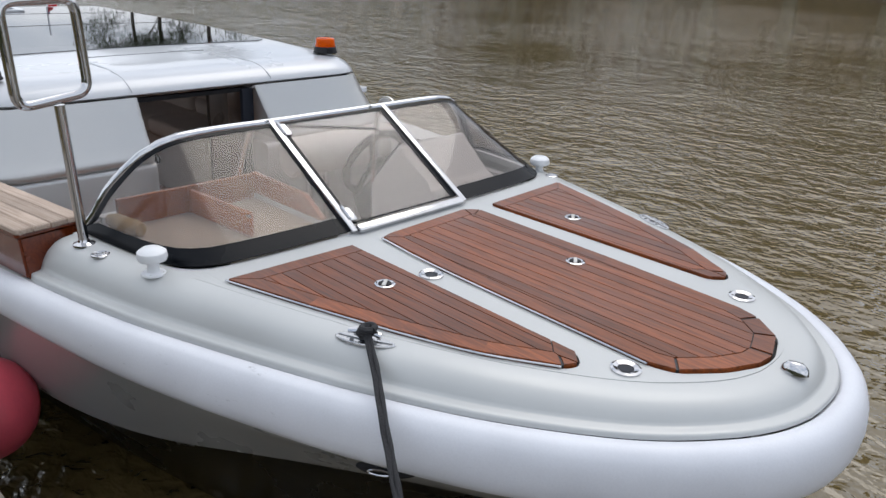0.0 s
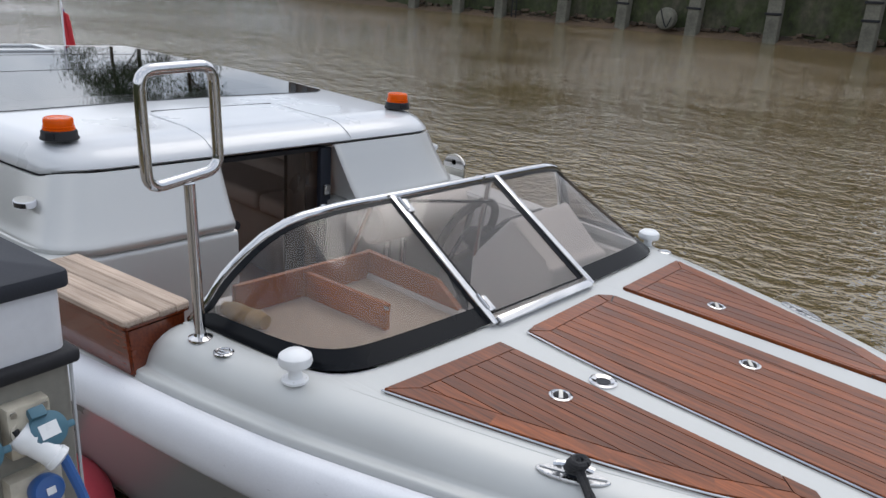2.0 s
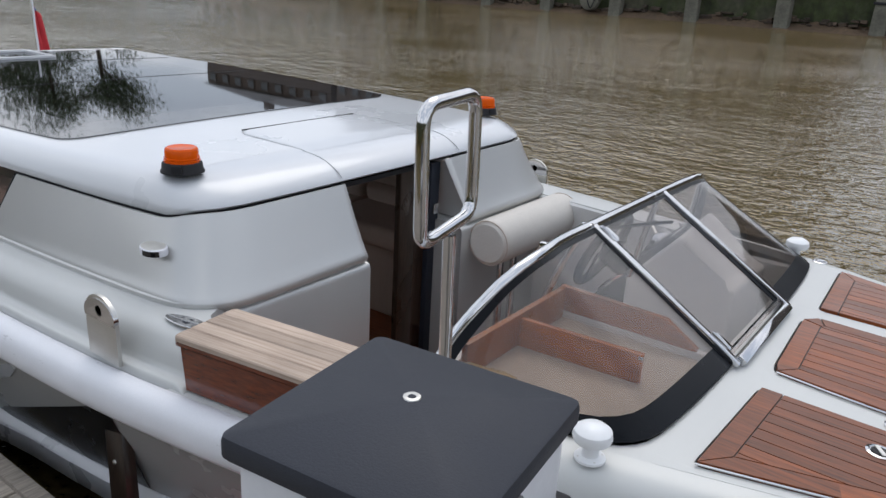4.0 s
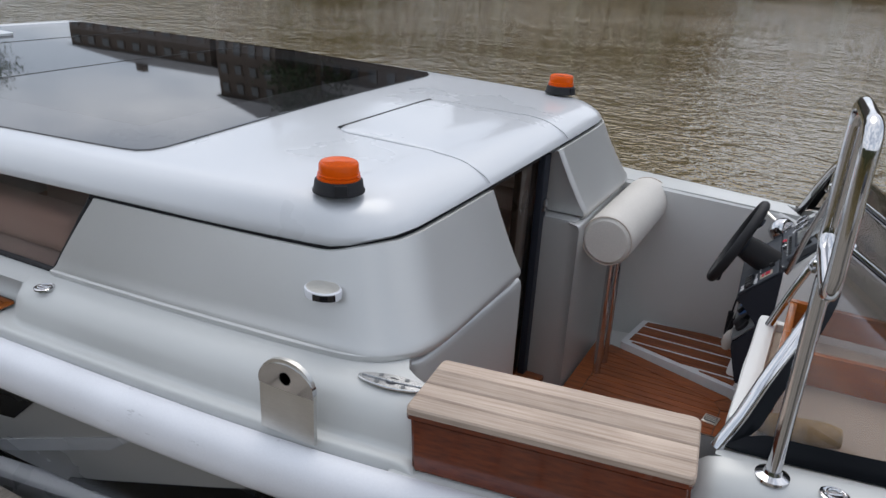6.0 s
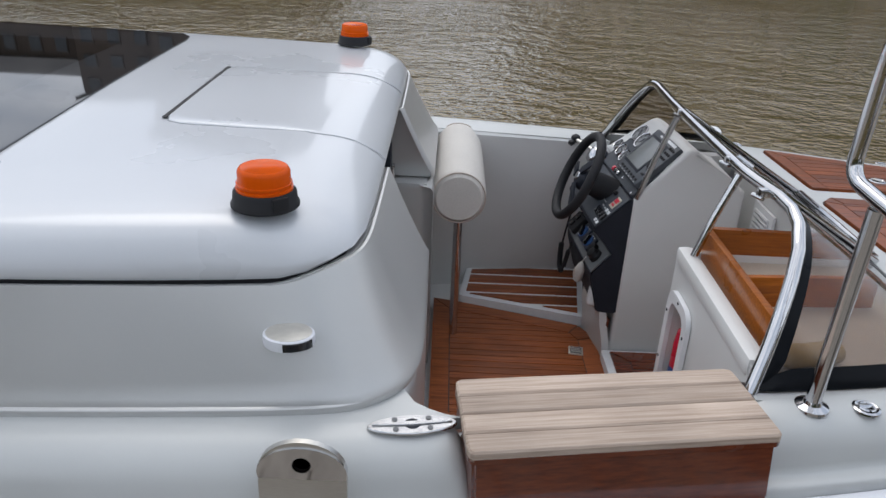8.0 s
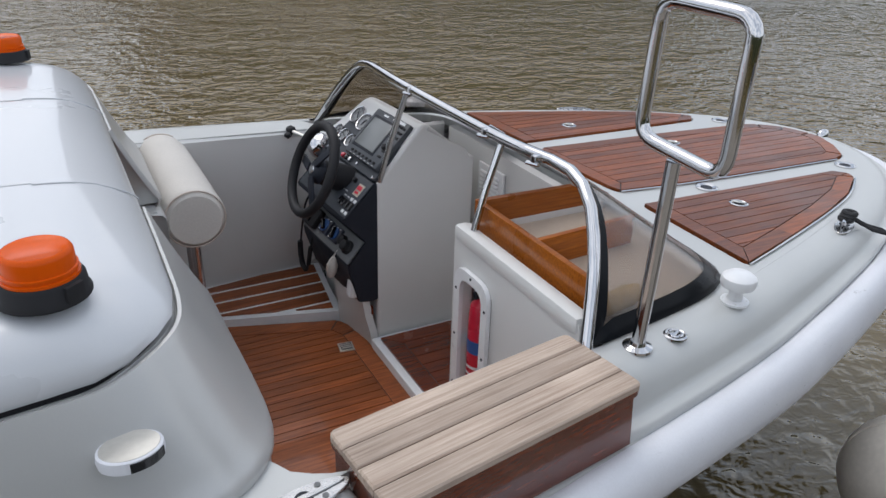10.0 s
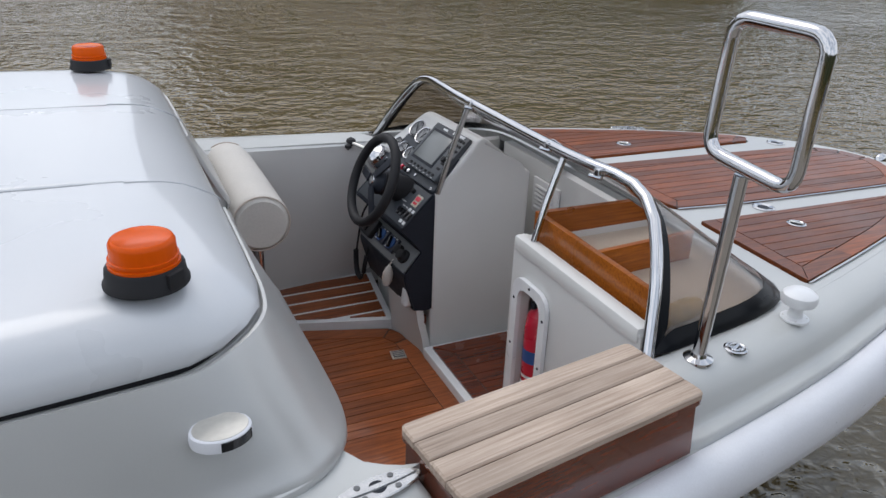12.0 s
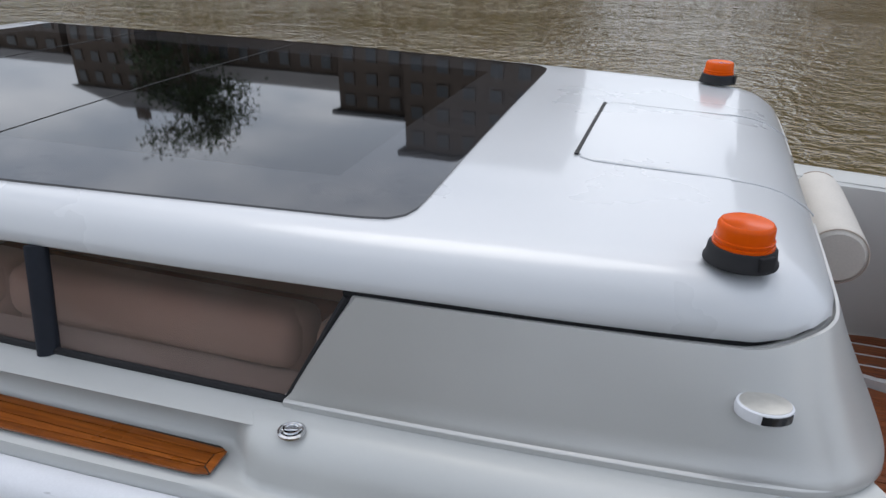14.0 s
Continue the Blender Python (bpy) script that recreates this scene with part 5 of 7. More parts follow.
# cabin door: dark glass leaf in a slim frame, the other half open
part("door_track", block(0.04, 0.62, 0.02, (-3.45, CY - 0.05, 1.437), round_=0.004), RUBBER, boat, "black door track under the roof")
part("door_sill", block(0.14, 0.62, 0.05, (-3.40, CY - 0.05, 0.45), round_=0.01), TEAK_FLOOR, boat, "teak door sill")
leaf = part("cabin_door", block(0.012, 0.20, 0.96, (-3.45, 2.05, 0.95), round_=0.002), DOOR_PANE, boat, "dark tinted sliding cabin door")
leaf.visible_shadow = False
for x, y, w, mat in ((-3.45, 1.97, 0.105, DARK_PLANK), (-3.425, 2.125, 0.065, BLACK)):
    part("door_stile", block(0.03, w, 0.98, (x, y, 0.955), round_=0.006), mat, leaf)
part("door_handle", block(0.02, 0.035, 0.05, (-3.407, 2.125, 1.24), round_=0.006), CHROME, leaf)
part("door_post", block(0.05, 0.03, 0.96, (-3.46, 1.545, 0.95), round_=0.008), BLACK, boat, "black door post")
part("door_knob", lathe([(0.0, 0.03), (0.022, 0.026), (0.024, 0.012), (0.02, 0.0)], (-3.335, 1.56, 1.18), (0, 90, 0), 16), RUBBER, boat, "black round door stop")


# ---- cockpit ----
FLOOR = 0.43
part("cockpit_sole", block(0.80, 1.92, 0.04, (-2.90, CY + 0.16, FLOOR - 0.045), round_=0), LIT_SILVER, boat, "pale grey moulded floor under the teak panel")
planked("sole_panel", [(-3.24, 1.02), (-2.545, 1.02), (-2.545, 2.32), (-2.60, 2.42), (-3.11, 2.585), (-3.24, 2.615)], FLOOR + 0.03, 0.05, 0.042, 0.075, TEAK_FLOOR, boat, "teak laid cockpit sole with black seams")
drain = part("sole_drain", block(0.060, 0.060, 0.006, (-2.642, 2.21, FLOOR + 0.031), (0, 0, -8), 0.002), BRUSHED, boat, "square steel drain fitting in the sole")
part("drain_grid", block(0.046, 0.046, 0.002, (-2.642, 2.21, FLOOR + 0.0345), (0, 0, -8), 0), PLATE, drain, "dark recessed drain grid")
for k in (-1, 0, 1):
    part("drain_bar", block(0.040, 0.005, 0.002, (-2.642, 2.21 + 0.012 * k, FLOOR + 0.036), (0, 0, -8), 0), BRUSHED, drain)
# inner sides
for s in (-1, 1):
    yy = (lambda y: y) if s < 0 else (lambda y: 2 * CY - y)
    rows_ = []
    xs = np.linspace(-3.29, -1.99, 14)
    for x in xs:
        yt = 0.93 + 0.10 * (x + 3.24) if x < -2.5 else 1.10
        if s < 0:
            yt = 0.88 + 0.10 * (x + 3.2)
        deck_in = yy(yt)
        cut = 0.15 if s < 0 and x < -2.6 else 0.0
        rows_.append([(x, deck_in, DECK - cut), (x, yy(yt + 0.012), DECK - 0.012 - cut), (x, yy(yt + 0.008), DECK - 0.05 - cut), (x, yy(yt + (0.04 if s < 0 else -0.01)), 0.85), (x, yy(yt + 0.16) if s < 0 else 2.952 + 0.14 * min(0.0, x + 2.5), 0.40)])
    shape("cockpit_side", *loft(rows_), LIT_SILVER, boat, "pale grey inner cockpit side", smooth=45)
# side deck beside the cockpit on the far side
port_rim = [(r[-1][0], r[-1][1]) for i, r in zip(fore, fore_rows) if SHEER[i].y > CY and -3.45 < SHEER[i].x < -2.52]
inner = [(-2.50, 2.745), (-3.0, 2.80), (-3.30, 2.835), (-3.45, 2.95)]
shape("side_deck", *sheet_with_holes([port_rim + inner[::-1]], DECK + 0.002, 0.03), SILVER, boat, "silver-grey side deck beside the cockpit", smooth=0)
side_rim = [(r[-1][0], r[-1][1]) for i, r in zip(aft, aft_rows) if SHEER[i].x > -4.50]
shape("side_deck", *sheet_with_holes([side_rim + [(-3.165, 0.779), (-3.2, 0.786), (-3.231, 0.80), (-3.264, 0.822), (-3.287, 0.862), (-3.31, 0.93), (-3.38, 1.0), (-4.5, 0.80)]], DECK, 0.03), SILVER, boat, "silver-grey side deck beside the cabin", smooth=0)
part("entry_step", block(0.66, 0.66, 0.07, (-2.90, 1.385, FLOOR + 0.035), (0, 0, 0), 0.008), TEAK_FLOOR, boat, "plain teak entry step board")
# under the entry step
part("entry_sill", block(0.72, 0.30, 0.05, (-2.86, 0.80, 1.04), (0, 0, 9), 0.012), SILVER, boat, "grey moulded sill under the boarding step")

# raised foot grating at the helm: white base with teak slats
foot = [(-3.085, 2.868), (-3.125, 2.585), (-2.578, 2.430), (-2.51, 2.94)]
grate = part("foot_platform", prism(rounded(foot, 0.02), FLOOR - 0.04, 0.495), WHITE, boat, "white moulded foot platform with teak slats")
inner = inset(foot if area(foot) > 0 else foot[::-1], 0.028)
y = 2.44
while y < 2.93:
    piece = clip(clip(inner, 0, -1, -y), 0, 1, y + 0.068)
    if len(piece) > 2 and abs(area(piece)) > 4e-4:
        part("slat", prism(piece, 0.49, 0.502, 0.002), TEAK_FLOOR, grate, smooth=0)
    y += 0.092

# forward bulkhead, companionway step, louvre
part("bulkhead", block(0.04, 1.45, 0.78, (-1.97, CY, 0.80), round_=0), LIT_SILVER, boat, "pale grey forward bulkhead")
part("step_rim", block(0.56, 0.60, 0.12, (-2.27, 1.875, 0.437), round_=0.012), WHITE, boat, "white rim of the companionway step")
planked("step_panel", [(-2.52, 1.60), (-2.0, 1.60), (-2.0, 2.15), (-2.52, 2.15)], 0.505, 0.012, 0.06, 0.07, TEAK_RED, boat, "dark varnished mahogany companionway step")
louvre = part("louvre_vent", block(0.012, 0.19, 0.15, (-2.0, 2.215, 1.052), round_=0.004), WHITE, boat, "white louvred vent plate")
for k in range(6):
    part("louvre_slat", block(0.012, 0.13, 0.010, (-2.01, 2.215, 1.007 + 0.018 * k), (0, 30, 0), 0.002), WHITE, louvre)

# starboard console with a fiddled tray and a locker for the extinguisher
rows_ = []
hole = [(1.367, 0.66), (1.502, 0.66), (1.502, 1.11), (1.367, 1.11)]
outline2 = rounded([(1.04, FLOOR), (1.565, FLOOR), (1.565, 1.242), (0.955, 1.242), (0.94, 0.85)], 0.03, 4)
hole2 = rounded(hole, 0.045, 4)
v2, f2 = sheet_with_holes([outline2, hole2], 0.0, 0.03)
shape("console_face", [(-2.525 - z, x, y) for x, y, z in v2], f2, LIT_SILVER, boat, "pale grey side console facing the cockpit", smooth=30)
part("console_side", block(0.53, 0.03, 0.81, (-2.255, 1.552, 0.835), round_=0.012), LIT_SILVER, boat)
tray_floor = [(-2.50, 0.935), (-2.40, 0.95), (-2.22, 0.975), (-2.11, 1.0), (-2.04, 1.045), (-2.0, 1.11), (-1.972, 1.2), (-1.955, 1.56), (-2.50, 1.56)]
part("console_top", prism(tray_floor, 1.19, 1.216), CARPET, boat, "cream carpet lining the dash tray")
part("console_lip", block(0.05, 0.60, 0.05, (-2.508, 1.262, 1.226), round_=0.016), LIT_SILVER, boat)
lin = [(-2.50, 1.34, 0.63), (-2.50, 1.56, 0.63), (-2.50, 1.56, 1.13), (-2.50, 1.34, 1.13), (-2.415, 1.34, 0.63), (-2.415, 1.56, 0.63), (-2.415, 1.56, 1.13), (-2.415, 1.34, 1.13)]
shape("locker_lining", lin, [(4, 5, 6, 7), (0, 1, 5, 4), (2, 3, 7, 6), (0, 4, 7, 3), (1, 2, 6, 5)], WHITE, boat, "white lining of the extinguisher locker", smooth=0)
v2, f2 = sheet_with_holes([rounded(inset(hole, -0.028), 0.06, 5), rounded(inset(hole, 0.004), 0.045, 5)], 0.0, 0.014)
rimm = shape("locker_frame", [(-2.541 - z, x, y) for x, y, z in v2], f2, WHITE, boat, "white plastic frame of the extinguisher locker", smooth=30)
for y, z in ((1.352, 0.72), (1.352, 0.90), (1.352, 1.06), (1.517, 0.72), (1.517, 0.90), (1.517, 1.06), (1.435, 1.125)):
    part("screw", lathe([(0.005, 0), (0.004, 0.002), (0, 0.002)], (-2.541, y, z), (0, -90, 0), 8), BLACK, rimm)
tray = part("tray_fiddle", block(0.020, 0.55, 0.10, (-2.455, 1.282, 1.264), round_=0.004), TEAK_ORANGE, boat, "golden varnished fiddle rail of the dash tray")
rail_side = prism([(-2.464, 1.21), (-2.02, 1.21), (-2.02, 1.245), (-2.12, 1.31), (-2.464, 1.316)], 0, 0.020)
rail_side.transform(pose(0, 1.56, 0, 90, 0, 0))
part("tray_fiddle", rail_side, TEAK_ORANGE, boat, "golden varnished fiddle rail of the dash tray")
part("tray_divider", block(0.36, 0.018, 0.088, (-2.265, 1.288, 1.258), (0, 0, 4), round_=0.004), TEAK_ORANGE, boat, "golden varnished tray divider")
part("divider_knob", lathe([(0, 0.012), (0.006, 0.01), (0.007, 0)], (-2.095, 1.295, 1.29), (0, 90, 0), 10), CHROME, boat)

# helm console
side = [(-2.514, FLOOR - 0.02), (-2.512, 1.147), (-2.333, 1.349), (-2.305, 1.349), (-2.15, 1.215), (-2.10, 1.20), (-2.10, FLOOR - 0.02)]
bm = bmesh.new()
r0 = [bm.verts.new((x, 2.185, z)) for x, z in side]
far_y = (2.79, 2.76, 2.62, 2.60, 2.575, 2.57, 2.62)
far_x = (0.0, 0.03, 0.03, 0.03, 0.0, 0.0, 0.0)
r1 = [bm.verts.new((x - d, q, z)) for (x, z), q, d in zip(side, far_y, far_x)]
for i in range(len(side)):
    bm.faces.new((r0[i], r0[(i + 1) % len(side)], r1[(i + 1) % len(side)], r1[i]))
bm.faces.new(r0)
bm.faces.new(r1)
bmesh.ops.bevel(bm, geom=[e for e in bm.edges if min(e.verts[0].co.y, e.verts[1].co.y) < 2.5], offset=0.020, segments=4, affect="EDGES", profile=0.6)
part("helm_console", bm, LIT_SILVER, boat, "pale grey moulded helm console", smooth=40)


def face_frame(origin, slope, turn=4.0):
    """Axes of a sloping panel: x up the slope, y to port, z off the face."""
    a, b = radians(turn), radians(slope)
    v = Vector((-math.sin(a), math.cos(a), 0))
    u = Vector((math.cos(a) * math.cos(b), math.sin(a) * math.cos(b), math.sin(b)))
    n = u.cross(v)
    m = Matrix((u, v, n)).transposed().to_4x4()
    return Matrix.Translation(origin) @ m


UPPER = face_frame((-2.514, 2.185, 1.149), 44.0)
LOWER = face_frame((-2.629, 2.19, 0.833), 48.5)


def slab(face, su, sv, t, u, v, lift, mat, name, parent, label="", r=0.003, turn=0.0):
    bm = block(su, sv, t, (u, v, lift), (0, 0, turn), r)
    bm.transform(face)
    return part(name, bm, mat, parent, label)


def turned(face, profile, u, v, lift, mat, name, parent, label="", seg=20):
    bm = lathe(profile, (u, v, lift), seg=seg)
    bm.transform(face)
    return part(name, bm, mat, parent, label)


bm = prism(rounded([(0.0, 0.010), (0.262, 0.010), (0.262, 0.36), (0.215, 0.425), (0.0, 0.455)], 0.02, 4), -0.004, 0.010, 0.003)
bm.transform(UPPER)
dash = part("instrument_panel", bm, SLATE_PLASTIC, boat, "dark slate instrument panel with gauges and plotter")
slab(UPPER, 0.212, 0.262, 0.026, 0.142, 0.146, 0.022, PLOTTER, "chart_plotter", dash, "slate-grey chart plotter with a grey unlit screen", 0.010)
slab(UPPER, 0.148, 0.172, 0.003, 0.146, 0.170, 0.0352, BLACK, "screen_surround", dash, "black surround of the plotter screen", 0.001)
slab(UPPER, 0.126, 0.150, 0.003, 0.146, 0.170, 0.0375, SCREEN, "plotter_screen", dash, "grey unlit plotter screen", 0.001)
slab(UPPER, 0.012, 0.085, 0.003, 0.236, 0.085, 0.0355, WHITE, "plotter_mark", dash, "white printed bar on the plotter", 0.001)
slab(UPPER, 0.008, 0.034, 0.003, 0.232, 0.185, 0.0355, WHITE, "plotter_mark", dash, "white printed bar on the plotter", 0.001)
for k in range(3):
    for j in range(3):
        slab(UPPER, 0.011, 0.012, 0.006, 0.176 + 0.022 * k, 0.030 + 0.019 * j, 0.036, RUBBER, "plotter_key", dash, r=0.002)
turned(UPPER, [(0.013, 0.0), (0.012, 0.014), (0.009, 0.017), (0, 0.017)], 0.125, 0.048, 0.034, RUBBER, "plotter_knob", dash, seg=16)
for j in range(2):
    slab(UPPER, 0.010, 0.022, 0.006, 0.085 + 0.025 * j, 0.045, 0.036, RUBBER, "plotter_key", dash, r=0.002)
for j in range(7):
    slab(UPPER, 0.010, 0.014, 0.006, 0.054, 0.045 + 0.030 * j, 0.036, RUBBER, "plotter_key", dash, r=0.002)
    slab(UPPER, 0.003, 0.010, 0.002, 0.042, 0.045 + 0.030 * j, 0.0355, DIAL, "printed_bar", dash, r=0.0)
for u, v, q, a in ((0.186, 0.392, 0.041, 40), (0.172, 0.318, 0.041, -25), (0.086, 0.376, 0.030, 70), (0.080, 0.308, 0.030, 15), (0.092, 0.438, 0.026, -40)):
    turned(UPPER, [(q, 0.0), (q, 0.012), (q * 0.95, 0.015), (q * 0.84, 0.014), (q * 0.82, 0.007)], u, v, 0.009, CHROME, "gauge", dash, "round gauge with a chrome bezel", 28)
    turned(UPPER, [(q * 0.83, 0.0075), (q * 0.4, 0.0077), (0, 0.0078)], u, v, 0.009, GAUGE, "gauge_face", dash, "grey gauge dial", 24)
    slab(UPPER, q * 0.8, 0.003, 0.002, u, v, 0.019, BLACK, "gauge_needle", dash, r=0.0, turn=a)
    for k in range(7):
        b = radians(-120 + 40 * k)
        slab(UPPER, q * 0.13, 0.002, 0.0012, u + q * 0.7 * math.cos(b), v + q * 0.7 * math.sin(b), 0.0173, BLACK, "gauge_tick", dash, r=0.0, turn=math.degrees(b))
for u, v in ((0.245, 0.345), (0.252, 0.020), (0.010, 0.030), (0.012, 0.43), (0.020, 0.175), (0.020, 0.24)):
    turned(UPPER, [(0.007, 0.0), (0.006, 0.004), (0.0, 0.005)], u, v, 0.010, CHROME, "panel_nut", dash, seg=10)
for v, m in ((0.285, RED_PAINT), (0.255, BLACK_GLOSS), (0.225, CHROME)):
    turned(UPPER, [(0.011, 0.0), (0.010, 0.012), (0.006, 0.015), (0, 0.015)], 0.018, v, 0.009, m, "push_button", dash, seg=14)

# switch pod: the slope runs on down to a sharp nose, steps back, and a second grey shelf slopes out below it
pod = [(-2.495, 1.155), (-2.517, 1.146), (-2.640, 1.030), (-2.645, 1.014), (-2.556, 0.924), (-2.553, 0.912), (-2.628, 0.832), (-2.628, 0.805), (-2.588, 0.662), (-2.53, 0.652), (-2.495, 0.66)]
podm = bmesh.new()
f0 = [podm.verts.new((x, 2.190, z)) for x, z in pod]
f1 = [podm.verts.new((x - 0.031, 2.635 - 0.10 * max(0.0, 0.83 - z), z)) for x, z in pod]
for i in range(len(pod)):
    podm.faces.new((f0[i], f0[(i + 1) % len(pod)], f1[(i + 1) % len(pod)], f1[i]))
podm.faces.new(f1)
podm.faces.new(f0)
bmesh.ops.bevel(podm, geom=podm.edges[:], offset=0.005, segments=2, affect="EDGES")
pod_ob = part("switch_panel", podm, BLACK, boat, "black switch panel and column pod under the dash")
slab(UPPER, 0.165, 0.43, 0.006, -0.090, 0.222, 0.003, SLATE_PLASTIC, "switch_plate", pod_ob, "dark slate switch plate", 0.004)
slab(UPPER, 0.050, 0.040, 0.004, -0.058, 0.050, 0.007, SOCKET, "warning_label", pod_ob, "small printed warning label", 0.001)
slab(UPPER, 0.018, 0.030, 0.002, -0.050, 0.050, 0.0098, RED_PAINT, "label_stripe", pod_ob, "red stripe on the label", 0.0)
slab(UPPER, 0.010, 0.024, 0.002, -0.070, 0.050, 0.0098, RED_PAINT, "label_stripe", pod_ob, "red stripe on the label", 0.0)
for k in range(4):
    v = 0.022 + 0.026 * k
    slab(UPPER, 0.032, 0.019, 0.014, -0.126, v, 0.010, BLACK_GLOSS, "rocker_switch", pod_ob, r=0.004)
    if k < 2:
        slab(UPPER, 0.013, 0.016, 0.003, -0.100, v, 0.007, WHITE, "switch_mark", pod_ob, "white printed square", 0.0)
        slab(UPPER, 0.013, 0.016, 0.003, -0.155, v, 0.007, WHITE, "switch_mark", pod_ob, "white printed square", 0.0)
    else:
        slab(UPPER, 0.005, 0.014, 0.003, -0.100, v, 0.007, DIAL, "printed_bar", pod_ob, r=0.0)
for k in range(3):
    turned(UPPER, [(0.010, 0.0), (0.009, 0.012), (0.0, 0.014)], -0.035, 0.11 + 0.035 * k, 0.006, CHROME if k else RUBBER, "push_button", pod_ob, seg=12)
for k in range(4):
    slab(UPPER, 0.004, 0.018, 0.003, -0.085, 0.115 + 0.03 * k, 0.007, DIAL, "printed_bar", pod_ob, r=0.0)
shelf = slab(LOWER, 0.104, 0.435, 0.008, 0.054, 0.222, 0.003, PLATE, "lower_shelf_plate", pod_ob, "plain grey lower switch plate", 0.002)
for v, a in ((0.270, 10), (0.178, -15)):
    slab(LOWER, 0.066, 0.078, 0.014, 0.060, v, 0.012, NAVY, "battery_switch", pod_ob, "dark blue rotary battery switch", 0.006)
    turned(LOWER, [(0.026, 0.0), (0.025, 0.004), (0.0, 0.005)], 0.060, v, 0.019, BLUE, "switch_dial", pod_ob, "blue printed switch dial", 20)
    slab(LOWER, 0.046, 0.014, 0.018, 0.060, v, 0.030, BLACK_GLOSS, "switch_key", pod_ob, r=0.005, turn=a + 40)
    for k in range(3):
        slab(LOWER, 0.004, 0.010, 0.002, 0.086 - 0.05 * (k == 2), v - 0.022 + 0.022 * k, 0.0195, WHITE, "printed_bar", pod_ob, r=0.0)
turned(LOWER, [(0.028, 0.0), (0.028, 0.012), (0.022, 0.016), (0.020, 0.034), (0.014, 0.038), (0, 0.038)], 0.052, 0.060, 0.006, RUBBER, "ignition", pod_ob, "black ignition socket", 20)
turned(LOWER, [(0.022, 0.0), (0.021, 0.020), (0.012, 0.024), (0, 0.024)], 0.060, 0.112, 0.006, RUBBER, "ignition", pod_ob, "black ignition socket", 18)
slab(LOWER, 0.085, 0.10, 0.030, 0.055, 0.375, 0.018, RUBBER, "trim_switch", pod_ob, "black trim switch block", 0.012)
for k in range(2):
    slab(LOWER, 0.026, 0.020, 0.012, 0.040 + 0.034 * k, 0.375, 0.036, BLACK_GLOSS, "trim_rocker", pod_ob, r=0.005)
part("key_float", join(lathe([(0, -0.046), (0.014, -0.042), (0.021, -0.02), (0.021, 0.012), (0.014, 0.034), (0.006, 0.046), (0, 0.047)], (-2.650, 2.315, 0.775), (8, 6, 0), 14), tube([(-2.632, 2.30, 0.85), (-2.645, 2.31, 0.822)], 0.003, 6)), CREAM, pod_ob, "cream key float on a short cord")
part("float_mark", block(0.004, 0.014, 0.030, (-2.671, 2.313, 0.775), (8, 6, 0), 0.001), SEAT_BROWN, pod_ob)
pocket = [(-2.605, 2.215, 0.800), (-2.592, 2.205, 0.675), (-2.592, 2.420, 0.668), (-2.612, 2.345, 0.795)]
part("pocket_rim", tube(smooth_line([tuple(Vector(pocket[k]).lerp(Vector(pocket[(k + 1) % 4]), q)) for k in range(4) for q in (0.1, 0.5, 0.9)], 0.02, True), 0.0085, 8, closed=True), WHITE, pod_ob, "white moulded rim of the helm pocket")
part("pocket_pad", block(0.035, 0.045, 0.115, (-2.602, 2.222, 0.735), (0, 8, 0), 0.016, 3), WHITE, pod_ob, "white moulded grab handle")
shape("pocket_back", [tuple(Vector(p) + Vector((0.006, 0, 0))) for p in pocket] + [tuple(Vector(p) + Vector((0.02, 0, 0))) for p in pocket], [(0, 1, 2, 3), (7, 6, 5, 4), (0, 4, 5, 1), (1, 5, 6, 2), (2, 6, 7, 3), (3, 7, 4, 0)], SEAT_BROWN, pod_ob, "brown lining of the pocket", smooth=0)
cord = smooth_line([(-2.615, 2.60, 1.00), (-2.650, 2.615, 0.93), (-2.670, 2.62, 0.82), (-2.680, 2.625, 0.72), (-2.680, 2.605, 0.655), (-2.675, 2.57, 0.645), (-2.670, 2.55, 0.70), (-2.650, 2.545, 0.80), (-2.62, 2.54, 0.90)], 0.015)
part("handset_cord", tube(cord, 0.0042, 6), RUBBER, pod_ob, "black coiled handset cord")
part("cord_plug", tube(smooth_line([(-2.680, 2.624, 0.76), (-2.681, 2.622, 0.70), (-2.680, 2.605, 0.655), (-2.676, 2.575, 0.645)], 0.02), 0.012, 8), RUBBER, pod_ob)
part("cord_grip", tube([(-2.672, 2.552, 0.68), (-2.660, 2.547, 0.76)], 0.010, 8), RUBBER, pod_ob)
# skirt between the pod and the sole, with a varnished kick strip
skirt = [[(-2.585 + 0.045 * t, 2.435 - 0.25 * t, FLOOR + 0.02), (-2.588 + 0.04 * t, 2.435 - 0.25 * t, 0.52), (-2.600 + 0.035 * t, 2.43 - 0.235 * t, 0.60), (-2.598 + 0.022 * t, 2.43 - 0.235 * t, 0.675)] for t in np.linspace(0, 1, 6)]
shape("console_skirt", *solid_loft(skirt, False, (0.03, 0.0, 0.0)), LIT_SILVER, boat, "pale grey moulded skirt under the helm pod", smooth=50)
part("kick_strip", block(0.012, 0.036, 0.125, (-2.538, 2.212, 0.565), (0, 3, 10), 0.004), TEAK_RED, boat, "varnished kick strip at the console foot")
# steering wheel, column and throttle
hub = Vector((-2.694, 2.365, 1.17))
tilt = math.degrees(math.atan2(1.348 - 1.001, -2.625 + 2.777))
wheel_m = Matrix.Translation(hub) @ pose(0, 0, 0, 0, -tilt + 0.0, 0)


def wheel_part(name, bm, mat, parent, label=""):
    # local x runs up the rim's slope, y across, z along the column
    bm.transform(wheel_m)
    return part(name, bm, mat, parent, label)


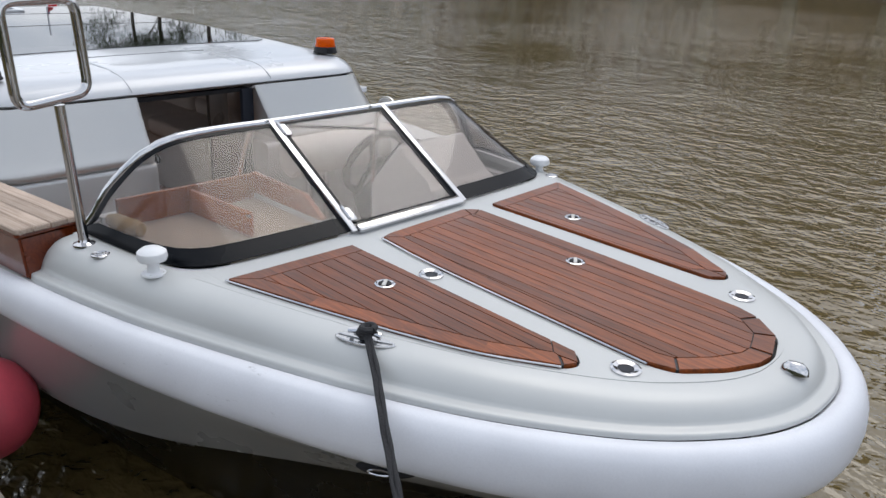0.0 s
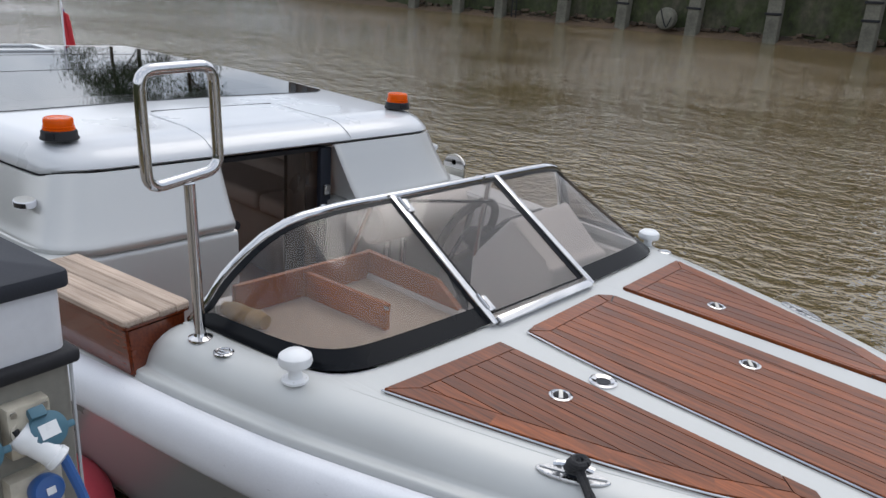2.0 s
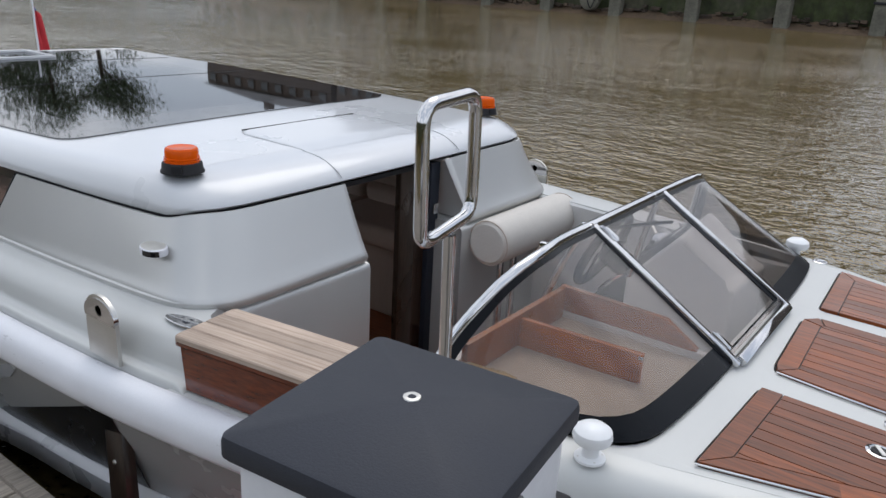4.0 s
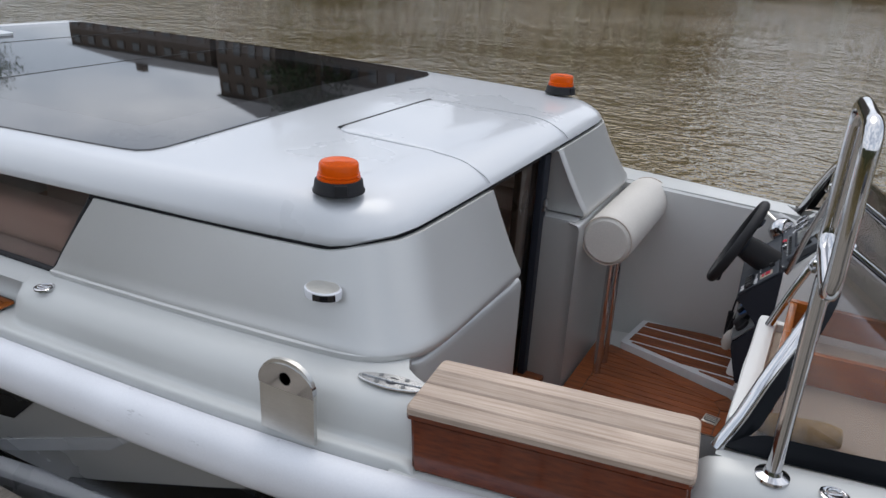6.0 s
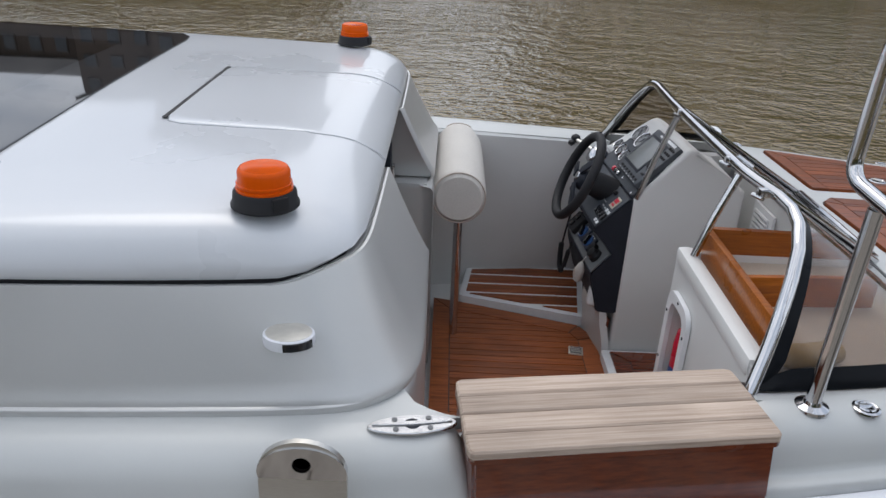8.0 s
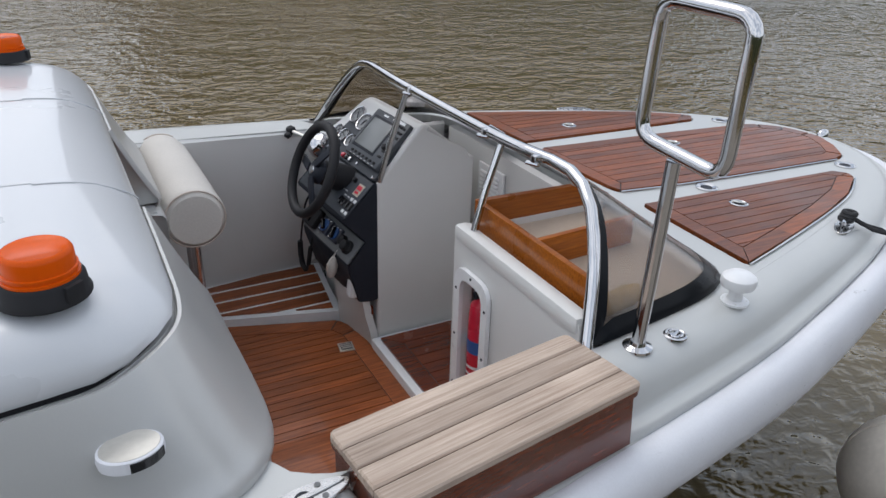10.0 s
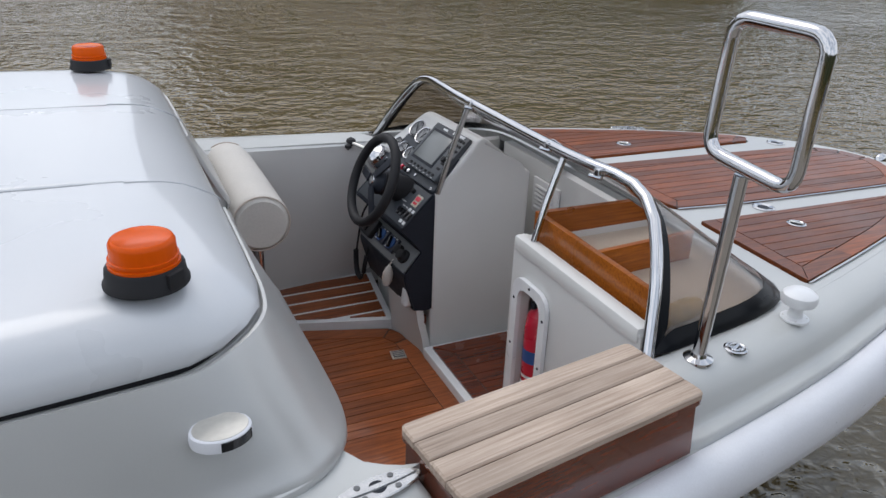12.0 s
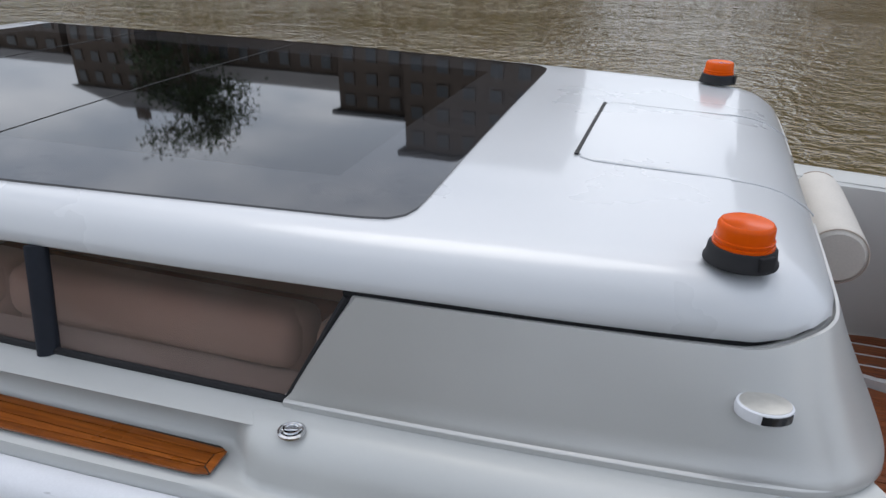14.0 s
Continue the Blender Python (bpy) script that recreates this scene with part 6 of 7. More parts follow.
ringp = [(0.168 * math.cos(2 * math.pi * k / 48), 0.168 * math.sin(2 * math.pi * k / 48), 0.0) for k in range(48)]
wheel = wheel_part("steering_wheel", tube(ringp, 0.0185, 12, closed=True), RUBBER, boat, "black padded steering wheel")
for ang in (90, 210, 330):
    c_, s_ = math.cos(radians(ang)), math.sin(radians(ang))
    wheel_part("spoke", join(block(0.14, 0.034, 0.009, (0.098 * c_, 0.098 * s_, -0.010), (0, 12, ang), 0.003)), BLACK, wheel)
wheel_part("hub", lathe([(0.0, 0.004), (0.03, 0.002), (0.045, -0.012), (0.05, -0.03), (0.03, -0.05)], (0, 0, 0), seg=24), BLACK, wheel)
wheel_part("hub_badge", lathe([(0.0, 0.008), (0.016, 0.007), (0.018, 0.002)], (0, 0, 0), seg=16), CHROME, wheel, "round silver badge")
wheel_part("column", lathe([(0.045, -0.03), (0.05, -0.06), (0.055, -0.16), (0.065, -0.20)], (0, 0, 0), seg=20), RUBBER, wheel)
lever = part("throttle", lathe([(0.05, -0.03), (0.055, 0.0), (0.045, 0.03), (0.02, 0.045), (0, 0.048)], (-2.56, 2.665, 1.155), (0, -45, 0), 20), CHROME, boat, "chrome throttle housing with lever")
part("throttle_lever", tube([(-2.585, 2.675, 1.18), (-2.62, 2.72, 1.19), (-2.645, 2.755, 1.198)], 0.008, 8), BRUSHED, lever)
part("throttle_knob", join(lathe([(0, 0.022), (0.018, 0.012), (0.022, 0), (0.016, -0.014), (0, -0.02)], (-2.648, 2.770, 1.200), seg=14), lathe([(0, 0.018), (0.014, 0.01), (0.016, 0), (0, -0.014)], (-2.668, 2.748, 1.184), seg=12)), RUBBER, lever)


# ---- fittings on deck ----
def fold_cleat(x, y, z, turn, length=0.2):
    """A flat oval cleat: a long folded arm lies in a slot across a round dark well."""
    def bar(half, wide, z0, z1, name, mat, parent, label=""):
        out = [(half * math.copysign(abs(math.cos(a)) ** 0.8, math.cos(a)), wide * math.sin(a) * (1 - 0.45 * abs(math.cos(a)))) for a in [2 * math.pi * k / 28 for k in range(28)]]
        bm = prism(out, z0, z1, 0.0008)
        bm.transform(pose(x, y, z, 0, 0, turn))
        return part(name, bm, mat, parent, label)

    out = [(0.5 * length * math.copysign(abs(math.cos(a)) ** 1.15, math.cos(a)), 0.165 * length * math.sin(a)) for a in [2 * math.pi * k / 40 for k in range(40)]]
    bm = prism(out, 0, 0.006, 0.002)
    bm.transform(pose(x, y, z, 0, 0, turn))
    o = part("folding_cleat", bm, CLEAT_STEEL, boat, "flat polished folding cleat")
    c_, s_ = math.cos(radians(turn)), math.sin(radians(turn))
    part("well", lathe([(0.0165, 0.006), (0.0155, 0.0066), (0, 0.0066)], (x, y, z), seg=18), BLACK, o)
    bar(0.455 * length, 0.0078, 0.0062, 0.0069, "slot", PLATE, o, "dark slot round the arm")
    bar(0.445 * length, 0.0055, 0.0066, 0.0095, "wing", CLEAT_STEEL, o)
    for dx, dy in ((0.19, 0.085), (-0.19, 0.085), (0.19, -0.085), (-0.19, -0.085)):
        q = (x + (c_ * dx - s_ * dy) * length, y + (s_ * dx + c_ * dy) * length, z)
        part("screw", lathe([(0.0062, 0.006), (0.0058, 0.0075), (0.0035, 0.0078), (0, 0.0068)], q, seg=10), PLATE, o)
    return o


fold_cleat(-3.265, 0.742, DECK + 0.001, 9, 0.178)
fold_cleat(-1.312, 2 * CY - 1.145, DECK - 0.004, -22, 0.17)
fore_cleat = fold_cleat(-1.315, 1.150, DECK - 0.006, 27, 0.17)
part("horn", tube([(-1.355, 1.127, DECK + 0.018), (-1.315, 1.150, DECK + 0.026), (-1.275, 1.170, DECK + 0.018)], 0.008, 8), CHROME, fore_cleat)


def pop_cleat(x, y, label, low=0.0):
    o = part("mushroom_cleat", lathe([(0.036, 0.0), (0.036, 0.006), (0.020, 0.010), (0.017, 0.03), (0.020, 0.042), (0.042, 0.048), (0.046, 0.058), (0.043, 0.074), (0.03, 0.084), (0, 0.088)], (x, y, DECK - 0.004 - low), seg=24), WHITE, boat, label)
    for k in range(4):
        part("screw", lathe([(0.004, 0.006), (0.003, 0.008), (0, 0.008)], (x + 0.028 * math.cos(0.8 + k * 1.57), y + 0.028 * math.sin(0.8 + k * 1.57), DECK - 0.004), seg=6), BRUSHED, o)


pop_cleat(-2.045, 0.930, "white mushroom-shaped mooring knob")
pop_cleat(-2.045, 2 * CY - 0.930, "white mushroom-shaped mooring knob", 0.018)
part("bow_light", lathe([(0.0, 0.034), (0.02, 0.031), (0.032, 0.018), (0.036, 0.0)], (0, 0, 0), seg=20), CHROME, boat, "chrome bow light housing")
bl = bpy.data.objects["bow_light"]
bl.matrix_basis = pose(-0.481, 1.880, DECK - 0.004, 0, 0, 8) @ Matrix.Diagonal((1.0, 0.62, 0.85, 1))


def side_fin(s):
    """The upright steel plate with an eye that stands on the strake."""
    y, px = (0.588, -3.452) if s < 0 else (2 * CY - 0.588, -3.50)
    out = [(-0.079, -0.085), (0.079, -0.085), (0.079, 0.055)] + [(0.079 * math.cos(a), 0.055 + 0.066 * math.sin(a)) for a in np.linspace(0.15, math.pi - 0.15, 12)] + [(-0.079, 0.055)]
    hole_ = [(0.017 * math.cos(a), 0.073 + 0.017 * math.sin(a)) for a in np.linspace(0, 2 * math.pi, 13)[:-1]]
    v, f = sheet_with_holes([out, hole_], 0.0, 0.012)
    o = shape("side_eye_plate", [(px + x, y + z, 1.165 + yv) for x, yv, z in v], f, BRUSHED, boat, "upright steel eye plate on the strake", smooth=30)
    cap = [(0.080 * math.cos(a), 0.055 + 0.055 * math.sin(a)) for a in np.linspace(-0.25, math.pi + 0.25, 16)]
    v, f = sheet_with_holes([cap, hole_], 0.0, 0.015)
    shape("eye_cap", [(px + x, y - 0.004 + z + 0.004, 1.165 + yv) for x, yv, z in v], f, CHROME, o, "polished cap round the eye", smooth=30)
    part("bush", lathe([(0.033, 0.0), (0.033, 0.007), (0.028, 0.010), (0.018, 0.010), (0.017, 0.0)], (px, y - 0.004 if s < 0 else y + 0.012, 1.238), (90, 0, 0), 18), CHROME, o)


side_fin(-1)
side_fin(1)
# all that lies on the foredeck follows its fall towards the bow
for ob in list(boat.children_recursive):
    if ob.name.split(".")[0] in ("foredeck", "foredeck_hatch", "plank", "gutter", "hatch_trim", "hatch_latch", "ring", "well", "slot", "deck_filler", "cap", "folding_cleat", "wing", "horn", "bow_light") or (ob.name.startswith("screw") and ob.parent.name.startswith("folding_cleat")):
        if ob.name == "bow_light":
            ob.location.z -= fall(ob.location.x)
            continue
        for v in ob.data.vertices:
            if v.co.x > -1.95:
                v.co.z -= fall(v.co.x)
# grab loop on its post
mast = part("boarding_rail", tube([(-2.418, 0.873, DECK - 0.006), (-2.418, 0.857, 1.657)], 0.016, 14), CHROME, boat, "polished steel boarding handrail with a square loop")
lp = [(0.735, 1.660), (0.955, 1.686), (0.943, 1.968), (0.727, 1.960)]
loop = [(-2.419 - 0.1 * (y - 0.85), y, z) for y, z in rounded(lp, 0.045, 5)]
part("loop", tube(loop, 0.0155, 12, closed=True), CHROME, mast)
part("flange", lathe([(0.036, 0.0), (0.035, 0.006), (0.020, 0.012), (0.017, 0.02)], (-2.418, 0.873, DECK - 0.006), seg=24), CHROME, mast)
# navigation light on the cabin side
for s in (-1, 1):
    yb = 0.752 if s < 0 else 2 * CY - 0.752
    nav = part("side_light", lathe([(0.0, 0.022), (0.055, 0.022), (0.060, 0.018), (0.062, 0.0), (0.060, -0.018), (0.054, -0.022), (0, -0.022)], (0, 0, 0), seg=28), STRAKE, boat, "white half-round navigation light")
    nav.matrix_basis = pose(-3.514, (0.806 if s < 0 else 2 * CY - 0.806), 1.352, -4 * s, 0, 4) @ Matrix.Diagonal((0.84, 0.60, 0.62, 1))
    cap_ = part("light_top", lathe([(0.055, 0.0215), (0.054, 0.0235), (0.0, 0.0237)], (0, 0, 0), seg=28), BRUSHED, nav, "brushed grey top plate")
    lens = part("light_lens", lathe([(0.0585, 0.0155), (0.0628, 0.0135), (0.0628, -0.0145), (0.0585, -0.0165)], (0, 0, 0), seg=40), BLACK_GLOSS, nav, "black shaded light slot")
    lens.parent = boat
    me = lens.data
    bm = bmesh.new()
    bm.from_mesh(me)
    bmesh.ops.delete(bm, geom=[f for f in bm.faces if not (f.calc_center_median().y * s > 0.03 and f.calc_center_median().x > -0.006)], context="FACES")
    bm.to_mesh(me)
    bm.free()
    lens.matrix_parent_inverse = Matrix.Translation(-Vector(boat.location))
    lens.matrix_basis = nav.matrix_basis.copy()

# ---- loose things on and round the boat ----
beacon = thing("warning_beacon", (0, 0, 0), "orange flashing beacon lamp with black base on the white cabin roof", "beacon", "roof beacons")
part("base", lathe([(0.070, 0.0), (0.070, 0.005), (0.066, 0.010), (0.064, 0.030), (0.060, 0.035), (0, 0.035)], seg=32), RUBBER, beacon, "black rubber base")
part("cable_lug", block(0.009, 0.034, 0.028, (0.050, -0.042, 0.019), (0, 0, -40), 0.003), RUBBER, beacon)
part("lens", lathe([(0.058, 0.035), (0.058, 0.040), (0.0545, 0.041), (0.0545, 0.044), (0.0565, 0.045), (0.0565, 0.049), (0.0535, 0.050), (0.0530, 0.073), (0.0495, 0.079), (0.0465, 0.0805), (0.045, 0.0795), (0.0, 0.0805)], seg=36), ORANGE, beacon, "orange lens")
beacon.matrix_basis = pose(-3.587, 0.978, 1.5625, 0, 0, -10)
copy_thing(beacon, pose(-3.617, 2.781, 1.5615, 0, 0, 25))

seat = thing("leaning_seat", (-3.155, 2.5, FLOOR), "cream leather bolster seat on steel posts at the helm", "seat")
prof = [(0, -0.345), (0.085, -0.342), (0.099, -0.328), (0.104, -0.30), (0.105, 0.0), (0.104, 0.30), (0.099, 0.328), (0.085, 0.342), (0, 0.345)]
part("cushion", lathe(prof, (-3.160, 2.53, 1.118), (90, 0, 0), 32), CREAM, seat, "cream leather bolster cushion")
for y in (2.53 - 0.332, 2.53 + 0.332):
    part("piping", tube([(-3.160 + 0.1 * math.cos(a), y, 1.118 + 0.1 * math.sin(a)) for a in np.linspace(0, 2 * math.pi, 33)[:-1]], 0.0027, 6, closed=True), SEAT_BROWN, seat, "dark seam piping")
for y in (2.31, 2.42):
    part("post", tube([(-3.150, y, FLOOR), (-3.155, y, 1.04)], 0.017, 12), CHROME, seat, "steel seat post")
for y in (2.26, 2.74):
    part("wall_bracket", tube([(-3.26, y, 1.13), (-3.19, y, 1.125)], 0.010, 8), CHROME, seat)

step = thing("boarding_step", (-2.85, 0.78, 1.07), "varnished mahogany boarding step with bleached teak top", "step")
top_out = [(-3.158, 0.617), (-2.548, 0.710), (-2.580, 0.937), (-3.183, 0.850)]
if area(top_out) < 0:
    top_out = top_out[::-1]
bm = bmesh.new()
body_low = [(-3.143, 0.634), (-2.538, 0.722), (-2.590, 0.92), (-3.178, 0.837)]
body_top = [(-3.150, 0.628), (-2.556, 0.718), (-2.588, 0.923), (-3.176, 0.840)]
r0 = [bm.verts.new((x, y, 1.066)) for x, y in body_low]
r1 = [bm.verts.new((x, y, 1.214)) for x, y in body_top]
for i in range(4):
    bm.faces.new((r0[i], r0[(i + 1) % 4], r1[(i + 1) % 4], r1[i]))
bm.faces.new(r1)
bm.faces.new(r0[::-1])
bmesh.ops.bevel(bm, geom=bm.edges[:], offset=0.008, segments=3, affect="EDGES")
part("body", bm, TEAK_RED, step, "glossy red-brown varnished box")
down = (Vector((-2.548, 0.710)) - Vector((-3.158, 0.617))).normalized()
nrm = Vector((-down.y, down.x))
lo_, hi_ = min(Vector(p).dot(nrm) for p in top_out), max(Vector(p).dot(nrm) for p in top_out)
wide = (hi_ - lo_) / 4
rt = rounded(top_out, 0.02, 4)
part("top_bed", prism(rt, 1.215, 1.226), TEAK_RED, step, "red-brown board under the slats")
for k in range(4):
    a, b = lo_ + wide * k + 0.0013, lo_ + wide * (k + 1) - 0.0013
    piece = clip(clip(rt, -nrm.x, -nrm.y, -a), nrm.x, nrm.y, b)
    clean = [p for i, p in enumerate(piece) if (Vector(p) - Vector(piece[i - 1])).length > 1e-4]
    part("slat", prism(clean, 1.222, 1.243, 0.004), TEAK_BARE, step, smooth=0)

ext = thing("fire_extinguisher", (-2.47, 1.462, 0.66), "small red fire extinguisher standing in the console locker", "fire extinguisher")
part("cylinder", lathe([(0.038, 0.0), (0.042, 0.01), (0.042, 0.335), (0.036, 0.375), (0.018, 0.395), (0.016, 0.41)], (-2.478, 1.462, 0.640), seg=24), RED_PAINT, ext)
part("valve", join(lathe([(0.016, 0.405), (0.018, 0.425), (0.010, 0.438), (0, 0.439)], (-2.478, 1.462, 0.640), seg=14), block(0.012, 0.07, 0.012, (-2.488, 1.462, 1.072), (15, 0, 0), 0.003)), CHROME, ext)
part("gauge", lathe([(0.013, 0), (0.013, 0.01), (0, 0.011)], (-2.496, 1.462, 1.05), (0, -90, 0), 12), BLACK, ext)
wrap = lambda a, z: (-2.478 + 0.0428 * math.cos(a), 1.462 + 0.0428 * math.sin(a), z)
shape("label_band", *loft([[wrap(a, z) for a in np.linspace(math.pi * 0.62, math.pi * 1.38, 12)] for z in (0.855, 0.90)]), BLUE, ext, "blue printed label panel")
for z in (0.70, 0.725, 0.75, 0.775, 0.80):
    shape("label_bar", *loft([[wrap(a, zz) for a in np.linspace(math.pi * 0.72, math.pi * (1.1 + 0.15 * ((z * 1000) % 3)), 10)] for zz in (z, z + 0.010)]), WHITE, ext, "white printed bars")

bag = thing("tan_cloth_roll", (-2.385, 1.002, 1.216), "rolled tan chamois cloth lying in the dash tray", "cloth")
part("roll", lathe([(0, -0.088), (0.02, -0.085), (0.029, -0.045), (0.027, 0.0), (0.029, 0.045), (0.022, 0.082), (0, 0.085)], (-2.385, 1.002, 1.244), (0, 90, 11), 18), material("tan_chamois", (0.42, 0.30, 0.15), rough=0.9, grain=0.15, grain_scale=60, stain=0.2, stain_scale=20, bump=0.5), bag)

flag = thing("red_ensign", (-8.6, 3.0, 1.0), "red ensign hanging limp on its staff at the stern", "flag")
part("staff", tube([(-8.6, 3.02, 0.9), (-8.66, 3.03, 2.0)], 0.009, 8), STRAKE, flag)
rows_ = []
for i in range(9):
    t = i / 8
    rows_.append([(-8.64 - 0.02 * t + 0.02 * math.sin(7 * u + 3 * t), 3.03 + 0.085 * u * (1.2 - 0.5 * t) + 0.012 * math.sin(9 * u), 1.38 + 0.40 * t - 0.09 * u) for u in np.linspace(0, 1, 9)])
shape("cloth", *solid_loft(rows_, False, (0.004, 0, 0)), RED_CLOTH, flag, "limp red cloth", smooth=70)
part("canton", block(0.006, 0.03, 0.05, (-8.664, 3.045, 1.73), (8, 0, 0), 0.001), BLUE, flag, "small blue canton")

# mooring line from the forward cleat
rope = thing("mooring_line", (-1.315, 1.150, DECK), "black mooring line made fast to the forward cleat", "rope")
pts = [(-1.315, 1.150, DECK + 0.026), (-1.29, 1.137, 1.208), (-1.23, 1.105, 1.180), (-1.158, 1.060, 1.150), (-1.079, 1.008, 1.116), (-0.95, 0.93, 1.055), (-0.7, 0.78, 0.94), (-0.3, 0.55, 0.77), (0.2, 0.27, 0.58)]
ROPE = material("black_rope", (0.018, 0.018, 0.02), rough=0.8, grain=0.2, grain_scale=150, stain=0.2, stain_scale=15, bump=0.8, bump_scale=180)
for k in (-1, 1):
    part("strand", tube([(p.x + 0.0045 * k, p.y + 0.003 * k, p.z + 0.004 * math.sin(9 * i * 0.2 + k)) for i, p in enumerate(smooth_line(pts, 0.03))], 0.0068, 8), ROPE, rope)
part("turns", join(*[tube([(-1.315 + 0.016 * math.cos(a) + 0.006 * k, 1.150 + 0.018 * math.sin(a), DECK + 0.010 + 0.009 * k) for a in np.linspace(0, 6.2, 14)], 0.009, 8) for k in range(3)]), ROPE, rope, "turns of rope round the cleat")

ball = thing("round_fender", (-2.965, 0.600, 0.41), "pinkish-red round fender hanging beside the hull", "fender")
part("ball", lathe([(0.202 * math.sin(a), -0.208 * math.cos(a)) for a in np.linspace(0, math.pi, 25)], (-2.965, 0.600, 0.41), seg=36), RED, ball)
part("lanyard", tube(smooth_line([(-2.93, 0.45, 0.545), (-2.96, 0.40, 0.56), (-2.99, 0.36, 0.60)], 0.03), 0.008, 6), BLUE, ball)
ball2 = thing("round_fender", (-1.34, 0.69, 0.5), "off-white round fender with grime near the bow", "fender")
part("ball", lathe([(0.208 * math.sin(a), -0.212 * math.cos(a)) for a in np.linspace(0, math.pi, 29)], (-1.34, 0.69, 0.50), (12, 8, 0), seg=40), BEIGE_BALL, ball2)
part("seam", tube([(-1.34 + 0.208 * math.cos(a) * 0.5, 0.69 - 0.208 * math.cos(a) * 0.866, 0.5 + 0.212 * math.sin(a)) for a in np.linspace(0, 2 * math.pi, 49)[:-1]], 0.0035, 6, closed=True), BEIGE_BALL, ball2)
part("neck", lathe([(0.05, -0.19), (0.045, -0.25), (0.025, -0.27), (0, -0.272)], (-1.34, 0.69, 0.50), (20, 0, 0), seg=16), RUBBER, ball2)

# ---- pontoon and its service post ----
pontoon = thing("pontoon", (-3, -1.0, 0), "grey timber pontoon alongside the boat", "pontoon", kind="structure")
part("float", block(16, 2.6, 0.5, (-3, -0.93, 0.27), round_=0.02), PED_GREY, pontoon)
for k in range(110):
    bm = block(0.137, 2.62, 0.035, (-10.9 + 0.145 * k, -0.92, 0.565), (0, rng.uniform(-0.3, 0.3), 0), 0.004, 1)
    part("plank", bm, PONTOON, pontoon, smooth=0)
part("edge_beam", block(16, 0.06, 0.16, (-3, 0.41, 0.52), round_=0.01), PONTOON, pontoon, "grey timber edge beam")

PX, PY, PT = -1.941, 0.130, 6.5
ped = thing("service_pedestal", (PX, PY, 0.58), "white and black mooring service pedestal with blue power sockets", "pedestal")


def ped_part(name, bm, mat, parent=ped, label=""):
    bm.transform(pose(PX, PY, 0.025, 0, 0, PT) @ Matrix.Diagonal((1.03, 1.03, 1, 1)))
    return part(name, bm, mat, parent, label)


lid = bmesh.new()
lev = [(0.147, 1.670), (0.149, 1.673), (0.149, 1.692), (0.1475, 1.698), (0.143, 1.701)]
rr = [[lid.verts.new((x, y, z)) for x, y in rounded([(-h, -h), (h, -h), (h, h), (-h, h)], 0.014, 4)] for h, z in lev]
for a, b in zip(rr, rr[1:]):
    for i in range(len(a)):
        lid.faces.new((a[i], a[(i + 1) % len(a)], b[(i + 1) % len(a)], b[i]))
apex = lid.verts.new((0, 0, 1.726))
for i in range(len(rr[-1])):
    lid.faces.new((rr[-1][i], rr[-1][(i + 1) % len(rr[-1])], apex))
lid.faces.new(rr[0][::-1])
lid_ob = ped_part("lid", lid, PED_LID, ped, "matt black pyramid lid")
ped_part("lid_screw", lathe([(0.011, 0.0), (0.010, 0.002), (0.006, 0.0025), (0.004, 0.001), (0, 0.001)], (0, 0, 1.7235), seg=14), BRUSHED, lid_ob)
ped_part("head", block(0.275, 0.275, 0.135, (0, 0, 1.607), round_=0.02, seg=3), PED_WHITE, ped, "white lamp head")
ped_part("band", block(0.307, 0.307, 0.028, (0, 0, 1.5445), round_=0.0125, seg=4), SCUFFED, ped, "scuffed black rubber band")
ped_part("column", block(0.27, 0.285, 0.97, (0, 0, 1.06), round_=0.02, seg=3), PED_GREY, ped, "weathered grey column")
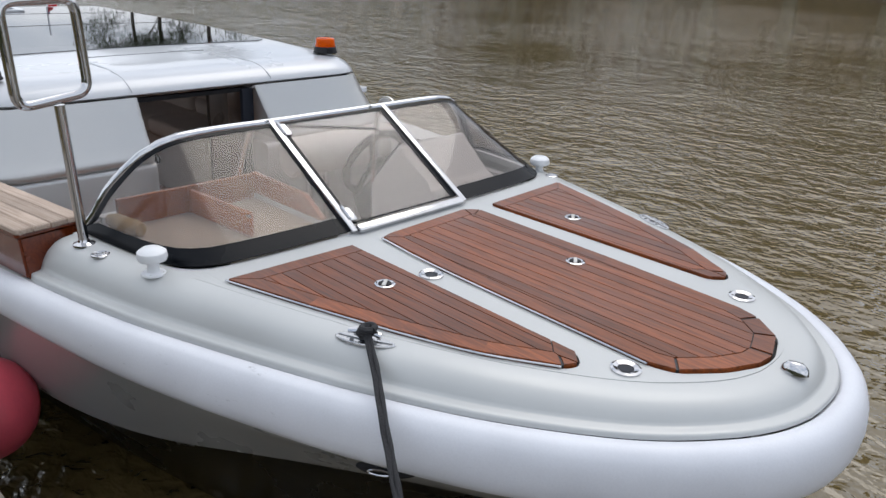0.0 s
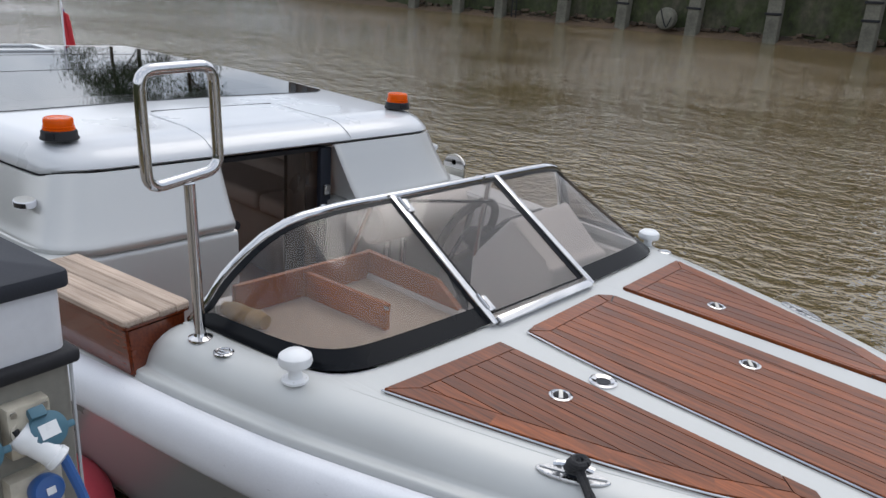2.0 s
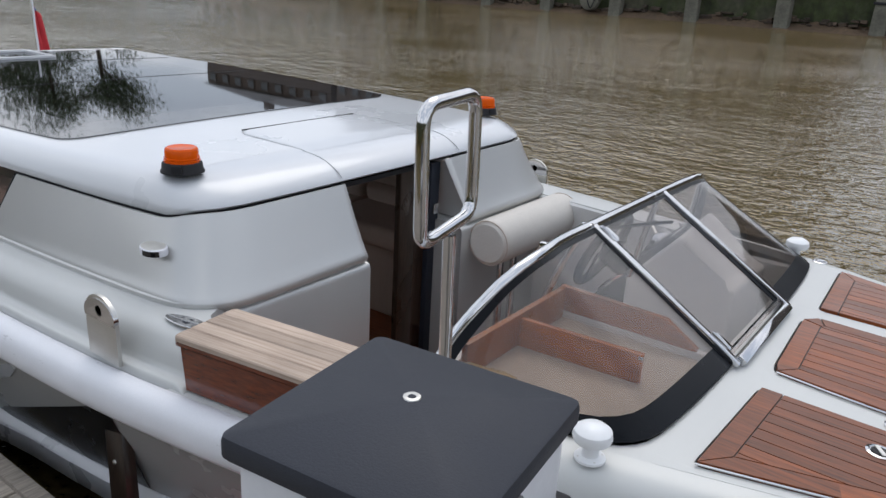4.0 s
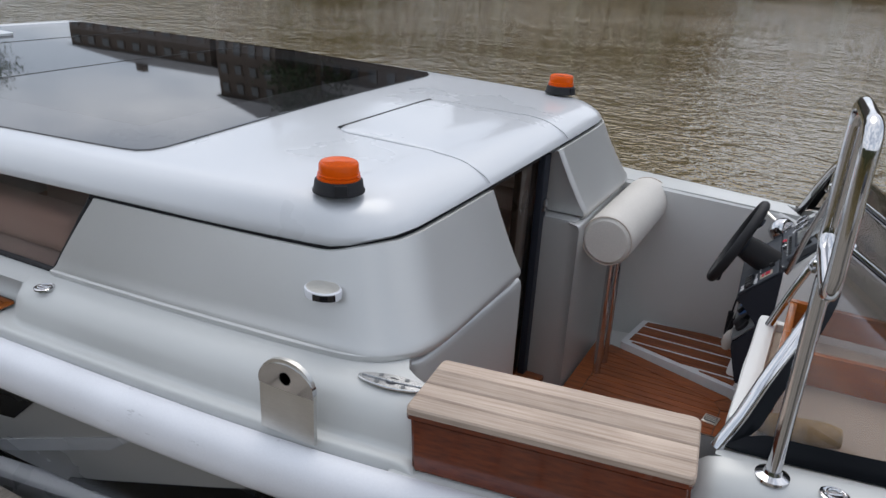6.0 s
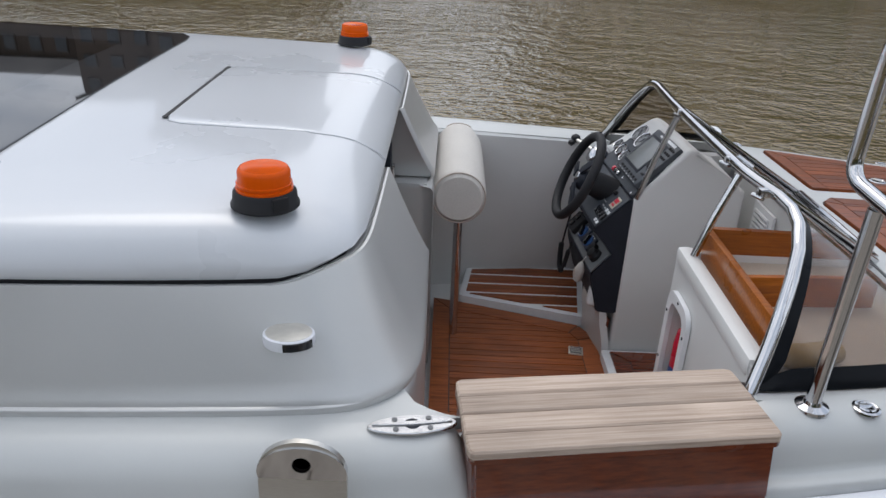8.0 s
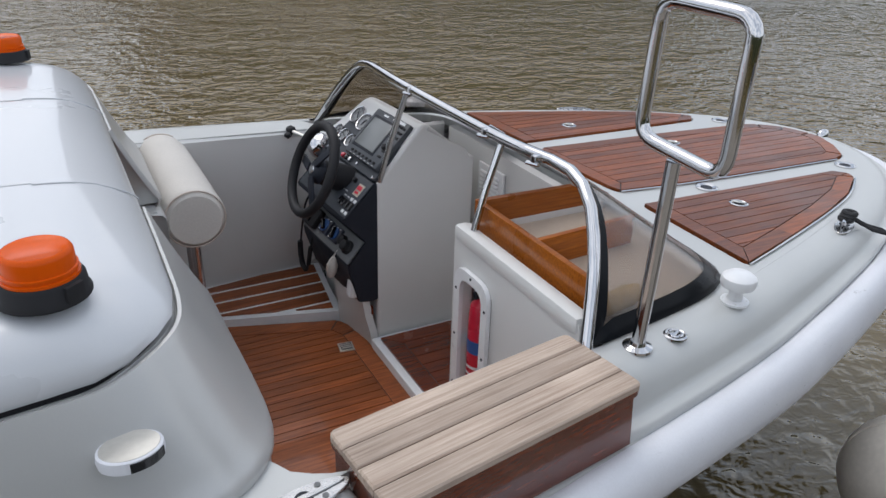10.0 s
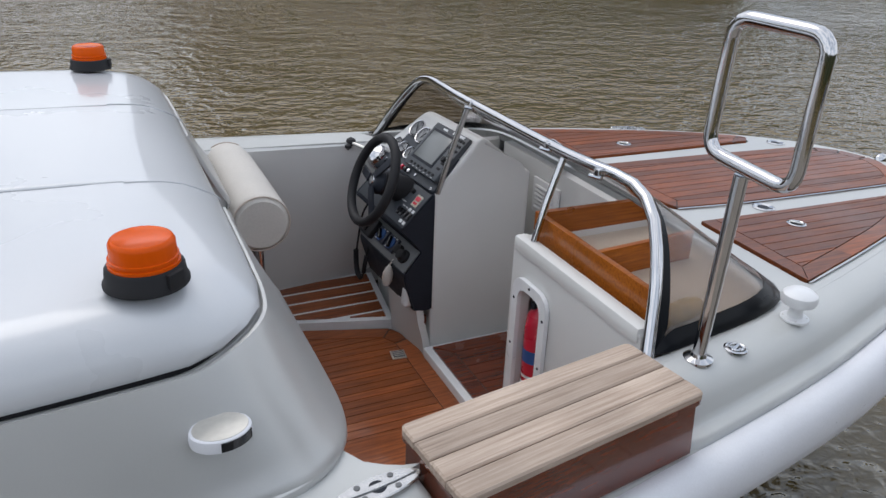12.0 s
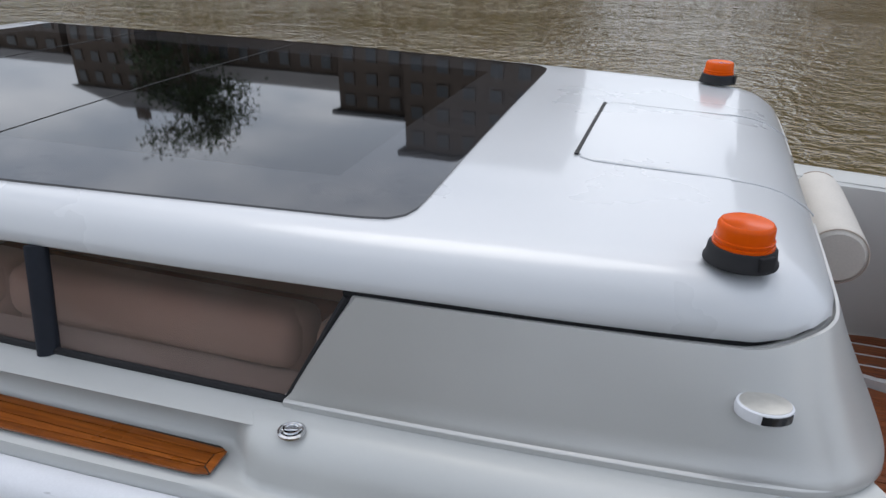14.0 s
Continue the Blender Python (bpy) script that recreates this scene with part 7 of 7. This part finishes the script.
# the bay number, on the face towards the river walk
num = bpy.data.curves.new("number", "FONT")
num.offset = 0.003
num.body, num.size, num.extrude, num.align_x, num.align_y = "3", 0.103, 0.0012, "CENTER", "CENTER"
tmp = new("number_text", num)
dep = bpy.context.evaluated_depsgraph_get()
nm_ = bpy.data.meshes.new_from_object(tmp.evaluated_get(dep))
bpy.data.objects.remove(tmp)
bm = bmesh.new()
bm.from_mesh(nm_)
for v in bm.verts:
    v.co.x *= 0.95
bm.transform(pose(0.1390, -0.008, 1.611, 90, 0, 90))
ped_part("number", bm, STRIPE_BLACK, ped, "black numeral three")
for y in (0.056, -0.044):
    sock = ped_part("power_socket", block(0.03, 0.068, 0.094, (0.148, y, 1.4490), round_=0.006), SOCKET, ped, "dirty beige power socket with a blue cap")
    ped_part("collar", lathe([(0.031, 0.0), (0.031, 0.012), (0.027, 0.014), (0.027, 0.0)], (0.158, y - 0.002, 1.4450), (0, 66, 0), 24), SOCKET, sock)
    ped_part("cap", lathe([(0.0, 0.015), (0.027, 0.0145), (0.0300, 0.012), (0.0310, 0.003), (0.028, 0.0)], (0.172, y + 0.018, 1.4430), (0, 60, 6), 28), TEAL, sock, "faded blue spring cap")
    ped_part("cap_hinge", block(0.020, 0.026, 0.016, (0.168, y + 0.008, 1.4770), (0, 40, 0), 0.004), TEAL, sock)
    ped_part("cap_spring", tube([(0.166, y - 0.026, 1.4600), (0.176, y - 0.022, 1.4450), (0.180, y - 0.014, 1.4280)], 0.005, 8), RUBBER, sock)
    ped_part("cap_tab", block(0.012, 0.016, 0.008, (0.178, y + 0.053, 1.4410), (0, 60, 0), 0.003), TEAL, sock)
    ped_part("cap_mark", block(0.024, 0.031, 0.002, (0.1855, y + 0.017, 1.4495), (0, 60, 6), 0), WHITE, sock)
    for sy in (-0.024, 0.024):
        ped_part("screw", lathe([(0.006, 0), (0.005, 0.003), (0, 0.003)], (0.163, y + sy, 1.4850), (0, 90, 0), 8), BRUSHED, sock)
ped_part("column_knob", lathe([(0.018, 0.0), (0.017, 0.006), (0.010, 0.010), (0, 0.011)], (0.136, -0.006, 1.5080), (0, 90, 0), 18), PED_GREY, ped, "grey screwed dome on the column")
plug = ped_part("power_plug", lathe([(0.0225, 0.0), (0.0225, 0.025), (0.020, 0.030), (0.0195, 0.064), (0.0215, 0.066), (0.0215, 0.076), (0.0165, 0.079), (0.008, 0.080), (0.0, 0.080)], (0.160, 0.036, 1.4480), (0, 131, 46), 22), WHITE, ped, "white plug with blue lead")
cable = smooth_line([(0.194, 0.076, 1.418), (0.203, 0.084, 1.395), (0.212, 0.097, 1.340), (0.222, 0.112, 1.25), (0.235, 0.125, 1.10), (0.25, 0.14, 0.85), (0.26, 0.17, 0.60)], 0.04)
ped_part("power_lead", tube(cable, 0.0085, 8), BLUE, ped, "blue power lead")
low_sock = ped_part("lower_socket", block(0.03, 0.085, 0.10, (0.148, 0.055, 1.314), round_=0.006), SOCKET, ped, "dirty beige lower socket with a blue cap")
ped_part("cap", lathe([(0.0, 0.032), (0.023, 0.031), (0.026, 0.026), (0.027, 0.008), (0.024, 0.0)], (0.161, 0.062, 1.330), (0, 70, 0), 24), BLUE, low_sock)
ped_part("cap_mark", block(0.012, 0.014, 0.002, (0.1935, 0.062, 1.342), (0, 70, 0), 0), WHITE, low_sock)
ped_part("edge_trim", block(0.005, 0.005, 0.94, (0.1345, 0.142, 1.06), round_=0.0015), STRIPE, ped, "pale strip along the column edge")
